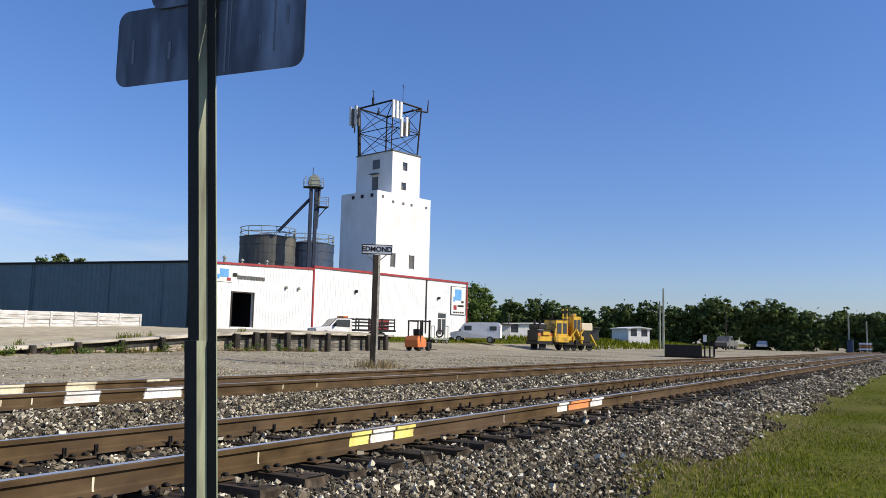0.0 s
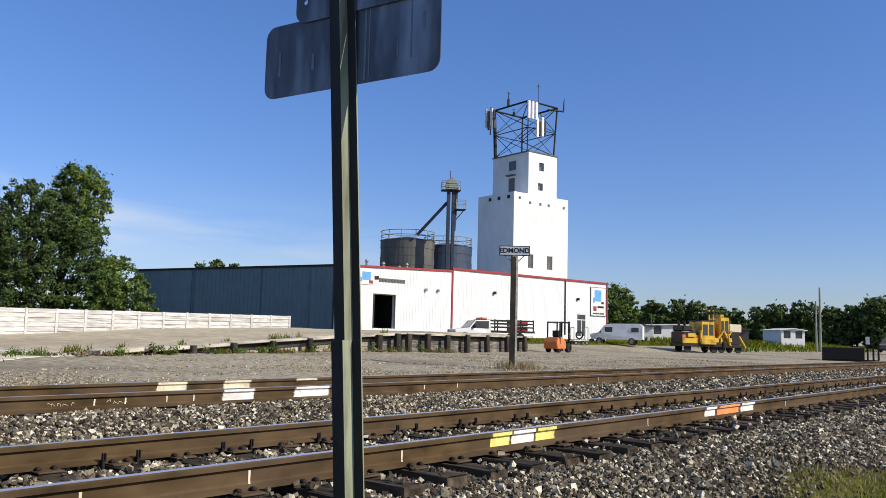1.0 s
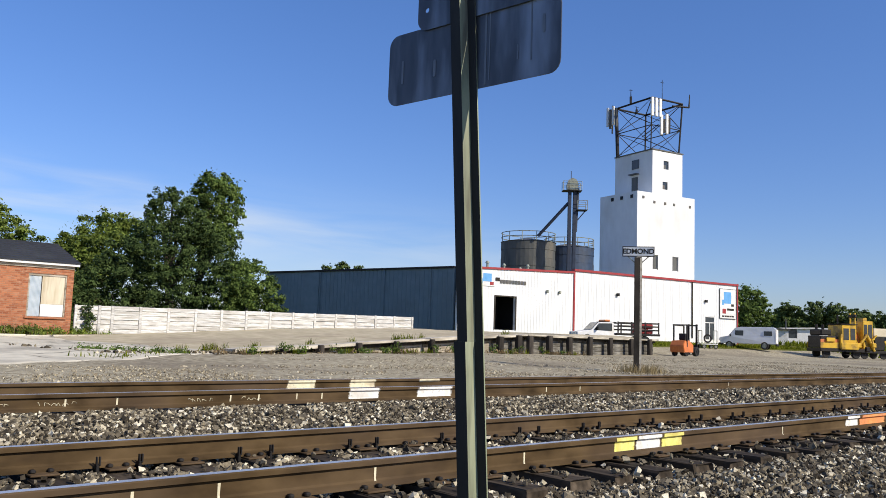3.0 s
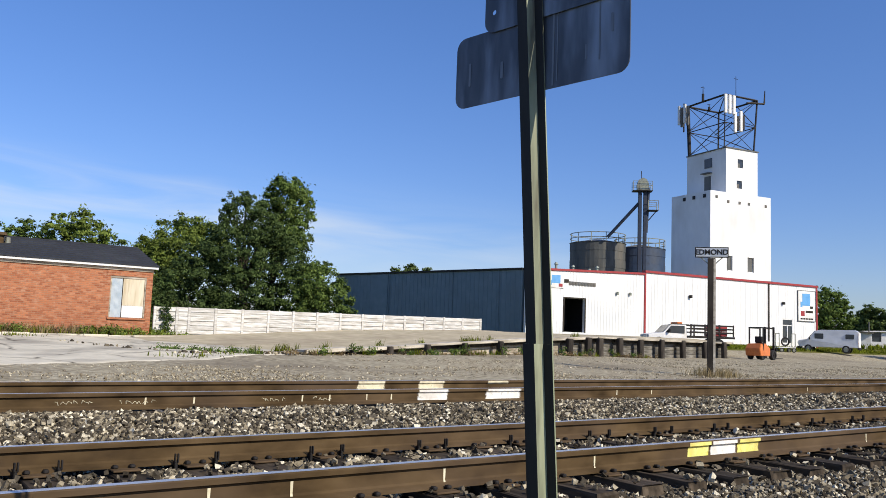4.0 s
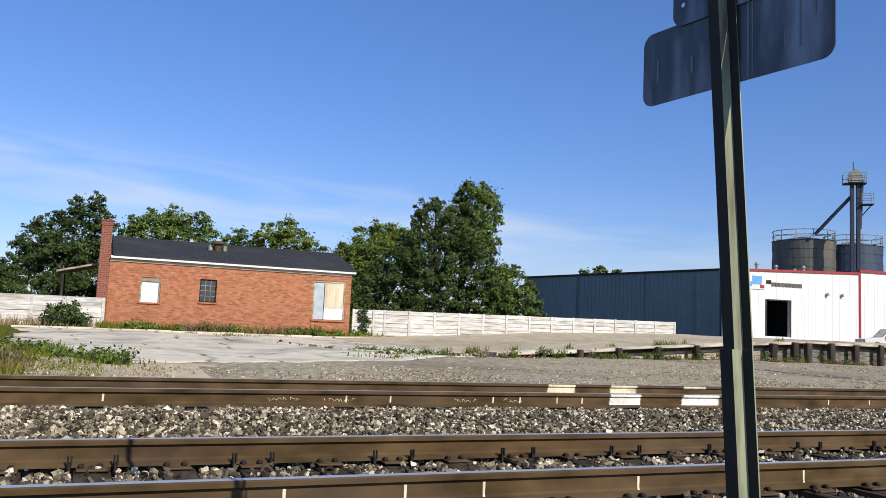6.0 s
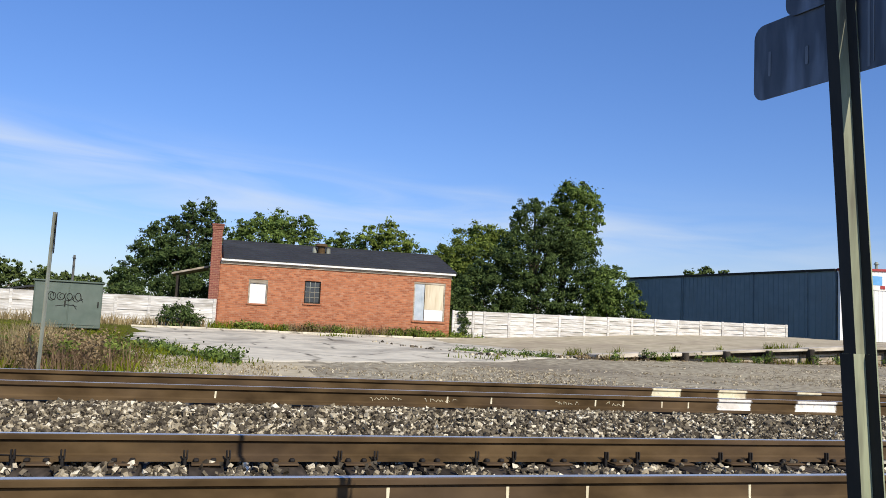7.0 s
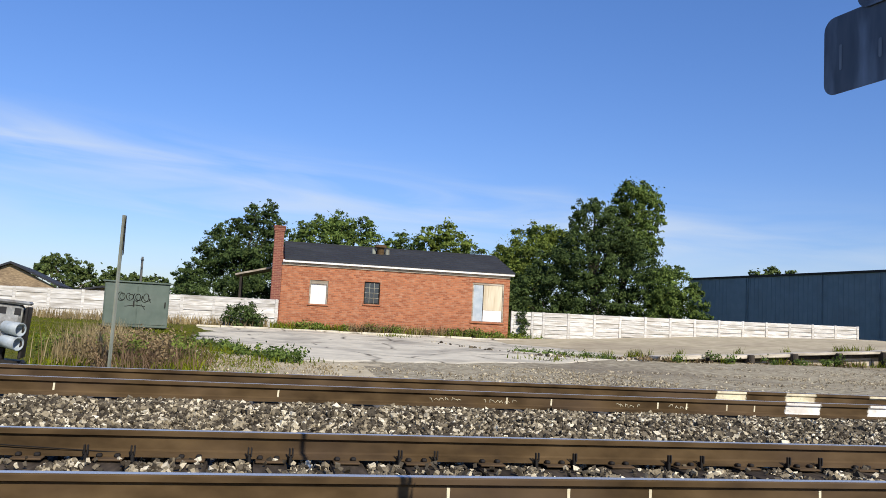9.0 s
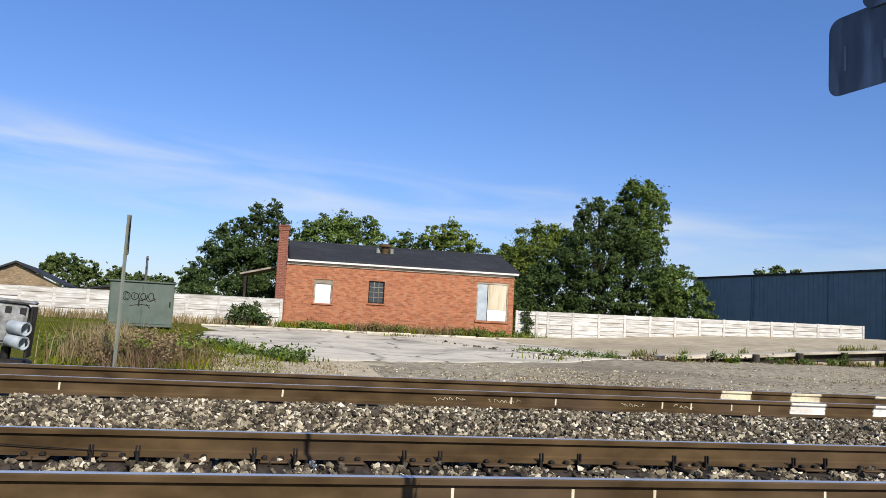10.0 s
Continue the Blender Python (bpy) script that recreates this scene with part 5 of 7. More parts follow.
WHITE_STREAK = material("water_streak", [(0.13, 0.15, 0.19), (0.22, 0.245, 0.29)], 20, 0.6, 0.2, bump=0.05, stretch=(1, 1, 0.2))
build_sign_post()


def text_mesh(words, size, depth):
    cu = bpy.data.curves.new("lettering", "FONT")
    cu.body, cu.size, cu.extrude = words, size, depth
    cu.offset = 0.006
    cu.align_x, cu.align_y = "CENTER", "CENTER"
    ob = bpy.data.objects.new("lettering", cu)
    scene.collection.objects.link(ob)
    dg = bpy.context.evaluated_depsgraph_get()
    me = bpy.data.meshes.new_from_object(ob.evaluated_get(dg))
    bpy.data.objects.remove(ob)
    return me


SIGN_FACE = material("faded_sign_face", [(0.46, 0.50, 0.54), (0.58, 0.62, 0.66)], 6, 0.6, bump=0.03, stain=(0.36, 0.38, 0.4), stain_scale=3)


def build_station_sign():
    st = thing("station_sign", "white station name board with dark letters on a timber post", "station sign", pose(22.78, 16.27, 0.0, 0, 0, -54.5))
    bm = boxes((-0.125, 0.125, -0.1, 0.1, -0.4, 3.75), bevel=0.02)
    part("post", bm, DARK_WOOD, st, "dark weathered square timber post")
    # pale strip: sunlight on the post's right edge, put in as colour
    part("post_edge", boxes((0.06, 0.128, -0.104, -0.1005, 0.0, 3.72)), PALE_WOOD, st, "pale strip painted as the sunlit edge of the post")
    bd = part("board", boxes((-0.52, 0.52, -0.03, 0.03, 3.77, 4.11), bevel=0.006), BLACK_STEEL, st)
    part("board_face", boxes((-0.49, 0.49, -0.036, -0.031, 3.80, 4.08)), SIGN_FACE, bd)
    me = text_mesh("EDMOND", 0.235, 0.004)
    me.materials.append(BLACK_STEEL)
    ob = new("letters", me)
    ob.parent = bd
    ob.matrix_basis = pose(0, -0.040, 3.94, 90, 0, 0)
    for s in (-1, 1):
        part("bracket", tube(bmesh.new(), (0.09 * s, 0, 3.55), (0.34 * s, 0, 3.78), 0.018, n=6), GALVANISED, st)
    # tuft at the foot is grown with the weeds below


build_station_sign()


def build_marker_post():
    mp = thing("marker_post", "tall thin galvanised post with a sign seen edge-on", "sign post", pose(-2.28, 13.82, 0))
    part("post", hat_profile(bmesh.new(), -0.3, 2.45, pose(0, 0, 0, 0, 1.2, 60)), GALVANISED, mp)
    bm = rounded_plate(bmesh.new(), 0.46, 0.62, 0.04, 0.004)
    ob = part("sign_plate", bm, BLACK_STEEL, mp)
    ob.matrix_basis = pose(0.06, 0.02, 2.12, 0, 0, 101)


build_marker_post()


def build_signal_box():
    sb = thing("switch_signal", "grey metal trackside signal with rounded hoods", "signal", pose(-3.75, 13.5, 0.0, 0, 4, 8))
    WORN = material("weathered_grey_casting", [(0.10, 0.11, 0.11), (0.24, 0.25, 0.25), (0.42, 0.43, 0.42)], 7, 0.7, 0.1, bump=0.4, stain=(0.09, 0.075, 0.06), stain_scale=5, stain_amount=0.8)
    HOOD = material("pale_blue_grey_enamel", [(0.26, 0.31, 0.35), (0.40, 0.45, 0.49)], 9, 0.5, 0.0, bump=0.1, stain=(0.14, 0.14, 0.13), stain_scale=6, stain_amount=0.6)
    part("housing", boxes((-0.42, 0.18, -0.10, 0.3, 0.30, 0.95), bevel=0.05), WORN, sb)
    part("cap", boxes((-0.45, 0.27, -0.14, 0.34, 0.955, 1.01), bevel=0.025), WORN, sb)
    for x in (-0.3, -0.08, 0.12):
        part("vent_slot", boxes((x - 0.05, x + 0.04, -0.112, -0.101, 0.80, 0.9), bevel=0.004), DARK, sb)
    for x0, x1, z0, z1 in ((-0.36, -0.22, 0.42, 0.76), (-0.19, -0.06, 0.38, 0.70)):
        part("cover_plate", boxes((x0, x1, -0.135, -0.101, z0, z1), bevel=0.012), WORN, sb)
    for z in (0.40, 0.61):
        bm = bmesh.new()
        a, b, n = Vector((-0.02, -0.1, z)), Vector((0.22, -0.30, z - 0.02)), 14
        axis = (b - a).normalized()
        side = axis.cross(Vector((0, 0, 1))).normalized()
        up = side.cross(axis)
        rings = []
        for q, r in ((a, 0.09), (b, 0.105), (b, 0.092), (a + axis * 0.02, 0.08)):
            rings.append([bm.verts.new(q + (side * math.cos(2 * math.pi * i / n) + up * math.sin(2 * math.pi * i / n)) * r) for i in range(n)])
        for p, q in zip(rings, rings[1:]):
            for i in range(n):
                bm.faces.new((p[i], p[(i + 1) % n], q[(i + 1) % n], q[i]))
        bm.faces.new(rings[3])
        bmesh.ops.recalc_face_normals(bm, faces=bm.faces)
        h = part("hood", bm, HOOD, sb, "pale blue-grey lamp hood", smooth=True)
        part("lens", tube(bmesh.new(), a + axis * 0.03, a + axis * 0.05, 0.075, n=14), GLASS, h)
    part("side_shield", boxes((0.225, 0.27, -0.22, 0.32, 0.16, 0.93), bevel=0.01), BLACK_STEEL, sb)
    part("mast", tube(bmesh.new(), (-0.05, 0.08, -0.3), (-0.05, 0.08, 0.33), 0.07, n=10), BLACK_STEEL, sb)
    part("foot", boxes((-0.25, 0.3, -0.12, 0.3, -0.2, 0.12), bevel=0.03), BLACK_STEEL, sb)


build_signal_box()


def build_cabinet():
    m = pose(-4.2, 29.7, 0.3, 0, 0, 7)
    cb = thing("utility_cabinet", "dark green metal utility cabinet with scrawled graffiti", "utility cabinet", m)
    green = material("cabinet_green", [(0.075, 0.105, 0.085), (0.105, 0.14, 0.115)], 3, 0.5, 0.1, bump=0.05, stain=(0.13, 0.15, 0.13), stain_scale=1.2, stain_amount=0.5)
    part("body", boxes((-1.02, 1.07, 0.0, 1.2, 0.0, 1.5), bevel=0.02), green, cb)
    part("roof", boxes((-1.08, 1.12, -0.06, 1.26, 1.502, 1.56), bevel=0.015), green, cb)
    for x0, x1 in ((-0.98, 0.02), (0.05, 1.03)):
        d = part("door", boxes((x0, x1, -0.02, -0.002, 0.1, 1.42), bevel=0.006), green, cb)
        part("handle", boxes((x1 - 0.1, x1 - 0.06, -0.05, -0.021, 0.7, 0.9), bevel=0.006), BLACK_STEEL, d)
    # four looping shapes over a stroke, not legible
    turns = {0: (0.0, 1.0, 1.25), 1: (0.27, 0.9, 1.0), 2: (0.52, 0.95, 1.1), 3: (0.78, 1.05, 1.3)}
    for k, (dx, sx, sz) in turns.items():
        cu, last = bmesh.new(), None
        for i in range(30):
            a = i / 29 * 2 * math.pi * (1.45 if k % 2 else 1.8) + k
            p = Vector((-0.52 + dx + 0.10 * sx * math.cos(a) + 0.004 * i, -0.026, 1.02 + 0.13 * sz * math.sin(a) * (1 - 0.012 * i)))
            if last:
                tube(cu, last, p, 0.010, n=4)
            last = p
        part("graffiti", cu, BLACK_STEEL, cb, "looping black spray-paint scrawl")
    cu = bmesh.new()
    for p, q in (((-0.35, 0.70), (0.0, 0.76)), ((0.0, 0.76), (0.3, 0.72)), ((0.18, 0.78), (0.3, 0.62)), ((0.38, 1.1), (0.47, 0.86))):
        tube(cu, (p[0], -0.026, p[1]), (q[0], -0.026, q[1]), 0.010, n=4)
    part("graffiti", cu, BLACK_STEEL, cb)


build_cabinet()


# ---------------------------------------------------------------- vehicles and machines
def wheel(parent, x, y, r, w, rim=None):
    """A tyre with rounded shoulders and a dished rim, its axle along y."""
    bm = bmesh.new()
    rings = [(r * 0.62, -w / 2), (r * 0.94, -w / 2), (r, -w * 0.3), (r, w * 0.3), (r * 0.94, w / 2), (r * 0.62, w / 2)]
    n = 20
    vs = [[bm.verts.new((R * math.cos(2 * math.pi * i / n), o, R * math.sin(2 * math.pi * i / n))) for i in range(n)] for R, o in rings]
    for a, b in zip(vs, vs[1:]):
        for i in range(n):
            bm.faces.new((a[i], a[(i + 1) % n], b[(i + 1) % n], b[i]))
    t = part("wheel", bm, RUBBER, parent)
    t.matrix_basis = pose(x, y, r)
    bm = bmesh.new()
    tube(bm, (0, -w * 0.36, 0), (0, w * 0.36, 0), r * 0.63, n=16)
    tube(bm, (0, -w * 0.5, 0), (0, w * 0.5, 0), r * 0.2, n=10)
    part("rim", bm, rim or GALVANISED, t)
    return t


def body_prism(profile, w, cut=0.0):
    """A vehicle body from its side outline (x, z), narrowing upwards by cut metres a side."""
    bm = bmesh.new()
    prism(bm, profile, -w / 2, w / 2)
    top = max(z for _, z in profile)
    low = min(z for _, z in profile)
    for v in bm.verts:
        k = max(0, (v.co.z - low) / (top - low) - 0.45) / 0.55
        v.co.y -= math.copysign(cut * k, v.co.y)
    es = [e for e in bm.edges]
    bmesh.ops.bevel(bm, geom=es, offset=0.03, segments=2, affect="EDGES")
    return bm


def boxes_slab(profile, w):
    bm = bmesh.new()
    prism(bm, profile, -w / 2, w / 2)
    return bm


def build_truck():
    tr = thing("flatbed_truck", "white work truck with stake bed and amber light bar", "truck", pose(47.9, 36.2, 0.52, 0, 0, 148))
    # x forward
    part("cab", body_prism([(0.3, 0.45), (3.0, 0.45), (3.05, 0.95), (2.0, 1.1), (1.45, 1.66), (0.35, 1.68)], 1.85, 0.12), WHITE_PAINT, tr, "white cab")
    part("windscreen", boxes_slab([(2.02, 1.13), (1.52, 1.64), (1.46, 1.61), (1.96, 1.1)], 1.55), GLASS, tr)
    for s in (-1, 1):
        bm = bmesh.new()
        prism(bm, [(0.5, 1.08), (1.86, 1.1), (1.44, 1.58), (0.5, 1.6)], 0.84 * s - 0.06, 0.84 * s + 0.06)
        part("side_window", bm, GLASS, tr)
        part("headlight", boxes((3.02, 3.1, 0.65 * s - 0.14, 0.65 * s + 0.14, 0.72, 0.9), bevel=0.02), POLISHED, tr)
        part("mirror", boxes((1.55, 1.65, 1.0 * s - 0.12, 1.0 * s + 0.12, 1.1, 1.35), bevel=0.02), BLACK_STEEL, tr)
    part("light_bar", boxes((0.55, 0.95, -0.62, 0.62, 1.72, 1.86), bevel=0.03), ORANGE, tr, "amber light bar")
    part("roof_rack", boxes((0.1, 1.1, -0.7, 0.7, 1.685, 1.72), bevel=0.01), BLACK_STEEL, tr)
    part("bumper", boxes((3.06, 3.2, -0.9, 0.9, 0.45, 0.65), bevel=0.03), GALVANISED, tr)
    part("bed", boxes((-3.0, 0.2, -1.05, 1.05, 0.8, 0.95), bevel=0.01), BLACK_STEEL, tr)
    for x in (-2.9, -1.9, -0.9, 0.1):
        for y in (-1.0, 1.0):
            part("stake", boxes((x - 0.04, x + 0.04, y - 0.04, y + 0.04, 0.952, 1.75)), BLACK_STEEL, tr)
    for y in (-1.0, 1.0):
        for z in (1.15, 1.4, 1.62):
            part("stake_rail", boxes((-2.94, 0.14, y - 0.03, y + 0.03, z, z + 0.1)), BLACK_STEEL, tr)
    for x in (-2.6, -2.0):
        for z in (0.96, 1.31):
            part("cargo_box", boxes((x, x + 0.5, -0.7, 0.7, z, z + 0.32), bevel=0.03), RED_TRIM, tr, "red container on the bed")
    for x in (2.3, -1.9):
        for y in (-0.85, 0.85):
            wheel(tr, x, y, 0.4, 0.26)


build_truck()


def build_forklift():
    fk = thing("forklift", "orange forklift truck with black overhead guard", "forklift", pose(48.7, 31.0, 0.06, 0, 0, 4))
    part("counterweight", body_prism([(-1.0, 0.25), (0.2, 0.25), (0.25, 0.75), (-0.2, 1.05), (-0.9, 1.0), (-1.08, 0.7)], 1.05, 0.06), ORANGE, fk, "orange rear body")
    part("chassis", boxes((-0.3, 0.95, -0.5, 0.5, 0.25, 0.6), bevel=0.03), BLACK_STEEL, fk)
    part("seat", boxes((-0.3, 0.2, -0.25, 0.25, 0.95, 1.1), (-0.36, -0.24, -0.25, 0.25, 1.1, 1.5), bevel=0.03), RUBBER, fk)
    for x, y in ((-0.6, -0.48), (-0.6, 0.48), (0.75, -0.48), (0.75, 0.48)):
        part("guard_post", boxes((x - 0.04, x + 0.04, y - 0.04, y + 0.04, 0.6, 2.05), bevel=0.008), BLACK_STEEL, fk)
    for i in range(6):
        x = -0.64 + i * 0.28
        part("guard_bar", boxes((x, x + 0.05, -0.52, 0.52, 2.052, 2.1)), BLACK_STEEL, fk)
    for y in (-0.5, 0.46):
        part("guard_rail", boxes((-0.66, 0.82, y, y + 0.05, 2.0, 2.05)), BLACK_STEEL, fk)
    for y in (-0.34, 0.24):
        part("mast_channel", boxes((1.0, 1.12, y, y + 0.1, 0.08, 2.15), bevel=0.008), BLACK_STEEL, fk)
        part("fork", boxes((1.2, 2.2, y, y + 0.1, 0.08, 0.12), (1.16, 1.2, y, y + 0.1, 0.08, 0.6)), BLACK_STEEL, fk)
    part("carriage", boxes((1.125, 1.158, -0.45, 0.45, 0.3, 0.75)), BLACK_STEEL, fk)
    wheel(fk, 0.65, -0.45, 0.32, 0.24, BLACK_STEEL), wheel(fk, 0.65, 0.45, 0.32, 0.24, BLACK_STEEL)
    wheel(fk, -0.6, -0.4, 0.26, 0.2, BLACK_STEEL), wheel(fk, -0.6, 0.4, 0.26, 0.2, BLACK_STEEL)


build_forklift()


def build_cart():
    ct = thing("hose_cart", "small wheeled cart with pale frame beside the door", "cart", pose(62.0, 37.3, 0.5, 0, 0, -35))
    part("bed", boxes((-0.7, 0.7, -0.4, 0.4, 0.35, 0.42), bevel=0.01), WHITE_PAINT, ct)
    for x in (-0.65, 0.65):
        for y in (-0.36, 0.36):
            part("upright", tube(bmesh.new(), (x, y, 0.42), (x, y, 1.5), 0.03, n=6), GALVANISED, ct)
    for x in (-0.65, 0.65):
        part("top_bar", tube(bmesh.new(), (x, -0.36, 1.5), (x, 0.36, 1.5), 0.03, n=6), GALVANISED, ct)
    bm = bmesh.new()
    for k in range(18):
        a, b = 2 * math.pi * k / 18, 2 * math.pi * (k + 1) / 18
        tube(bm, (0.3 * math.cos(a), 0, 0.85 + 0.3 * math.sin(a)), (0.3 * math.cos(b), 0, 0.85 + 0.3 * math.sin(b)), 0.07, n=6)
    part("hose_coil", bm, BLACK_STEEL, ct)
    for x in (-0.5, 0.5):
        for y in (-0.45, 0.45):
            wheel(ct, x, y, 0.18, 0.1)


build_cart()


def build_van():
    vn = thing("van", "silver-grey panel van parked by the warehouse", "van", pose(69.6, 37.8, 0.55, 0, 0, 111) @ Matrix.Diagonal((0.9, 0.9, 0.96, 1)))
    grey = material("silver_paint", [(0.56, 0.57, 0.58), (0.64, 0.65, 0.66)], 2, 0.3, 0.15, bump=0.01)
    part("body", body_prism([(-2.6, 0.52), (2.5, 0.5), (2.68, 0.85), (2.58, 1.05), (1.75, 1.2), (1.1, 1.95), (0.6, 2.05), (-2.35, 2.08), (-2.6, 1.92), (-2.68, 1.2)], 1.95, 0.12), grey, vn)
    part("windscreen", boxes_slab([(1.79, 1.22), (1.17, 1.93), (1.11, 1.9), (1.71, 1.21)], 1.55), GLASS, vn)
    for s in (-1, 1):
        part("side_window", boxes((0.35, 1.15, s * 0.90 - 0.06, s * 0.90 + 0.06, 1.22, 1.72), bevel=0.03), GLASS, vn)
        part("rear_side_window", boxes((-2.3, -1.55, s * 0.90 - 0.06, s * 0.90 + 0.06, 1.28, 1.70), bevel=0.03), GLASS, vn)
        part("tail_light", boxes((-2.66, -2.6, s * 0.82 - 0.08, s * 0.82 + 0.08, 0.9, 1.3), bevel=0.01), RED_TRIM, vn)
        part("headlight", boxes((2.5, 2.62, s * 0.7 - 0.15, s * 0.7 + 0.15, 0.75, 0.92), bevel=0.02), POLISHED, vn)
        part("mirror", boxes((1.5, 1.62, s * 1.08 - 0.1, s * 1.08 + 0.1, 1.15, 1.35), bevel=0.02), BLACK_STEEL, vn)
    part("rear_door", boxes((-2.69, -2.64, -0.8, 0.8, 0.55, 1.85), bevel=0.02), WHITE_PAINT, vn, "white rear doors")
    part("bumper", boxes((-2.75, -2.6, -0.95, 0.95, 0.35, 0.55), bevel=0.03), BLACK_STEEL, vn)
    part("front_bumper", boxes((2.5, 2.7, -0.95, 0.95, 0.3, 0.55), bevel=0.03), BLACK_STEEL, vn)
    for x in (1.7, -1.6):
        for y in (-0.88, 0.88):
            wheel(vn, x, y, 0.36, 0.24)


build_van()


def build_track_machine():
    """Two yellow rail maintenance units standing coupled."""
    m = pose(74.8, 31.6, 0.05, 0, 0, -34)
    tm = thing("track_machine", "yellow railway maintenance machine with dark engine deck", "rail machine", m)
    part("frame", boxes((-2.9, 1.2, -1.1, 1.1, 0.55, 0.85), bevel=0.03), BLACK_STEEL, tm)
    part("engine_deck", boxes((-2.85, -1.2, -1.0, 1.0, 0.86, 1.9), bevel=0.06), BLACK_STEEL, tm)
    part("hood", boxes((-2.75, -1.75, -0.9, 0.9, 1.95, 2.45), bevel=0.08), BLACK_STEEL, tm)
    cabp = part("cab", boxes((-0.9, 0.45, -1.05, 1.05, 0.86, 2.9), bevel=0.05), YELLOW, tm, "yellow cab")
    for x0, x1, z0, z1 in ((-0.75, -0.25, 1.6, 2.6), (-0.1, 0.35, 1.6, 2.6)):
        part("window", boxes((x0, x1, -1.07, -1.045, z0, z1), bevel=0.005), GLASS, cabp)
        part("window", boxes((x0, x1, 1.045, 1.07, z0, z1), bevel=0.005), GLASS, cabp)
    part("roof", boxes((-1.0, 0.55, -1.12, 1.12, 2.92, 3.0), bevel=0.02), BLACK_STEEL, tm)
    for x, z in ((-2.5, 2.45), (-1.9, 2.45)):
        part("stack", tube(bmesh.new(), (x, 0.2, z), (x, 0.2, z + 0.45), 0.12, n=8), BLACK_STEEL, tm)
    for y in (-1.04, 1.04):
        part("step_guard", boxes((-2.9, -1.0, y - 0.03, y + 0.03, 0.86, 1.35), bevel=0.01), YELLOW, tm)
    part("exhaust", tube(bmesh.new(), (-0.3, 0.5, 3.0), (-0.3, 0.5, 3.8), 0.07, n=8), BLACK_STEEL, tm)
    for a, b in (((0.6, -0.8, 0.8), (1.6, -0.8, 2.1)), ((0.6, 0.8, 0.8), (1.6, 0.8, 2.1)), ((1.6, -0.8, 2.1), (2.3, -0.8, 0.7)), ((1.6, 0.8, 2.1), (2.3, 0.8, 0.7)), ((0.9, 0, 2.6), (2.4, 0, 1.0))):
        part("boom", tube(bmesh.new(), a, b, 0.11, n=8), YELLOW, tm)
    for a, b in (((0.7, -0.3, 1.0), (1.9, -0.3, 1.5)), ((0.7, 0.3, 1.0), (1.9, 0.3, 1.5)), ((1.0, 0, 0.5), (1.0, 0, 2.4))):
        part("hydraulic_ram", tube(bmesh.new(), a, b, 0.07, n=8), BLACK_STEEL, tm)
    rnd = random.Random(17)
    for k in range(16):
        a = Vector((rnd.uniform(0.4, 2.3), rnd.uniform(-1.0, 0.9), rnd.uniform(0.5, 1.6)))
        b = a + Vector((rnd.uniform(-0.6, 0.6), rnd.uniform(-0.3, 0.3), rnd.uniform(0.4, 1.2)))
        mid = (a + b) / 2 + Vector((rnd.uniform(-0.3, 0.3), 0, rnd.uniform(-0.1, 0.3)))
        hose = tube(bmesh.new(), a, mid, 0.05 if k % 3 else 0.09, n=6)
        tube(hose, mid, b, 0.05 if k % 3 else 0.07, n=6)
        part("hydraulic_hose" if k % 3 else "boom", hose, (YELLOW, BLACK_STEEL, ORANGE)[k % 3], tm)
    for x, z in ((0.7, 1.15), (1.5, 0.85), (2.1, 1.2)):
        part("gear_housing", boxes((x - 0.2, x + 0.2, -1.15, -0.85, z - 0.22, z + 0.2), bevel=0.07), YELLOW if x != 1.5 else BLACK_STEEL, tm)
    part("bonnet_band", boxes((-2.88, -1.18, -1.03, -1.005, 1.36, 1.62), bevel=0.005), ORANGE, tm)
    part("fender", boxes((-1.1, 0.5, -1.3, -1.07, 0.75, 1.35), bevel=0.05), YELLOW, tm)
    part("step", boxes((-0.7, -0.2, -1.35, -1.1, 0.3, 0.36), (-0.7, -0.2, -1.35, -1.1, 0.55, 0.6)), BLACK_STEEL, tm)
    for y in (-0.35, 0.35):
        part("mast", tube(bmesh.new(), (0.8, y, 0.8), (0.8, y, 4.0), 0.09, n=8), YELLOW, tm)
    part("mast_head", boxes((0.68, 0.92, -0.5, 0.5, 3.6, 3.85), bevel=0.03), BLACK_STEEL, tm)
    part("tool_box", boxes((-1.15, -0.95, -1.25, -1.06, 0.9, 2.1), (-2.4, -1.6, -1.2, -1.06, 1.4, 1.75), bevel=0.03), YELLOW, tm)
    for x in (-2.2, 0.6):
        for y in (-0.75, 0.75):
            wheel(tm, x, y, 0.38, 0.14, BLACK_STEEL)
    t2 = thing("track_machine", "narrow yellow railway tamping unit with tall cab", "rail machine", m @ pose(1.95, 0.2, 0))
    part("frame", boxes((-0.9, 1.9, -1.0, 1.0, 0.5, 0.75), bevel=0.03), BLACK_STEEL, t2)
    c2 = part("cab", boxes((-0.6, 0.35, -0.85, 0.85, 0.76, 3.3), bevel=0.05), YELLOW, t2, "tall yellow cab")
    for x0, x1 in ((-0.5, -0.2), (-0.1, 0.25)):
        part("window", boxes((x0, x1, -0.87, -0.845, 1.8, 3.0), bevel=0.005), GLASS, c2)
    part("lamp_rack", boxes((-0.3, 0.1, -0.4, 0.4, 3.31, 3.6), bevel=0.03), YELLOW, t2)
    part("engine", boxes((0.5, 1.5, -0.8, 0.8, 0.76, 1.9), bevel=0.06), BLACK_STEEL, t2)
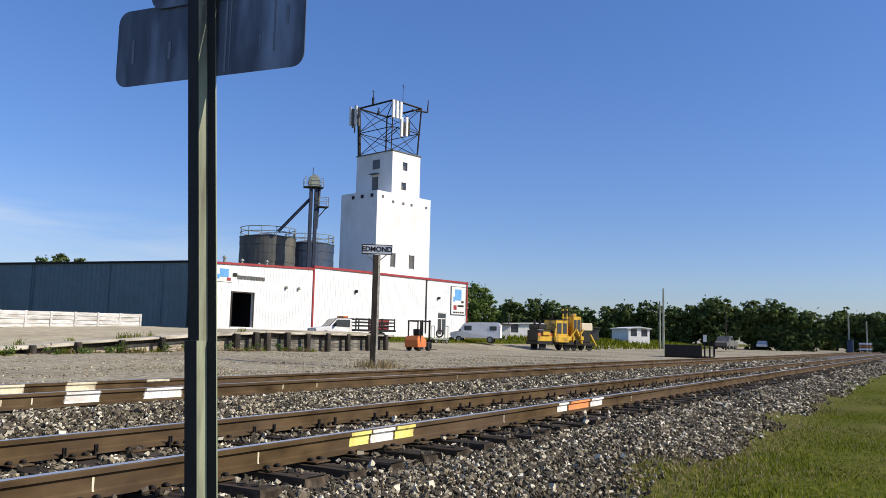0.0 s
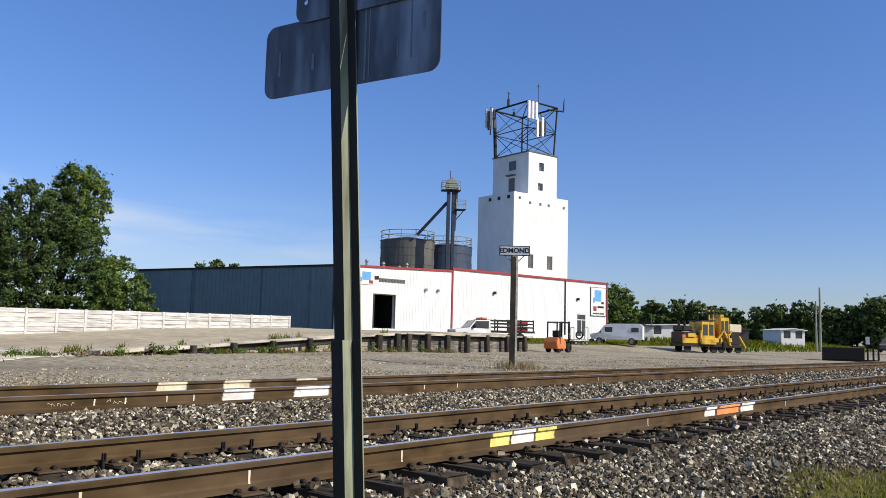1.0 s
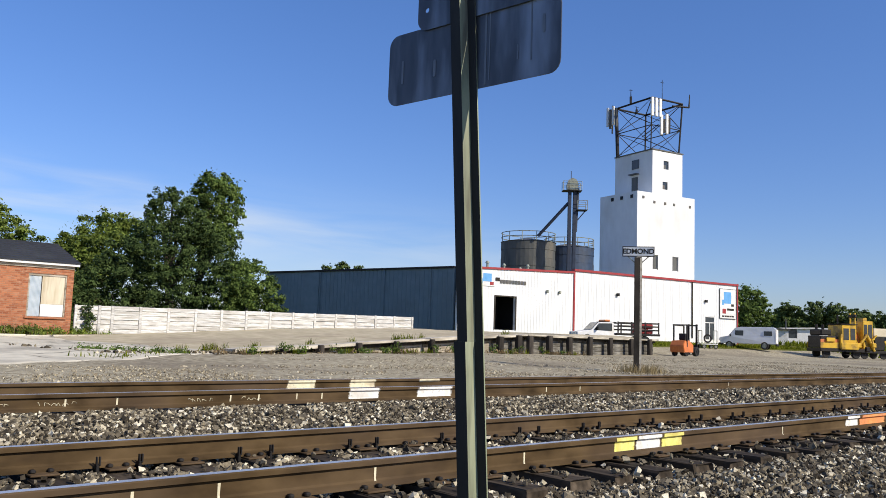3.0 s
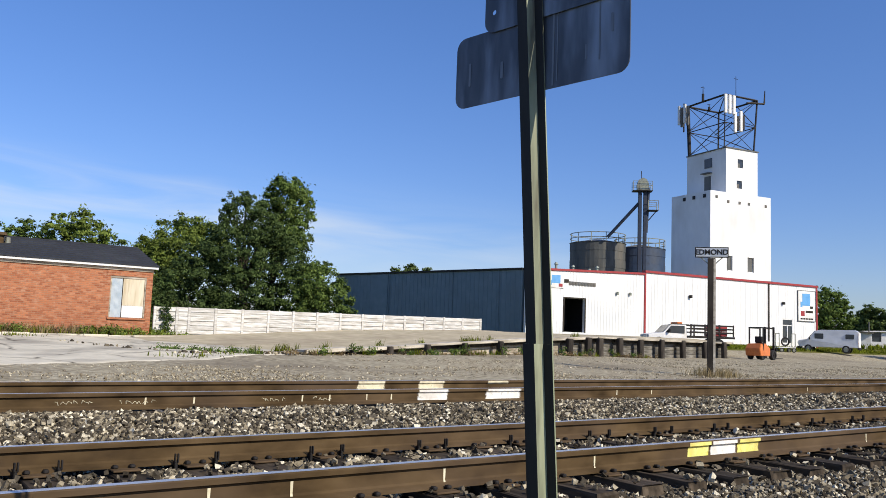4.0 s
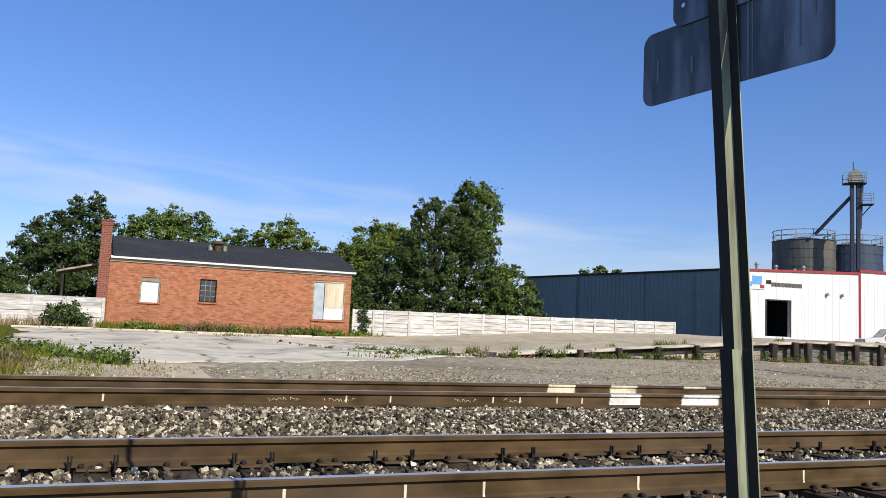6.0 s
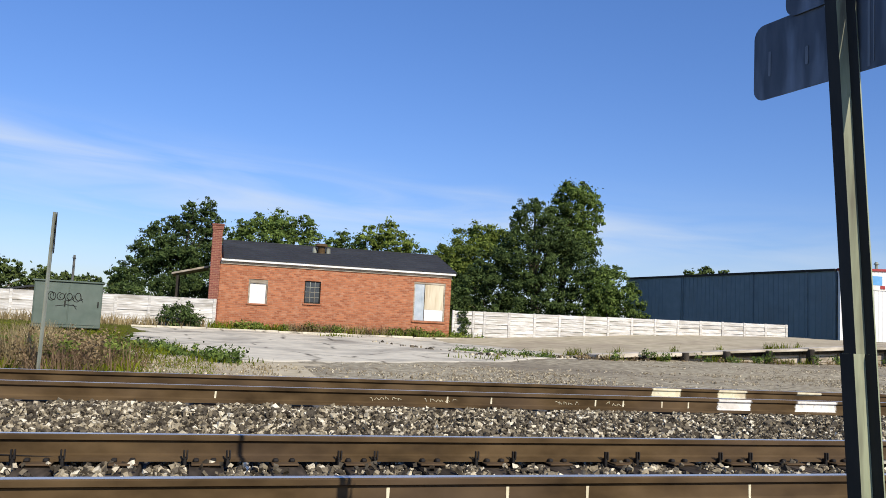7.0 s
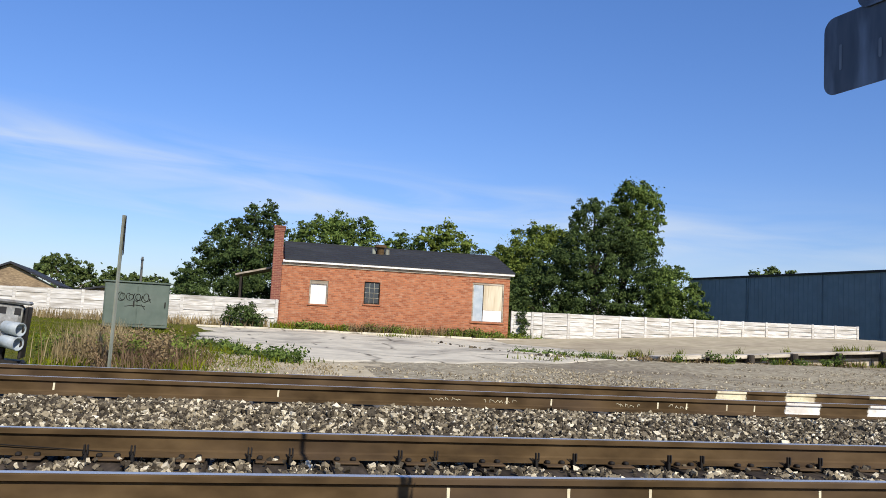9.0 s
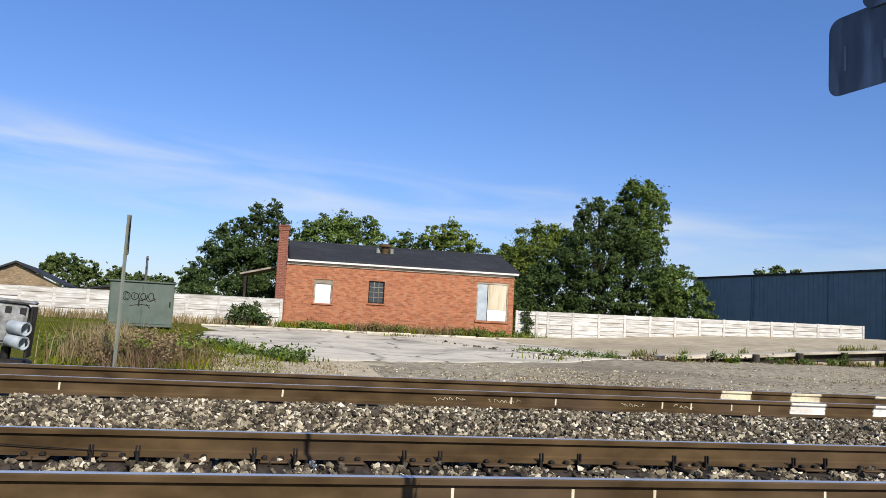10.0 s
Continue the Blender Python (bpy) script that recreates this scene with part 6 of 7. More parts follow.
    part("tank", boxes((0.4, 1.7, -0.85, 0.85, 1.95, 2.7), bevel=0.06), material("cream_paint", [(0.6, 0.52, 0.35), (0.7, 0.62, 0.45)], 2, 0.5, bump=0.05), t2)
    for y in (-0.7, 0.7):
        part("arm", tube(bmesh.new(), (1.5, y, 1.6), (2.2, y, 0.5), 0.1, n=8), YELLOW, t2)
        for x in (-0.4, 1.4):
            wheel(t2, x, y, 0.36, 0.14, BLACK_STEEL)


build_track_machine()


def build_low_wagon():
    fw = thing("low_wagon", "low dark steel skip wagon with upright frames", "wagon", pose(62.4, 16.1, -0.05, 0, 0, -76) @ Matrix.Diagonal((0.78, 0.9, 1, 1)))
    part("tub", boxes((-1.9, 1.5, -1.1, 1.1, 0.12, 0.95), bevel=0.04), BLACK_STEEL, fw)
    part("runner", boxes((-1.9, 2.6, -1.0, -0.8, 0.0, 0.12), (-1.9, 2.6, 0.8, 1.0, 0.0, 0.12)), BLACK_STEEL, fw)
    for x in (1.75, 2.2, 2.6):
        for y in (-0.9, 0.9):
            part("upright", boxes((x - 0.06, x + 0.06, y - 0.06, y + 0.06, 0.125, 1.25 + 0.2 * (x < 2))), BLACK_STEEL, fw)
    part("sign", boxes((1.6, 1.9, -1.0, -0.965, 1.2, 1.7), bevel=0.01), WHITE_PAINT, fw, "small white board")


build_low_wagon()


def build_car(x, y, z, turn, mat, label, pickup=False):
    cr = thing("pickup_truck" if pickup else "car", label, "pickup truck" if pickup else "car", pose(x, y, z, 0, 0, turn))
    if pickup:
        outline = [(-2.6, 0.4), (2.5, 0.4), (2.6, 0.9), (1.5, 1.1), (0.9, 1.75), (-0.4, 1.78), (-0.55, 1.15), (-2.65, 1.12)]
    else:
        outline = [(-2.2, 0.3), (2.2, 0.3), (2.25, 0.75), (1.2, 0.95), (0.55, 1.42), (-1.0, 1.45), (-1.9, 1.0), (-2.25, 0.9)]
    part("body", body_prism(outline, 1.85, 0.12), mat, cr)
    for s in (-1, 1):
        part("side_window", boxes((-0.3, 0.75, s * 0.84 - 0.06, s * 0.84 + 0.06, 1.05 if not pickup else 1.2, 1.36 if not pickup else 1.65), bevel=0.02), GLASS, cr)
    for wx in (1.5, -1.5):
        for wy in (-0.82, 0.82):
            wheel(cr, wx, wy, 0.34, 0.22)


build_car(117.4, 24.8, 0.32, 175, SILO_STEEL, "grey pickup truck with white front, parked by the line", True)
build_car(167.6, 28.6, 0.42, 185, WHITE_PAINT, "white car parked before the far trees")


# ---------------------------------------------------------------- far buildings and poles
def build_shed(x, y, z, turn, w, d, h, rise, wall, roof, name, label, windows=0):
    sh = thing(name, label, "building", pose(x, y, z, 0, 0, turn))
    holes = [(-w / 2 + w * (i + 0.5) / windows - 0.5, -w / 2 + w * (i + 0.5) / windows + 0.5, 1.0, 2.1) for i in range(windows)]
    part("front_wall", wall_with_holes(bmesh.new(), -w / 2, w / 2, -0.5, h, holes, 0.2), wall, sh)
    part("body", boxes((-w / 2, -w / 2 + 0.2, 0.202, d, -0.5, h), (w / 2 - 0.2, w / 2, 0.202, d, -0.5, h), (-w / 2 + 0.202, w / 2 - 0.202, d - 0.2, d, -0.5, h)), wall, sh)
    for a, b, c, e in holes:
        win = part("window", boxes((a + 0.03, b - 0.03, 0.08, 0.12, c + 0.03, e - 0.03)), GLASS, sh)
    bm = bmesh.new()
    prism(bm, [(-w / 2 - 0.3, h), (0, h + rise), (w / 2 + 0.3, h), (w / 2 + 0.3, h + 0.12), (0, h + rise + 0.14), (-w / 2 - 0.3, h + 0.12)], -0.3, d + 0.3)
    part("roof", bm, roof, sh)
    bm = bmesh.new()
    prism(bm, [(-w / 2, h + 0.001), (w / 2, h + 0.001), (0, h + rise - 0.01)], 0.0, 0.2)
    part("gable", bm, wall, sh)


TAN = material("tan_shingle_wall", [(0.17, 0.12, 0.075), (0.38, 0.29, 0.18)], 5, 0.9, bump=0.3, stain=(0.10, 0.07, 0.05), stain_scale=0.8, stain_amount=0.8, stretch=(1, 1, 3))
build_shed(-15.9, 57.5, 0.5, 8, 5.4, 14, 1.5, 1.35, TAN, SHINGLE, "house", "small tan gabled house with dark roof behind the fence")
build_shed(-11.2, 63, 0.5, 8, 5.0, 9, 1.2, 0.55, TAN, SHINGLE, "house", "low tan house wing with dark roof")
build_shed(124.0, 39.0, 0.9, -50, 3.4, 7, 2.1, 0.25, WHITE_PAINT, WHITE_PAINT, "white_shed", "small white shed before the far trees", 2)
build_shed(100.0, 45.7, 0.9, -52, 7.6, 3.2, 2.1, 0.12, WHITE_PAINT, WHITE_PAINT, "white_trailer", "long white trailer building before the trees", 3)
build_shed(108.5, 44.0, 0.9, -66, 8.0, 4, 1.9, 0.3, SILO_STEEL, SILO_STEEL, "grey_shed", "low grey metal shed behind the machines")
build_shed(89.0, 46.5, 0.9, -60, 5.0, 4, 1.8, 0.2, WHITE_PAINT, SILO_STEEL, "white_shed", "low white shed beyond the warehouse")


def build_pole(x, y, z0, z1, r, label, arms=(), lean=0.0, mat=None):
    pl = thing("utility_pole", label, "utility pole", pose(x, y, z0, 0, lean, 0))
    part("pole", tube(bmesh.new(), (0, 0, -0.5), (0, 0, z1 - z0), r, r * 0.7, n=10), mat or DARK_WOOD, pl)
    for h, w in arms:
        part("crossarm", boxes((-0.05, 0.05, -w / 2, w / 2, z1 - z0 - h, z1 - z0 - h + 0.12), bevel=0.01), mat or DARK_WOOD, pl)


build_pole(105.8, 30.1, 0.7, 8.0, 0.16, "slender pale signal mast beside the line", lean=1.0, mat=GALVANISED)
build_pole(107.0, 30.9, 0.7, 6.4, 0.14, "slender pale mast beside the line", mat=GALVANISED)
build_pole(146.8, 31.0, 0.5, 7.4, 0.15, "plain wooden utility pole")
build_pole(139.6, 11.4, 0.2, 6.2, 0.14, "pale pole at the distant crossing", mat=GALVANISED)
build_pole(140.2, 9.0, 0.2, 5.0, 0.12, "pale pole at the distant crossing", mat=GALVANISED)
build_pole(-9.55, 69.3, 0.6, 5.0, 0.12, "utility pole with a crossarm behind the fence", arms=((0.3, 1.2), (0.9, 0.7)), mat=SILO_STEEL)
build_pole(97.3, 48.0, 0.9, 4.2, 0.09, "thin post beyond the warehouse", mat=SILO_STEEL)


def build_barrier():
    br = thing("barricade", "striped white and orange barricade at the distant crossing", "barricade", pose(139.9, 9.2, 0.15, 0, 0, -85))
    for i in range(3):
        part("plank", boxes((-0.9, 0.9, -0.04, 0.04, 0.5 + i * 0.4, 0.75 + i * 0.4), bevel=0.01), WHITE_PAINT if i != 1 else ORANGE, br)
    for x in (-0.7, 0.7):
        part("leg", boxes((x - 0.05, x + 0.05, -0.3, 0.3, 0.0, 0.12), (x - 0.04, x + 0.04, 0.05, 0.12, 0.12, 1.6)), WHITE_PAINT, br)
    cb = thing("signal_case", "dark signal equipment case by the crossing", "cabinet", pose(139.2, 11.2, 0.15))
    part("case", boxes((-0.5, 0.5, -0.4, 0.4, 0, 1.9), bevel=0.03), SILO_BLUE, cb)
    part("lid", boxes((-0.55, 0.55, -0.45, 0.45, 1.902, 1.98), bevel=0.02), SILO_BLUE, cb)


build_barrier()


# ---------------------------------------------------------------- loose stone, grass and trees
def numpy_mesh(name, verts, faces, mat):
    """A mesh from arrays: verts (n, 3), faces (m, 3 or 4)."""
    me = bpy.data.meshes.new(name)
    k = faces.shape[1]
    me.vertices.add(len(verts))
    me.vertices.foreach_set("co", verts.astype(np.float32).ravel())
    me.loops.add(faces.size)
    me.loops.foreach_set("vertex_index", faces.astype(np.int32).ravel())
    me.polygons.add(len(faces))
    me.polygons.foreach_set("loop_start", np.arange(0, faces.size, k, dtype=np.int32))
    me.polygons.foreach_set("use_smooth", np.zeros(len(faces), dtype=bool))
    me.materials.append(mat)
    me.update(calc_edges=True)
    me.validate()
    return me


def spin(rng, n):
    """n random rotations."""
    q = rng.normal(size=(n, 4))
    q /= np.linalg.norm(q, axis=1, keepdims=True)
    w, x, y, z = q.T
    return np.stack([np.stack([1 - 2 * (y * y + z * z), 2 * (x * y - z * w), 2 * (x * z + y * w)], 1),
                     np.stack([2 * (x * y + z * w), 1 - 2 * (x * x + z * z), 2 * (y * z - x * w)], 1),
                     np.stack([2 * (x * z - y * w), 2 * (y * z + x * w), 1 - 2 * (x * x + y * y)], 1)], 1)


LUMP = np.array([(x, y, z) for x in (-1, 1) for y in (-1, 1) for z in (-1, 1)], float)
LUMP_FACES = np.array([(0, 1, 3, 2), (4, 6, 7, 5), (0, 4, 5, 1), (2, 3, 7, 6), (0, 2, 6, 4), (1, 5, 7, 3)])


def stones(rng, centres, size):
    """Crushed stones: uneven six-faced blocks, each turned its own way, one end narrower."""
    n = len(centres)
    shape = LUMP[None] * rng.uniform(0.45, 1.0, (n, 8, 1)) + rng.uniform(-0.22, 0.22, (n, 8, 3))
    shape *= (size[:, None] * rng.uniform(0.6, 1.3, (n, 3)))[:, None, :]
    pts = np.einsum("nij,nkj->nki", spin(rng, n), shape) + centres[:, None, :]
    faces = LUMP_FACES[None] + (np.arange(n) * 8)[:, None, None]
    return pts.reshape(-1, 3), faces.reshape(-1, 4)


def build_ballast():
    rng = np.random.default_rng(4)
    gy = np.array([-1, 2.2, 3.3, 3.8, 4.6, 6.4, 7.4, 10.9, 12.3, 30])
    gz = np.array([-0.36, -0.32, -0.115, -0.085, -0.06, -0.055, 0.05, 0.05, -0.1, -0.1])
    out_v, out_f, count = [], [], 0
    for x0, x1, per, grow in ((-7, -3.2, 450, 1.3), (-3.2, 13, 2000, 1.0), (13, 30, 560, 1.35), (30, 70, 130, 2.2)):
        n = int((x1 - x0) * 6.4 * per)
        x, y = rng.uniform(x0, x1, n), rng.uniform(2.15, 8.55, n)
        edge = 2.55 + 0.45 * np.sin(x * 1.3) * np.sin(x * 0.41 + 1) + rng.normal(0, 0.25, n)
        keep = (y > edge)
        # bare tops of the ties on the first track, and under the rails
        gap = np.abs((x + 8.97) / TIE_STEP - np.round((x + 8.97) / TIE_STEP)) * TIE_STEP
        on_tie = (gap < 0.135) & (np.abs(y - 5.06) < 1.33)
        keep &= ~on_tie | (rng.uniform(size=n) < 0.035)
        for r in (NEAR_Y, MID_Y, FRONT_Y):
            keep &= np.abs(y - r) > 0.09
        # here and there a tie end of the second track lies bare below its rail
        which = np.round((x + 9) / TIE_STEP).astype(int)
        bare = (np.abs((x + 9) / TIE_STEP - which) * TIE_STEP < 0.15) & ((which * 7) % 5 < 2) & (y > 8.22)
        keep &= ~bare
        x, y, on_tie = x[keep], y[keep], on_tie[keep]
        size = np.clip(rng.lognormal(-4.12, 0.28, len(x)), 0.010, 0.032) * grow
        z = np.interp(y, gy, gz) + rng.uniform(0.0, 0.04, len(x)) * (1 + 0.2 * grow)
        z = np.where(np.abs(y - 5.06) < 1.35, z + np.where(y > 4.2, 0.016, -0.005), z)
        z = np.where((y > 7.6) & (y < 8.45), z + 0.03, z)
        z = np.where(on_tie, 0.03, z)
        v, f = stones(rng, np.stack([x, y, z], 1), size)
        out_v.append(v), out_f.append(f + count)
        count += len(v)
    ob = new("ballast", numpy_mesh("ballast", np.concatenate(out_v), np.concatenate(out_f), STONE))
    tagged(ob, "crushed grey and tan stone ballast along the tracks", "ballast", kind="stuff")
    # scattered pebbles on the lot, thicker next to the line
    n = 75000
    x, y = rng.uniform(-1, 46, n), 12.2 + rng.beta(1.0, 2.0, n) * 17
    keep = (y < 24 + x * 0.2) & ((y < 19.5) | (x > 13)) & (rng.uniform(size=n) < 0.45 + 0.5 * np.sin(x * 0.7 + y) * np.sin(y * 1.3))
    x, y = x[keep], y[keep]
    z = np.array([ground_z(a, b) for a, b in zip(x, y)])
    size = np.clip(rng.lognormal(-4.45, 0.42, len(x)), 0.006, 0.04)
    v, f = stones(rng, np.stack([x, y, z + 0.006], 1), size)
    ob = new("gravel", numpy_mesh("gravel", v, f, PALE_STONE))
    tagged(ob, "loose pale gravel scattered over the lot", "gravel", kind="stuff")


build_ballast()


def rubble(name, spots, label):
    rng = np.random.default_rng(8)
    c = np.array([(x + rng.normal(0, 0.12), y + rng.normal(0, 0.12), ground_z(x, y) + 0.04) for x, y, k in spots for _ in range(k)])
    v, f = stones(rng, c, np.clip(rng.lognormal(-3.3, 0.4, len(c)), 0.02, 0.07))
    tagged(new(name, numpy_mesh(name, v, f, STONE)), label, "rubble", kind="stuff")


rubble("rubble", [(8.3 + 0.35 * i, dock_y(8.3 + 0.35 * i) - 0.1, 5) for i in range(16)] + [(9.3 - 0.28 * i, dock_y(9.3) - 0.3 + 0.02 * i + 0.045 * i * i, 3) for i in range(12)], "broken concrete lumps at the foot of the ramp")


def blades(rng, base, height, width, lean=0.5):
    """Grass blades: tapered two-piece strips, bent over."""
    n = len(base)
    a = rng.uniform(0, 2 * np.pi, n)
    side = np.stack([np.cos(a), np.sin(a), np.zeros(n)], 1) * (width / 2)[:, None]
    b = rng.uniform(0, 2 * np.pi, n)
    tilt = np.stack([np.cos(b), np.sin(b), np.zeros(n)], 1) * (height * rng.uniform(0, lean, n))[:, None]
    up = np.array([0, 0, 1.0])
    mid = base + tilt * 0.35 + up * (height * 0.55)[:, None]
    tip = base + tilt + up * height[:, None]
    v = np.stack([base - side, base + side, mid + side * 0.7, mid - side * 0.7, tip], 1).reshape(-1, 3)
    o = (np.arange(n) * 5)[:, None]
    f = np.concatenate([o + np.array([0, 1, 2]), o + np.array([0, 2, 3]), o + np.array([3, 2, 4])])
    return v, f


def grass(name, label, pts, h, w, mat, seed, lean=0.5):
    rng = np.random.default_rng(seed)
    n = len(pts)
    v, f = blades(rng, pts, rng.uniform(h[0], h[1], n), rng.uniform(w[0], w[1], n), lean)
    return tagged(new(name, numpy_mesh(name, v, f, mat)), label, "grass", kind="stuff")


def on_ground(x, y):
    return np.stack([x, y, np.array([ground_z(a, b) for a, b in zip(x, y)]) - 0.01], 1)


def build_grass():
    rng = np.random.default_rng(11)
    n = 100000
    x = 0.5 + 33 * rng.beta(1.0, 2.0, n)
    y = rng.uniform(-2.5, 2.75, n)
    keep = y < 2.55 + 0.45 * np.sin(x * 1.3) * np.sin(x * 0.41 + 1) + rng.normal(0, 0.18, n)
    grass("lawn", "short mown green grass beside the tracks", on_ground(x[keep], y[keep]), (0.02, 0.055), (0.006, 0.016), BLADE, 1, 1.2)
    n = 16000
    x, y = 3.5 + 30 * rng.beta(1.0, 2.0, n), rng.uniform(-1.5, 2.4, n)
    keep = np.array([noise.noise(Vector((a * 0.9, b * 0.9, 12))) + 0.5 * noise.noise(Vector((a * 2.7, b * 2.7, 5))) for a, b in zip(x, y)]) > 0.12
    grass("lawn_straw", "straw-coloured patches in the mown lawn", on_ground(x[keep], y[keep]), (0.02, 0.05), (0.006, 0.014), DRY_BLADE, 31, 1.3)
    m = 9000
    x, y = 3.5 + 24 * rng.beta(1, 2, m), 2.5 + rng.normal(0, 0.35, m)
    grass("dry_grass", "dry straw and weeds at the ballast edge", on_ground(x, y), (0.03, 0.10), (0.005, 0.012), DRY_BLADE, 2, 1.2)
    n = 42000
    x, y = rng.uniform(-11, 0.6, n), 12.6 + 22 * rng.beta(1.0, 1.3, n)
    keep = x < np.interp(y, [12, 17.5, 24, 34, 37], [0.6, 0.5, -1.6, -2.5, -2.6]) - 0.35 * rng.uniform(size=n)
    grass("verge_grass", "green grass verge before the panel fence", on_ground(x[keep], y[keep]), (0.02, 0.065), (0.012, 0.028), BLADE, 3, 1.2)
    n = 1900
    x, y = rng.normal(-3.0, 0.32, n), rng.normal(17.2, 1.0, n)
    keep = (x < -1.6) & (y > 14.2) & (x > -3.75)
    grass("tall_weeds", "tall tan and green weeds round the marker post", on_ground(x[keep], y[keep]), (0.25, 0.78), (0.012, 0.026), DRY_BLADE, 4, 0.6)
    n = 2600
    x, y = rng.normal(-2.0, 0.40, n), rng.normal(16.3, 1.1, n)
    keep = (x < -0.7) & (y > 13.6)
    grass("tall_weeds", "brown dead weeds beside the marker post", on_ground(x[keep], y[keep]), (0.12, 0.55), (0.008, 0.018), BROWN_BLADE, 24, 1.0)
    n = 1500
    x = np.concatenate([np.full(60, a) + rng.normal(0, 0.16, 60) for a in rng.uniform(-3.6, -1.0, 25)])
    y = np.concatenate([np.full(60, a) + rng.normal(0, 0.2, 60) for a in rng.uniform(14.4, 19.5, 25)])
    keep = y > 13.2
    grass("tall_weeds", "green weeds among dry stalks by the post", on_ground(x[keep], y[keep]), (0.06, 0.26), (0.015, 0.035), BLADE, 5, 1.1)
    n = 700
    x, y = rng.uniform(-1.2, 1.5, n), rng.normal(16.5, 1.6, n)
    grass("dry_verge", "straw-coloured strip of dead grass at the verge edge", on_ground(x, np.clip(y, 12.6, 19)), (0.03, 0.09), (0.01, 0.022), DRY_BLADE, 6, 1.0)
    # weeds along the brick wall and fences
    n = 2400
    x, y = rng.uniform(0.4, 12.4, n), 36.35 - np.abs(rng.normal(0, 0.45, n))
    keep = rng.uniform(size=n) < np.clip(0.25 + 0.9 * np.sin(x * 1.7) * np.sin(x * 0.6 + 2), 0.1, 1)
    grass("wall_weeds", "green weeds growing along the brick wall", on_ground(x[keep], y[keep]), (0.05, 0.4), (0.02, 0.05), BLADE, 7, 0.7)
    n = 1500
    x, y = rng.uniform(3.5, 9.5, n), 36.3 - np.abs(rng.normal(0, 0.3, n))
    grass("wall_straw", "brown dead weeds against the brick wall", on_ground(x, y), (0.1, 0.5), (0.015, 0.03), DRY_BLADE, 8, 0.8)
    n = 3000
    x, y = rng.uniform(-19, 0.3, n), 36.2 - np.abs(rng.normal(0, 0.5, n))
    grass("fence_weeds", "pale long grass along the panel fence", on_ground(x, y), (0.15, 0.5), (0.02, 0.04), DRY_BLADE, 9, 0.6)
    # tufts along the dock edge and at the station sign
    c = rng.uniform(9, 36, 26)
    x = np.concatenate([np.full(28, a) + rng.normal(0, 0.16, 28) for a in c])
    y = np.array([dock_y(a) for a in x]) - 0.3 - np.abs(rng.normal(0, 0.12, len(x)))
    grass("dock_weeds", "straggling green weeds along the dock edge", on_ground(x, y), (0.06, 0.3), (0.015, 0.035), BLADE, 10, 0.7)
    x = np.concatenate([np.full(25, a) + rng.normal(0, 0.1, 25) for a in rng.uniform(10, 30, 22)])
    y = np.array([dock_y(a) for a in x]) + 0.35 + np.abs(rng.normal(0, 0.15, len(x)))
    pts = np.stack([x, y, np.array([dock_top(a) for a in x])], 1)
    grass("dock_weeds", "weeds rooted on top of the dock edge", pts, (0.05, 0.3), (0.015, 0.035), BLADE, 12, 0.7)
    n = 500
    x, y = rng.normal(22.9, 0.45, n), rng.normal(16.2, 0.3, n)
    grass("sign_weeds", "dry tuft at the foot of the station sign", on_ground(x, y), (0.08, 0.35), (0.012, 0.03), DRY_BLADE, 13, 0.8)
    n = 3600
    x, y = rng.uniform(48, 82, n), rng.uniform(38.2, 40.6, n)
    grass("bank_grass", "strip of green grass below the warehouse wall", on_ground(x, y), (0.1, 0.25), (0.04, 0.09), BLADE, 14, 0.8)
    n = 9000
    x, y = rng.uniform(84, 150, n), rng.uniform(33, 60, n)
    grass("field_grass", "rough grass before the far trees", on_ground(x, y), (0.2, 0.7), (0.08, 0.2), BLADE, 15, 0.8)
    for cx, cy, k in ((0.4, 17.9, 130), (-0.5, 20.4, 200), (-1.1, 22.2, 200), (8.0, 22.6, 50), (9.4, 23.6, 60), (5.5, 33.2, 90)):
        x, y = rng.normal(cx, 0.45, k), rng.normal(cy, 0.35, k)
        grass("lot_weeds", "low green weeds on the lot's edge", on_ground(x, y), (0.05, 0.2), (0.02, 0.05), BLADE, int(cx * 10 + cy), 0.9)


build_grass()


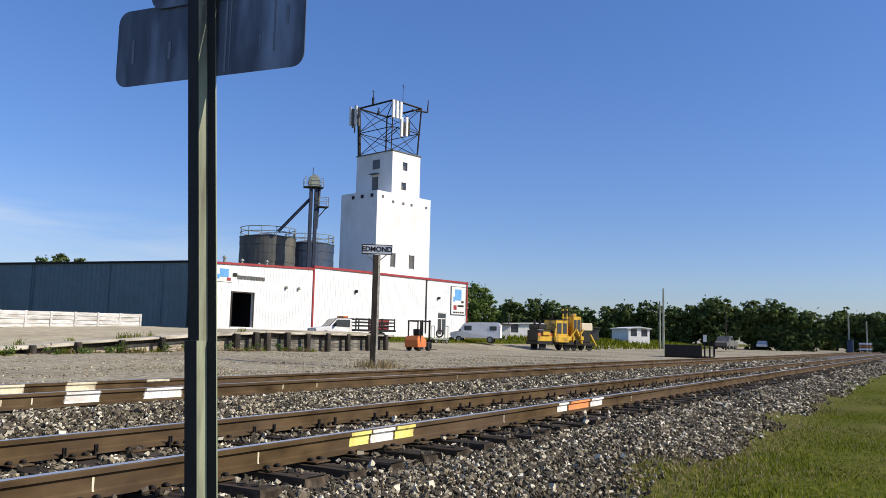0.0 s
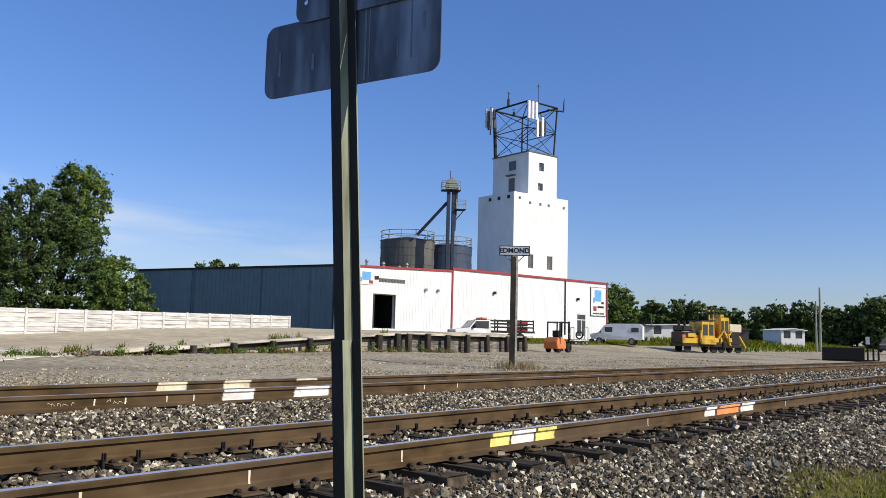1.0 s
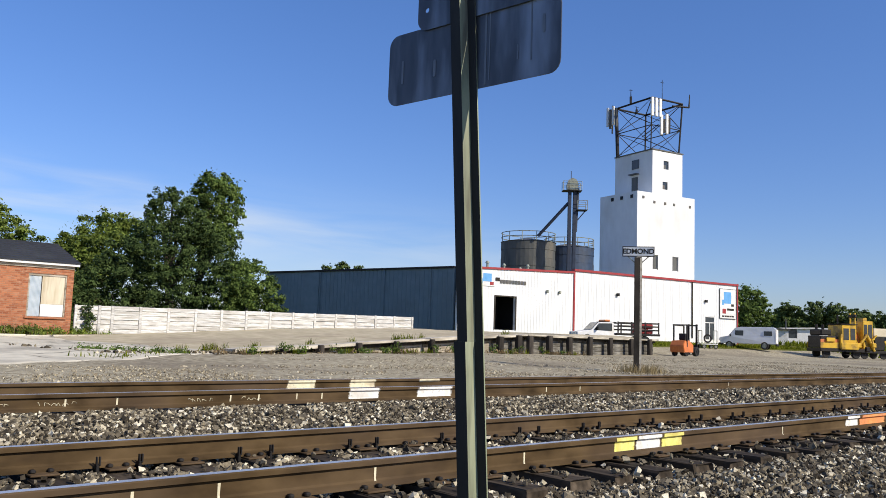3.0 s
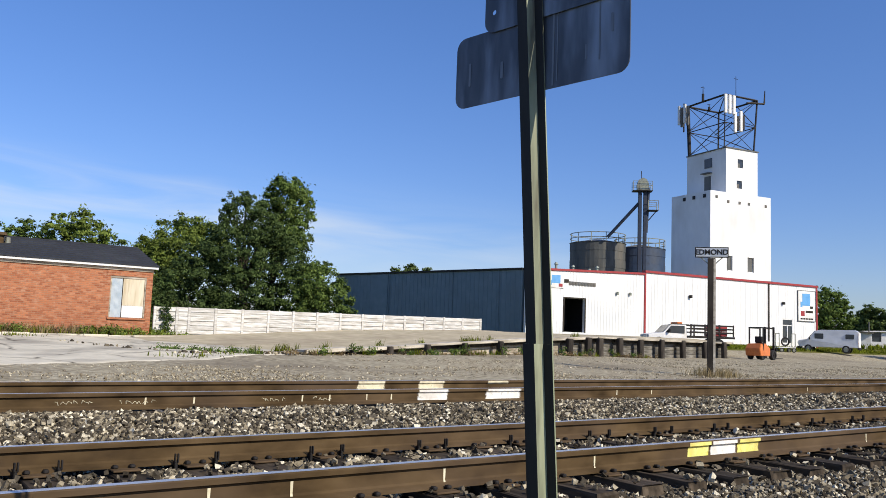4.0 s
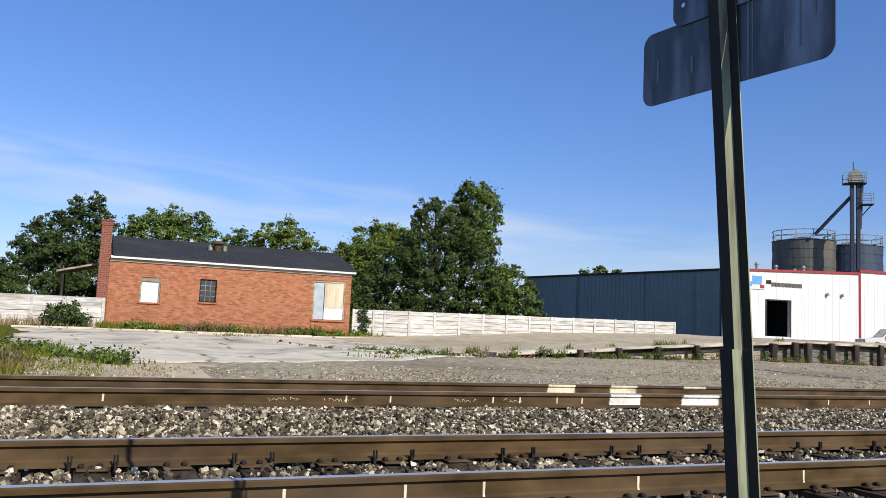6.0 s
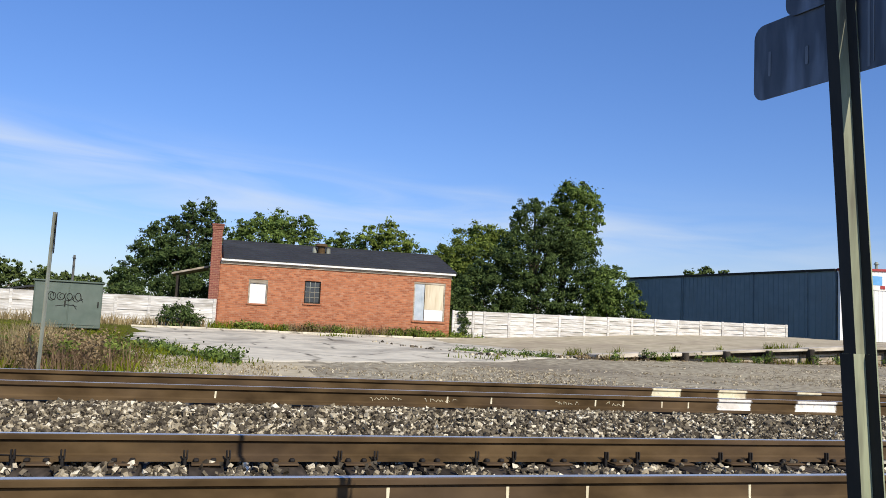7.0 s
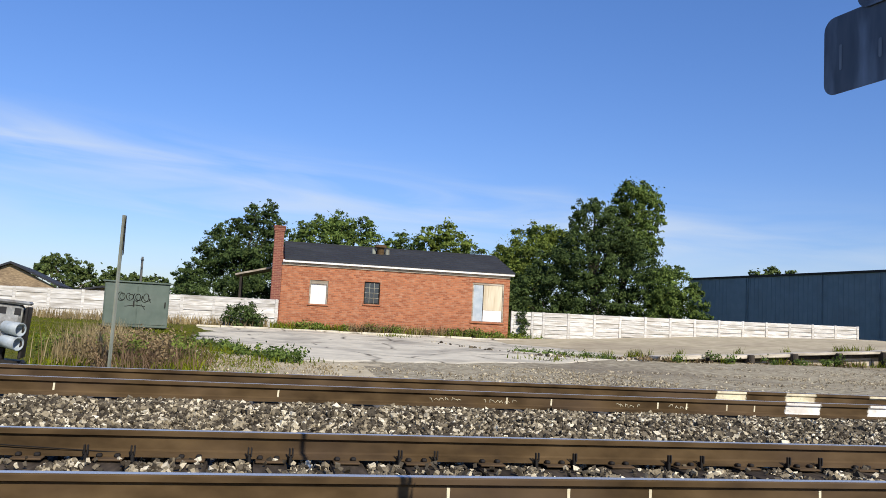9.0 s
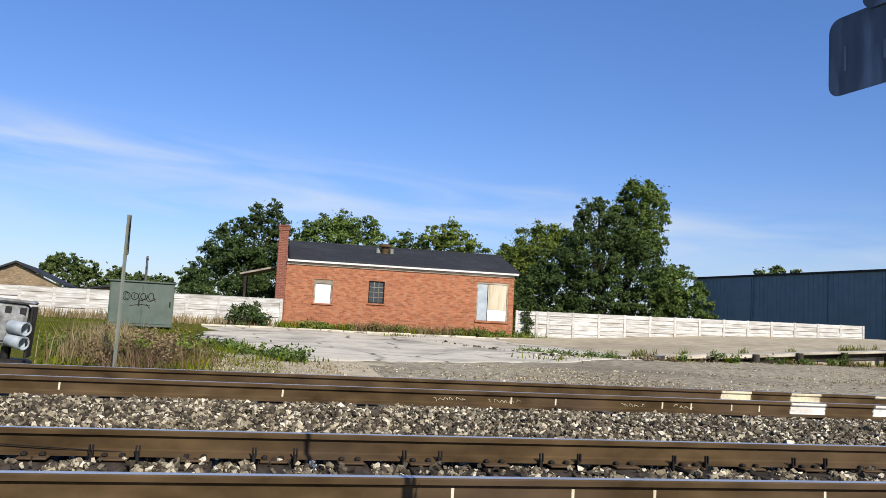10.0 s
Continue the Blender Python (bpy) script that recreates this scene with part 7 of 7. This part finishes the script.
def leaves(rng, blobs, per_area, size, clump=0.38):
    """Leaf quads gathered in clumps on the outside of the given (x, y, z, r) masses, facing roughly outwards."""
    pts, out = [], []
    for x, y, z, r in blobs:
        k = max(10, int(22 * r ** 1.2) + 8)
        d = rng.normal(size=(k, 3))
        d /= np.linalg.norm(d, axis=1, keepdims=True)
        cen = np.array([x, y, z]) + d * np.array([1.0, 1.0, 0.94]) * r * rng.uniform(0.62, 1.17, (k, 1))
        n = max(3, int(0.8 * per_area * 4 * math.pi * r * r / k))
        spread = rng.uniform(0.55, 1.2, (k, 1, 1)) * clump * (0.32 + 0.42 * r)
        off = np.clip(rng.normal(0, 0.42, (k, n, 3)), -0.75, 0.75) * np.array([1.15, 1.15, 0.75])
        pts.append((cen[:, None, :] + off * spread).reshape(-1, 3))
        out.append((0.45 * d[:, None, :] + 0.7 * off + np.array([0, 0, 0.25])).reshape(-1, 3))
        m = int(n * k * 0.25)
        pts.append(np.array([x, y, z]) + rng.normal(0, 0.38, (m, 3)) * r)
        out.append(rng.normal(0, 0.5, (m, 3)))
    pts, out = np.concatenate(pts), np.concatenate(out)
    n = len(pts)
    out = out + rng.normal(0, 0.42, (n, 3))
    out /= np.linalg.norm(out, axis=1, keepdims=True)
    a = np.cross(out, rng.normal(size=(n, 3)))
    a /= np.linalg.norm(a, axis=1, keepdims=True)
    turn = np.stack([a, np.cross(out, a), out], 2)
    s = size * rng.uniform(0.55, 1.45, (n, 1, 1))
    quad = np.array([(-0.42, -0.35, 0.0), (0.1, -0.9, -0.1), (0.5, 0.25, 0.08), (-0.08, 0.95, -0.1)])[None] * s
    v = np.einsum("nij,nkj->nki", turn, np.broadcast_to(quad, (n, 4, 3))) + pts[:, None, :]
    f = np.arange(n * 4).reshape(n, 4)
    return v.reshape(-1, 3), f


def build_tree(label, blobs, base, per_area=90, size=0.13, mat=None, name="tree", seed=1, trunk=0.22, clump=0.38, category="tree"):
    rng = np.random.default_rng(seed)
    tr = thing(name, label, category)
    v, f = leaves(rng, blobs, per_area, size, clump)
    cr = new("crown", numpy_mesh("crown", v, f, mat or LEAF))
    cr.parent = tr
    if trunk:
        bx, by, bz = base
        top = sorted(blobs, key=lambda b: -b[3])[0]
        fork = Vector((bx + (top[0] - bx) * 0.5, by + (top[1] - by) * 0.5, bz + (top[2] - bz) * 0.55))
        bm = bmesh.new()
        tube(bm, (bx, by, bz - 0.3), fork, trunk, trunk * 0.7, n=10)
        part("trunk", bm, BARK, tr, smooth=True)
        for x, y, z, r in blobs[:7]:
            bm = bmesh.new()
            k = Vector((x, y, z))
            bend = fork.lerp(k, 0.5) + Vector((0, 0, 0.25))
            tube(bm, fork, bend, trunk * 0.5, trunk * 0.32, n=7)
            tube(bm, bend, k, trunk * 0.32, trunk * 0.1, n=7)
            part("limb", bm, BARK, tr)
    return tr


build_tree("tall sunlit green tree rising behind the panel fence",
           [(20.1, 42.9, 8.5, 1.05), (20.9, 42.6, 8.8, 0.7), (20.0, 42.9, 9.1, 0.6), (21.1, 42.5, 7.4, 0.75), (20.9, 42.6, 6.4, 0.8), (20.7, 42.7, 5.5, 0.8), (19.3, 43.2, 7.7, 0.75), (20.2, 42.8, 7.2, 0.9), (19.9, 42.9, 6.0, 1.1), (21.2, 42.5, 8.3, 0.5)],
           (19.6, 43.2, 0.4), 230, 0.085, LEAF_MID, seed=2, trunk=0.24, clump=0.34)
build_tree("dark green leafy tree leaning over the panel fence",
           [(18.2, 42.4, 7.4, 0.65), (17.0, 42.8, 7.6, 0.55), (17.7, 42.6, 7.9, 0.45), (17.3, 42.7, 6.7, 0.85), (18.8, 42.2, 6.4, 1.1), (17.5, 42.8, 5.0, 1.8), (19.4, 41.9, 4.6, 1.7), (16.0, 43.4, 3.7, 1.7), (17.9, 42.7, 2.8, 1.8), (20.5, 41.5, 3.5, 1.3), (16.6, 42.9, 1.6, 1.2), (19.4, 41.9, 1.6, 1.4), (16.4, 43.2, 5.0, 0.9)],
           (18.2, 42.6, 0.4), 210, 0.082, LEAF, seed=22, trunk=0.28)
build_tree("green bush at the end of the tree group",
           [(21.1, 40.3, 3.4, 1.3), (21.9, 39.9, 2.5, 1.0), (22.5, 39.5, 2.1, 0.6), (20.4, 40.6, 2.3, 1.2)], (21.2, 40.2, 0.5), 210, 0.08, LEAF_MID, "bush", 3, 0.08, category="bush")
build_tree("bright green trees beside the brick building",
           [(16.3, 51.5, 6.0, 1.4), (17.4, 51.1, 6.8, 1.0), (18.2, 50.8, 7.0, 0.8), (15.3, 51.8, 5.2, 1.0), (16.4, 51.4, 3.8, 1.9), (15.6, 51.7, 2.3, 1.5), (17.4, 51.1, 5.0, 1.9), (18.8, 50.6, 6.5, 1.1), (14.6, 48.5, 2.6, 1.4), (13.6, 44.6, 2.2, 1.2), (13.3, 44.3, 1.1, 1.0), (15.0, 45.5, 1.4, 1.3)],
           (16.6, 51.4, 0.5), 150, 0.098, LEAF_BRIGHT, seed=4)
build_tree("small leafy tree beyond the warehouse corner", [(35.6, 68.0, 6.5, 0.7), (36.3, 67.6, 6.7, 0.5), (34.9, 68.4, 6.2, 0.5), (35.6, 68.0, 4.5, 1.2), (35.4, 68.0, 2.6, 1.4)], (35.6, 68, 0.6), 110, 0.12, LEAF, seed=5)
build_tree("tree top showing over the warehouse roof", [(61.6, 91.1, 9.3, 0.8), (60.0, 92.2, 8.9, 0.7), (63.4, 89.9, 9.0, 0.7), (61.1, 91.5, 8.0, 1.3), (62.5, 90.5, 7.0, 1.5), (60.5, 91.8, 6.0, 1.6)], (61.5, 91.2, 0.8), 60, 0.2, LEAF_FAR, seed=6)
build_tree("round green tree behind the brick building", [(5.0, 55.8, 7.2, 1.0), (3.7, 55.9, 7.1, 0.8), (6.3, 55.6, 7.1, 0.8), (2.3, 56.0, 6.2, 1.1), (4.5, 55.8, 5.9, 1.6), (6.8, 55.6, 6.1, 1.0), (4.4, 55.8, 4.2, 1.8)], (4.5, 55.8, 0.5), 130, 0.108, LEAF_MID, seed=7)
build_tree("round green tree behind the shingle roof", [(12.9, 58.6, 7.5, 0.9), (11.7, 58.8, 7.0, 0.9), (14.1, 58.3, 6.9, 0.7), (13.0, 58.6, 6.0, 1.4), (12.8, 58.6, 4.3, 1.6)], (12.9, 58.6, 0.5), 130, 0.108, LEAF_BRIGHT, seed=8)
build_tree("thin tree behind the roof ventilators", [(10.1, 61.2, 6.8, 0.8), (11.2, 61.0, 6.7, 0.7), (9.2, 61.3, 6.3, 0.8), (15.5, 60.0, 6.1, 0.8), (10.2, 61.2, 5.0, 1.3)], (10.1, 61.2, 0.5), 110, 0.115, LEAF_MID, seed=9)
build_tree("broad dark tree beside the chimney", [(0.1, 49.0, 7.1, 0.5), (-0.7, 49.0, 6.7, 0.7), (-1.6, 49.0, 5.9, 0.7), (-2.5, 48.9, 5.6, 0.6), (0.3, 49.0, 6.1, 0.7), (-0.6, 49.0, 5.0, 1.5), (-2.5, 48.9, 4.2, 1.3), (-3.3, 48.9, 3.5, 1.0), (-4.2, 48.8, 2.8, 0.8), (-1.4, 49.0, 3.3, 1.7), (-3.9, 48.8, 2.1, 0.7), (0.1, 49.0, 3.9, 1.3)],
           (-1.2, 49, 0.5), 200, 0.085, LEAF, seed=10)
build_tree("distant tree behind the panel fence", [(-21.7, 92.5, 5.4, 0.8), (-20.1, 92.8, 5.0, 1.0), (-22.2, 92.4, 4.7, 0.9), (-18.4, 93.2, 4.4, 1.0), (-16.2, 93.6, 4.1, 0.9), (-22.7, 92.3, 4.1, 0.8), (-20.0, 92.8, 3.0, 1.8), (-17.0, 93.3, 2.8, 1.4)], (-20, 92.8, 0.7), 55, 0.2, LEAF_FAR, seed=11)
build_tree("distant low trees behind the panel fence", [(-17.6, 118.7, 4.8, 0.8), (-14.7, 119.1, 4.7, 0.8), (-19.4, 118.4, 4.8, 1.0), (-13.3, 119.3, 4.5, 0.7), (-16.2, 118.9, 4.4, 0.9), (-11.0, 119.5, 4.3, 0.9), (-8.5, 119.6, 4.3, 0.9), (-15.5, 119, 3.0, 1.5), (-11, 119.4, 2.8, 1.5)], (-16, 119, 0.8), 50, 0.24, LEAF_FAR, seed=12)
build_tree("dark green shrubs massed behind the panel fence", [(-4.6, 43.5, 1.3, 0.7), (-3.6, 43.3, 1.6, 0.9), (-2.4, 43.4, 1.8, 1.0), (-1.2, 43.0, 1.9, 1.0), (-0.2, 42.8, 1.9, 1.0), (0.5, 43.6, 2.2, 0.9)], (-1.8, 43.2, 0.4), 150, 0.08, LEAF, "bush", 61, 0.06, category="bush")
build_tree("dark shrubs between the brick building and the trees", [(12.6, 41.0, 1.4, 0.8), (13.6, 41.3, 1.6, 0.9), (14.8, 41.2, 1.4, 0.9), (15.8, 41.0, 1.3, 0.8), (13.2, 43.0, 2.6, 0.9), (14.6, 43.6, 3.2, 1.0), (17.5, 45.0, 1.6, 1.2), (19.5, 44.5, 1.6, 1.2), (21.4, 43.6, 1.5, 1.0), (16.0, 46.0, 1.8, 1.2)], (14.0, 41.4, 0.4), 150, 0.08, LEAF, "bush", 62, 0.06, category="bush")
build_tree("round dark bush before the panel fence", [(-0.7, 35.5, 0.95, 0.55), (-1.2, 35.5, 0.8, 0.42), (-0.2, 35.5, 0.75, 0.4)], (-0.7, 35.5, 0.4), 260, 0.07, LEAF, "bush", 13, 0.04, category="bush")
build_tree("creeper hanging over the end of the fence", [(11.75, 36.38, 1.5, 0.22), (11.9, 36.38, 1.15, 0.2), (11.75, 36.36, 0.8, 0.22), (11.6, 36.38, 1.25, 0.14)], (11.75, 36.4, 0.4), 330, 0.06, LEAF, "creeper", 14, 0.015, category="creeper")
build_tree("green tree beyond the end of the warehouse", [(85.0, 46.6, 6.0, 1.6), (85.8, 45.4, 5.4, 1.2), (85.2, 46.2, 4.2, 1.7), (86.2, 44.8, 4.0, 1.0), (84.6, 47.2, 2.6, 1.8)], (85, 46.4, 0.9), 90, 0.15, LEAF_MID, seed=15)
row_rng = random.Random(21)
FAR_ROW = [(152.7, 74.8, 6.9, 2.3), (154.7, 70.6, 7.2, 2.1), (156.1, 67.5, 7.3, 1.9), (157.4, 64.3, 5.9, 1.6), (158.9, 60.6, 6.0, 1.6), (160.2, 56.9, 6.5, 1.6), (161.3, 53.8, 6.6, 2.1),
           (162.8, 49.0, 7.1, 2.3), (164.0, 44.8, 6.3, 1.9), (165.0, 40.9, 6.4, 2.3), (165.9, 37.1, 7.7, 2.8), (166.5, 34.3, 6.7, 1.9), (167.3, 30.5, 7.0, 2.3), (167.9, 26.5, 7.4, 2.3)]
FAR_ROW += [(168.4, 23.4, 6.1, 2.1), (168.8, 20.4, 6.1, 1.9), (169.3, 15.9, 5.6, 1.9), (169.6, 12.1, 5.5, 1.9), (169.8, 8.9, 5.7, 1.9), (169.9, 4.9, 5.6, 2.1), (170.0, 1.4, 5.4, 2.1), (170, -3, 5.6, 2.2)]
for i, (x, y, z, r) in enumerate(FAR_ROW):
    b = [(x, y, z, r)]
    for k in range(5):
        b.append((x + row_rng.uniform(-1, 6), y + row_rng.uniform(-2.6, 2.6), max(1.6, z * (0.75 - 0.14 * k) + row_rng.uniform(-0.4, 0.6)), r * row_rng.uniform(0.7, 1.1)))
    build_tree("leafy tree in the far row", b, (x + 1, y, 0.6), 34, 0.28, LEAF_FAR, seed=100 + i, trunk=0.25)
tagged_rows = [o for o in scene.objects if o.name.startswith("tree") and o.get("label") == "leafy tree in the far row"]
for o in tagged_rows:
    tagged(o, group="far row of trees")
woods = []
for i in range(60):
    a = radians(62 + i * 0.9)
    d = row_rng.uniform(225, 265)
    woods.append((d * math.sin(a), d * math.cos(a) - 6, row_rng.uniform(3.5, 7.0), row_rng.uniform(3.0, 4.6)))
rng_w = np.random.default_rng(31)
v, f = leaves(rng_w, woods, 8, 0.7)
tagged(new("far_woods", numpy_mesh("far_woods", v, f, LEAF_FAR)), "distant dark woods closing the horizon", "woods", kind="stuff")


# pale worn concrete drive across the lot
def build_drive():
    xs, nj = [-2.1 + 0.3 * i for i in range(50)], 36
    verts, faces = [], []
    for j in range(nj):
        for x in xs:
            y0 = lerp_table([(-2.1, 26.5), (-1.3, 24.0), (0.8, 18.2), (4, 19.4), (8, 21.6), (11, 23.9), (14, 25.5)], x) + 0.7 * noise.noise(Vector((x * 0.9, 9, 2))) + 0.3 * noise.noise(Vector((x * 3.1, 4, 2)))
            y = y0 + (34.3 - y0) * (j / (nj - 1)) ** 1.3
            rag = (1.0 * noise.noise(Vector((y * 0.6, 0, 5))) + 0.4 * noise.noise(Vector((y * 2.5, 0, 5)))) * (x < -1)
            r = noise.noise(Vector(((x + rag) * 0.35, y * 0.35, 3))) * 0.05 + noise.noise(Vector(((x + rag) * 1.1, y * 1.1, 7))) * 0.02
            rim = 1 if xs[0] < x < xs[-1] - 0.1 and j else -2.0
            verts.append((x + rag, y, ground_z(x, y) + r + 0.02 * rim))
    ys = range(nj)
    w = len(xs)
    for j in range(len(ys) - 1):
        for i in range(w - 1):
            faces.append((j * w + i, j * w + i + 1, (j + 1) * w + i + 1, (j + 1) * w + i))
    tagged(raw("drive", verts, faces, CONCRETE, smooth=True), "worn pale concrete drive before the brick building", "drive", kind="structure")
    bm = bmesh.new()
    for i in range(17):
        x = -2.5 + i * 0.95
        box(bm, x, x + 0.93, 34.35, 34.5, 0.2, 0.42 + 0.01 * (i % 3), bevel=0.015)
    tagged(part("kerb", bm, CONCRETE), "pale concrete kerb in front of the brick building", "kerb", kind="structure")


build_drive()


def build_leafy_weeds():
    """Broad-leaved weeds: low mounds of small leaves on the verge, along walls and the dock."""
    rng = np.random.default_rng(77)

    def patch(label, spots, per_area, size, mat, seed):
        v, f = leaves(np.random.default_rng(seed), spots, per_area, size, 0.6)
        tagged(new("leafy_weeds", numpy_mesh("leafy_weeds", v, f, mat)), label, "weeds", kind="stuff")
    mound = [(rng.normal(-2.2, 0.42), rng.normal(16.4, 0.9), rng.uniform(0.02, 0.42), rng.uniform(0.10, 0.24)) for _ in range(46)]
    patch("brown and green broad-leaved weeds round the marker post", mound, 300, 0.035, BROWN_LEAF, 1)
    green = [(rng.normal(-2.1, 0.6), rng.normal(16.6, 0.9), rng.uniform(0.0, 0.4), rng.uniform(0.08, 0.2)) for _ in range(44)]
    green += [(rng.uniform(-3.9, -3.2), rng.normal(16.8, 0.4), rng.uniform(0.05, 0.35), rng.uniform(0.08, 0.16)) for _ in range(14)]
    patch("fresh green broad-leaved weeds on the verge", green, 300, 0.042, LEAF_BRIGHT, 2)
    tail = [(-1.75 + 2.7 * k + rng.normal(0, 0.12), 23.2 - 6.0 * k + rng.normal(0, 0.25), 0.03 + rng.uniform(0, 0.16) * (1 - 0.3 * k), rng.uniform(0.07, 0.17)) for k in rng.uniform(0, 1, 44)]
    patch("low green weeds trailing along the edge of the drive", tail, 260, 0.05, LEAF_MID, 3)
    wall = [(x, 36.2 - abs(rng.normal(0, 0.35)), 0.38 + rng.uniform(0, 0.22), rng.uniform(0.10, 0.24)) for x in np.concatenate([rng.uniform(1.4, 3.6, 22), rng.uniform(8.0, 12.6, 40), rng.uniform(0.4, 12, 14)])]
    patch("green weeds massed along the foot of the brick wall", wall, 170, 0.06, LEAF_BRIGHT, 4)
    dead = [(x, 36.25 - abs(rng.normal(0, 0.2)), 0.36 + rng.uniform(0, 0.2), rng.uniform(0.08, 0.2)) for x in rng.uniform(3.6, 8.4, 34)]
    patch("brown dead weeds against the brick wall", dead, 170, 0.05, BROWN_LEAF, 5)
    dock = []
    for x in (13.2, 14.7, 15.2, 17.0, 18.5, 19.6, 20.4, 22.9, 24.2, 25.1, 27.4, 29.4, 31.8, 34.0):
        for _ in range(3):
            dock.append((x + rng.normal(0, 0.14), dock_y(x) - 0.45 - abs(rng.normal(0, 0.12)), ground_z(x, dock_y(x)) + rng.uniform(0.0, 0.35), rng.uniform(0.05, 0.11)))
    patch("straggling weeds against the dock posts", dock, 230, 0.05, LEAF_MID, 6)
    dry = [(x + rng.normal(0, 0.3), dock_y(x) - 0.35 - abs(rng.normal(0, 0.15)), ground_z(x, dock_y(x)) + rng.uniform(-0.04, 0.08), rng.uniform(0.05, 0.12)) for x in rng.uniform(11, 36, 60)]
    patch("dry brown weeds under the dock edge", dry, 150, 0.05, BROWN_LEAF, 7)
    crack = [(8.3 + 2.4 * k + rng.normal(0, 0.08), 26.6 - 2.6 * k + rng.normal(0, 0.1), ground_z(9, 25) + 0.04, rng.uniform(0.04, 0.11)) for k in rng.uniform(0, 1, 46)]
    patch("low weeds in the joint between drive and ramp", crack, 230, 0.04, LEAF_MID, 8)


build_leafy_weeds()
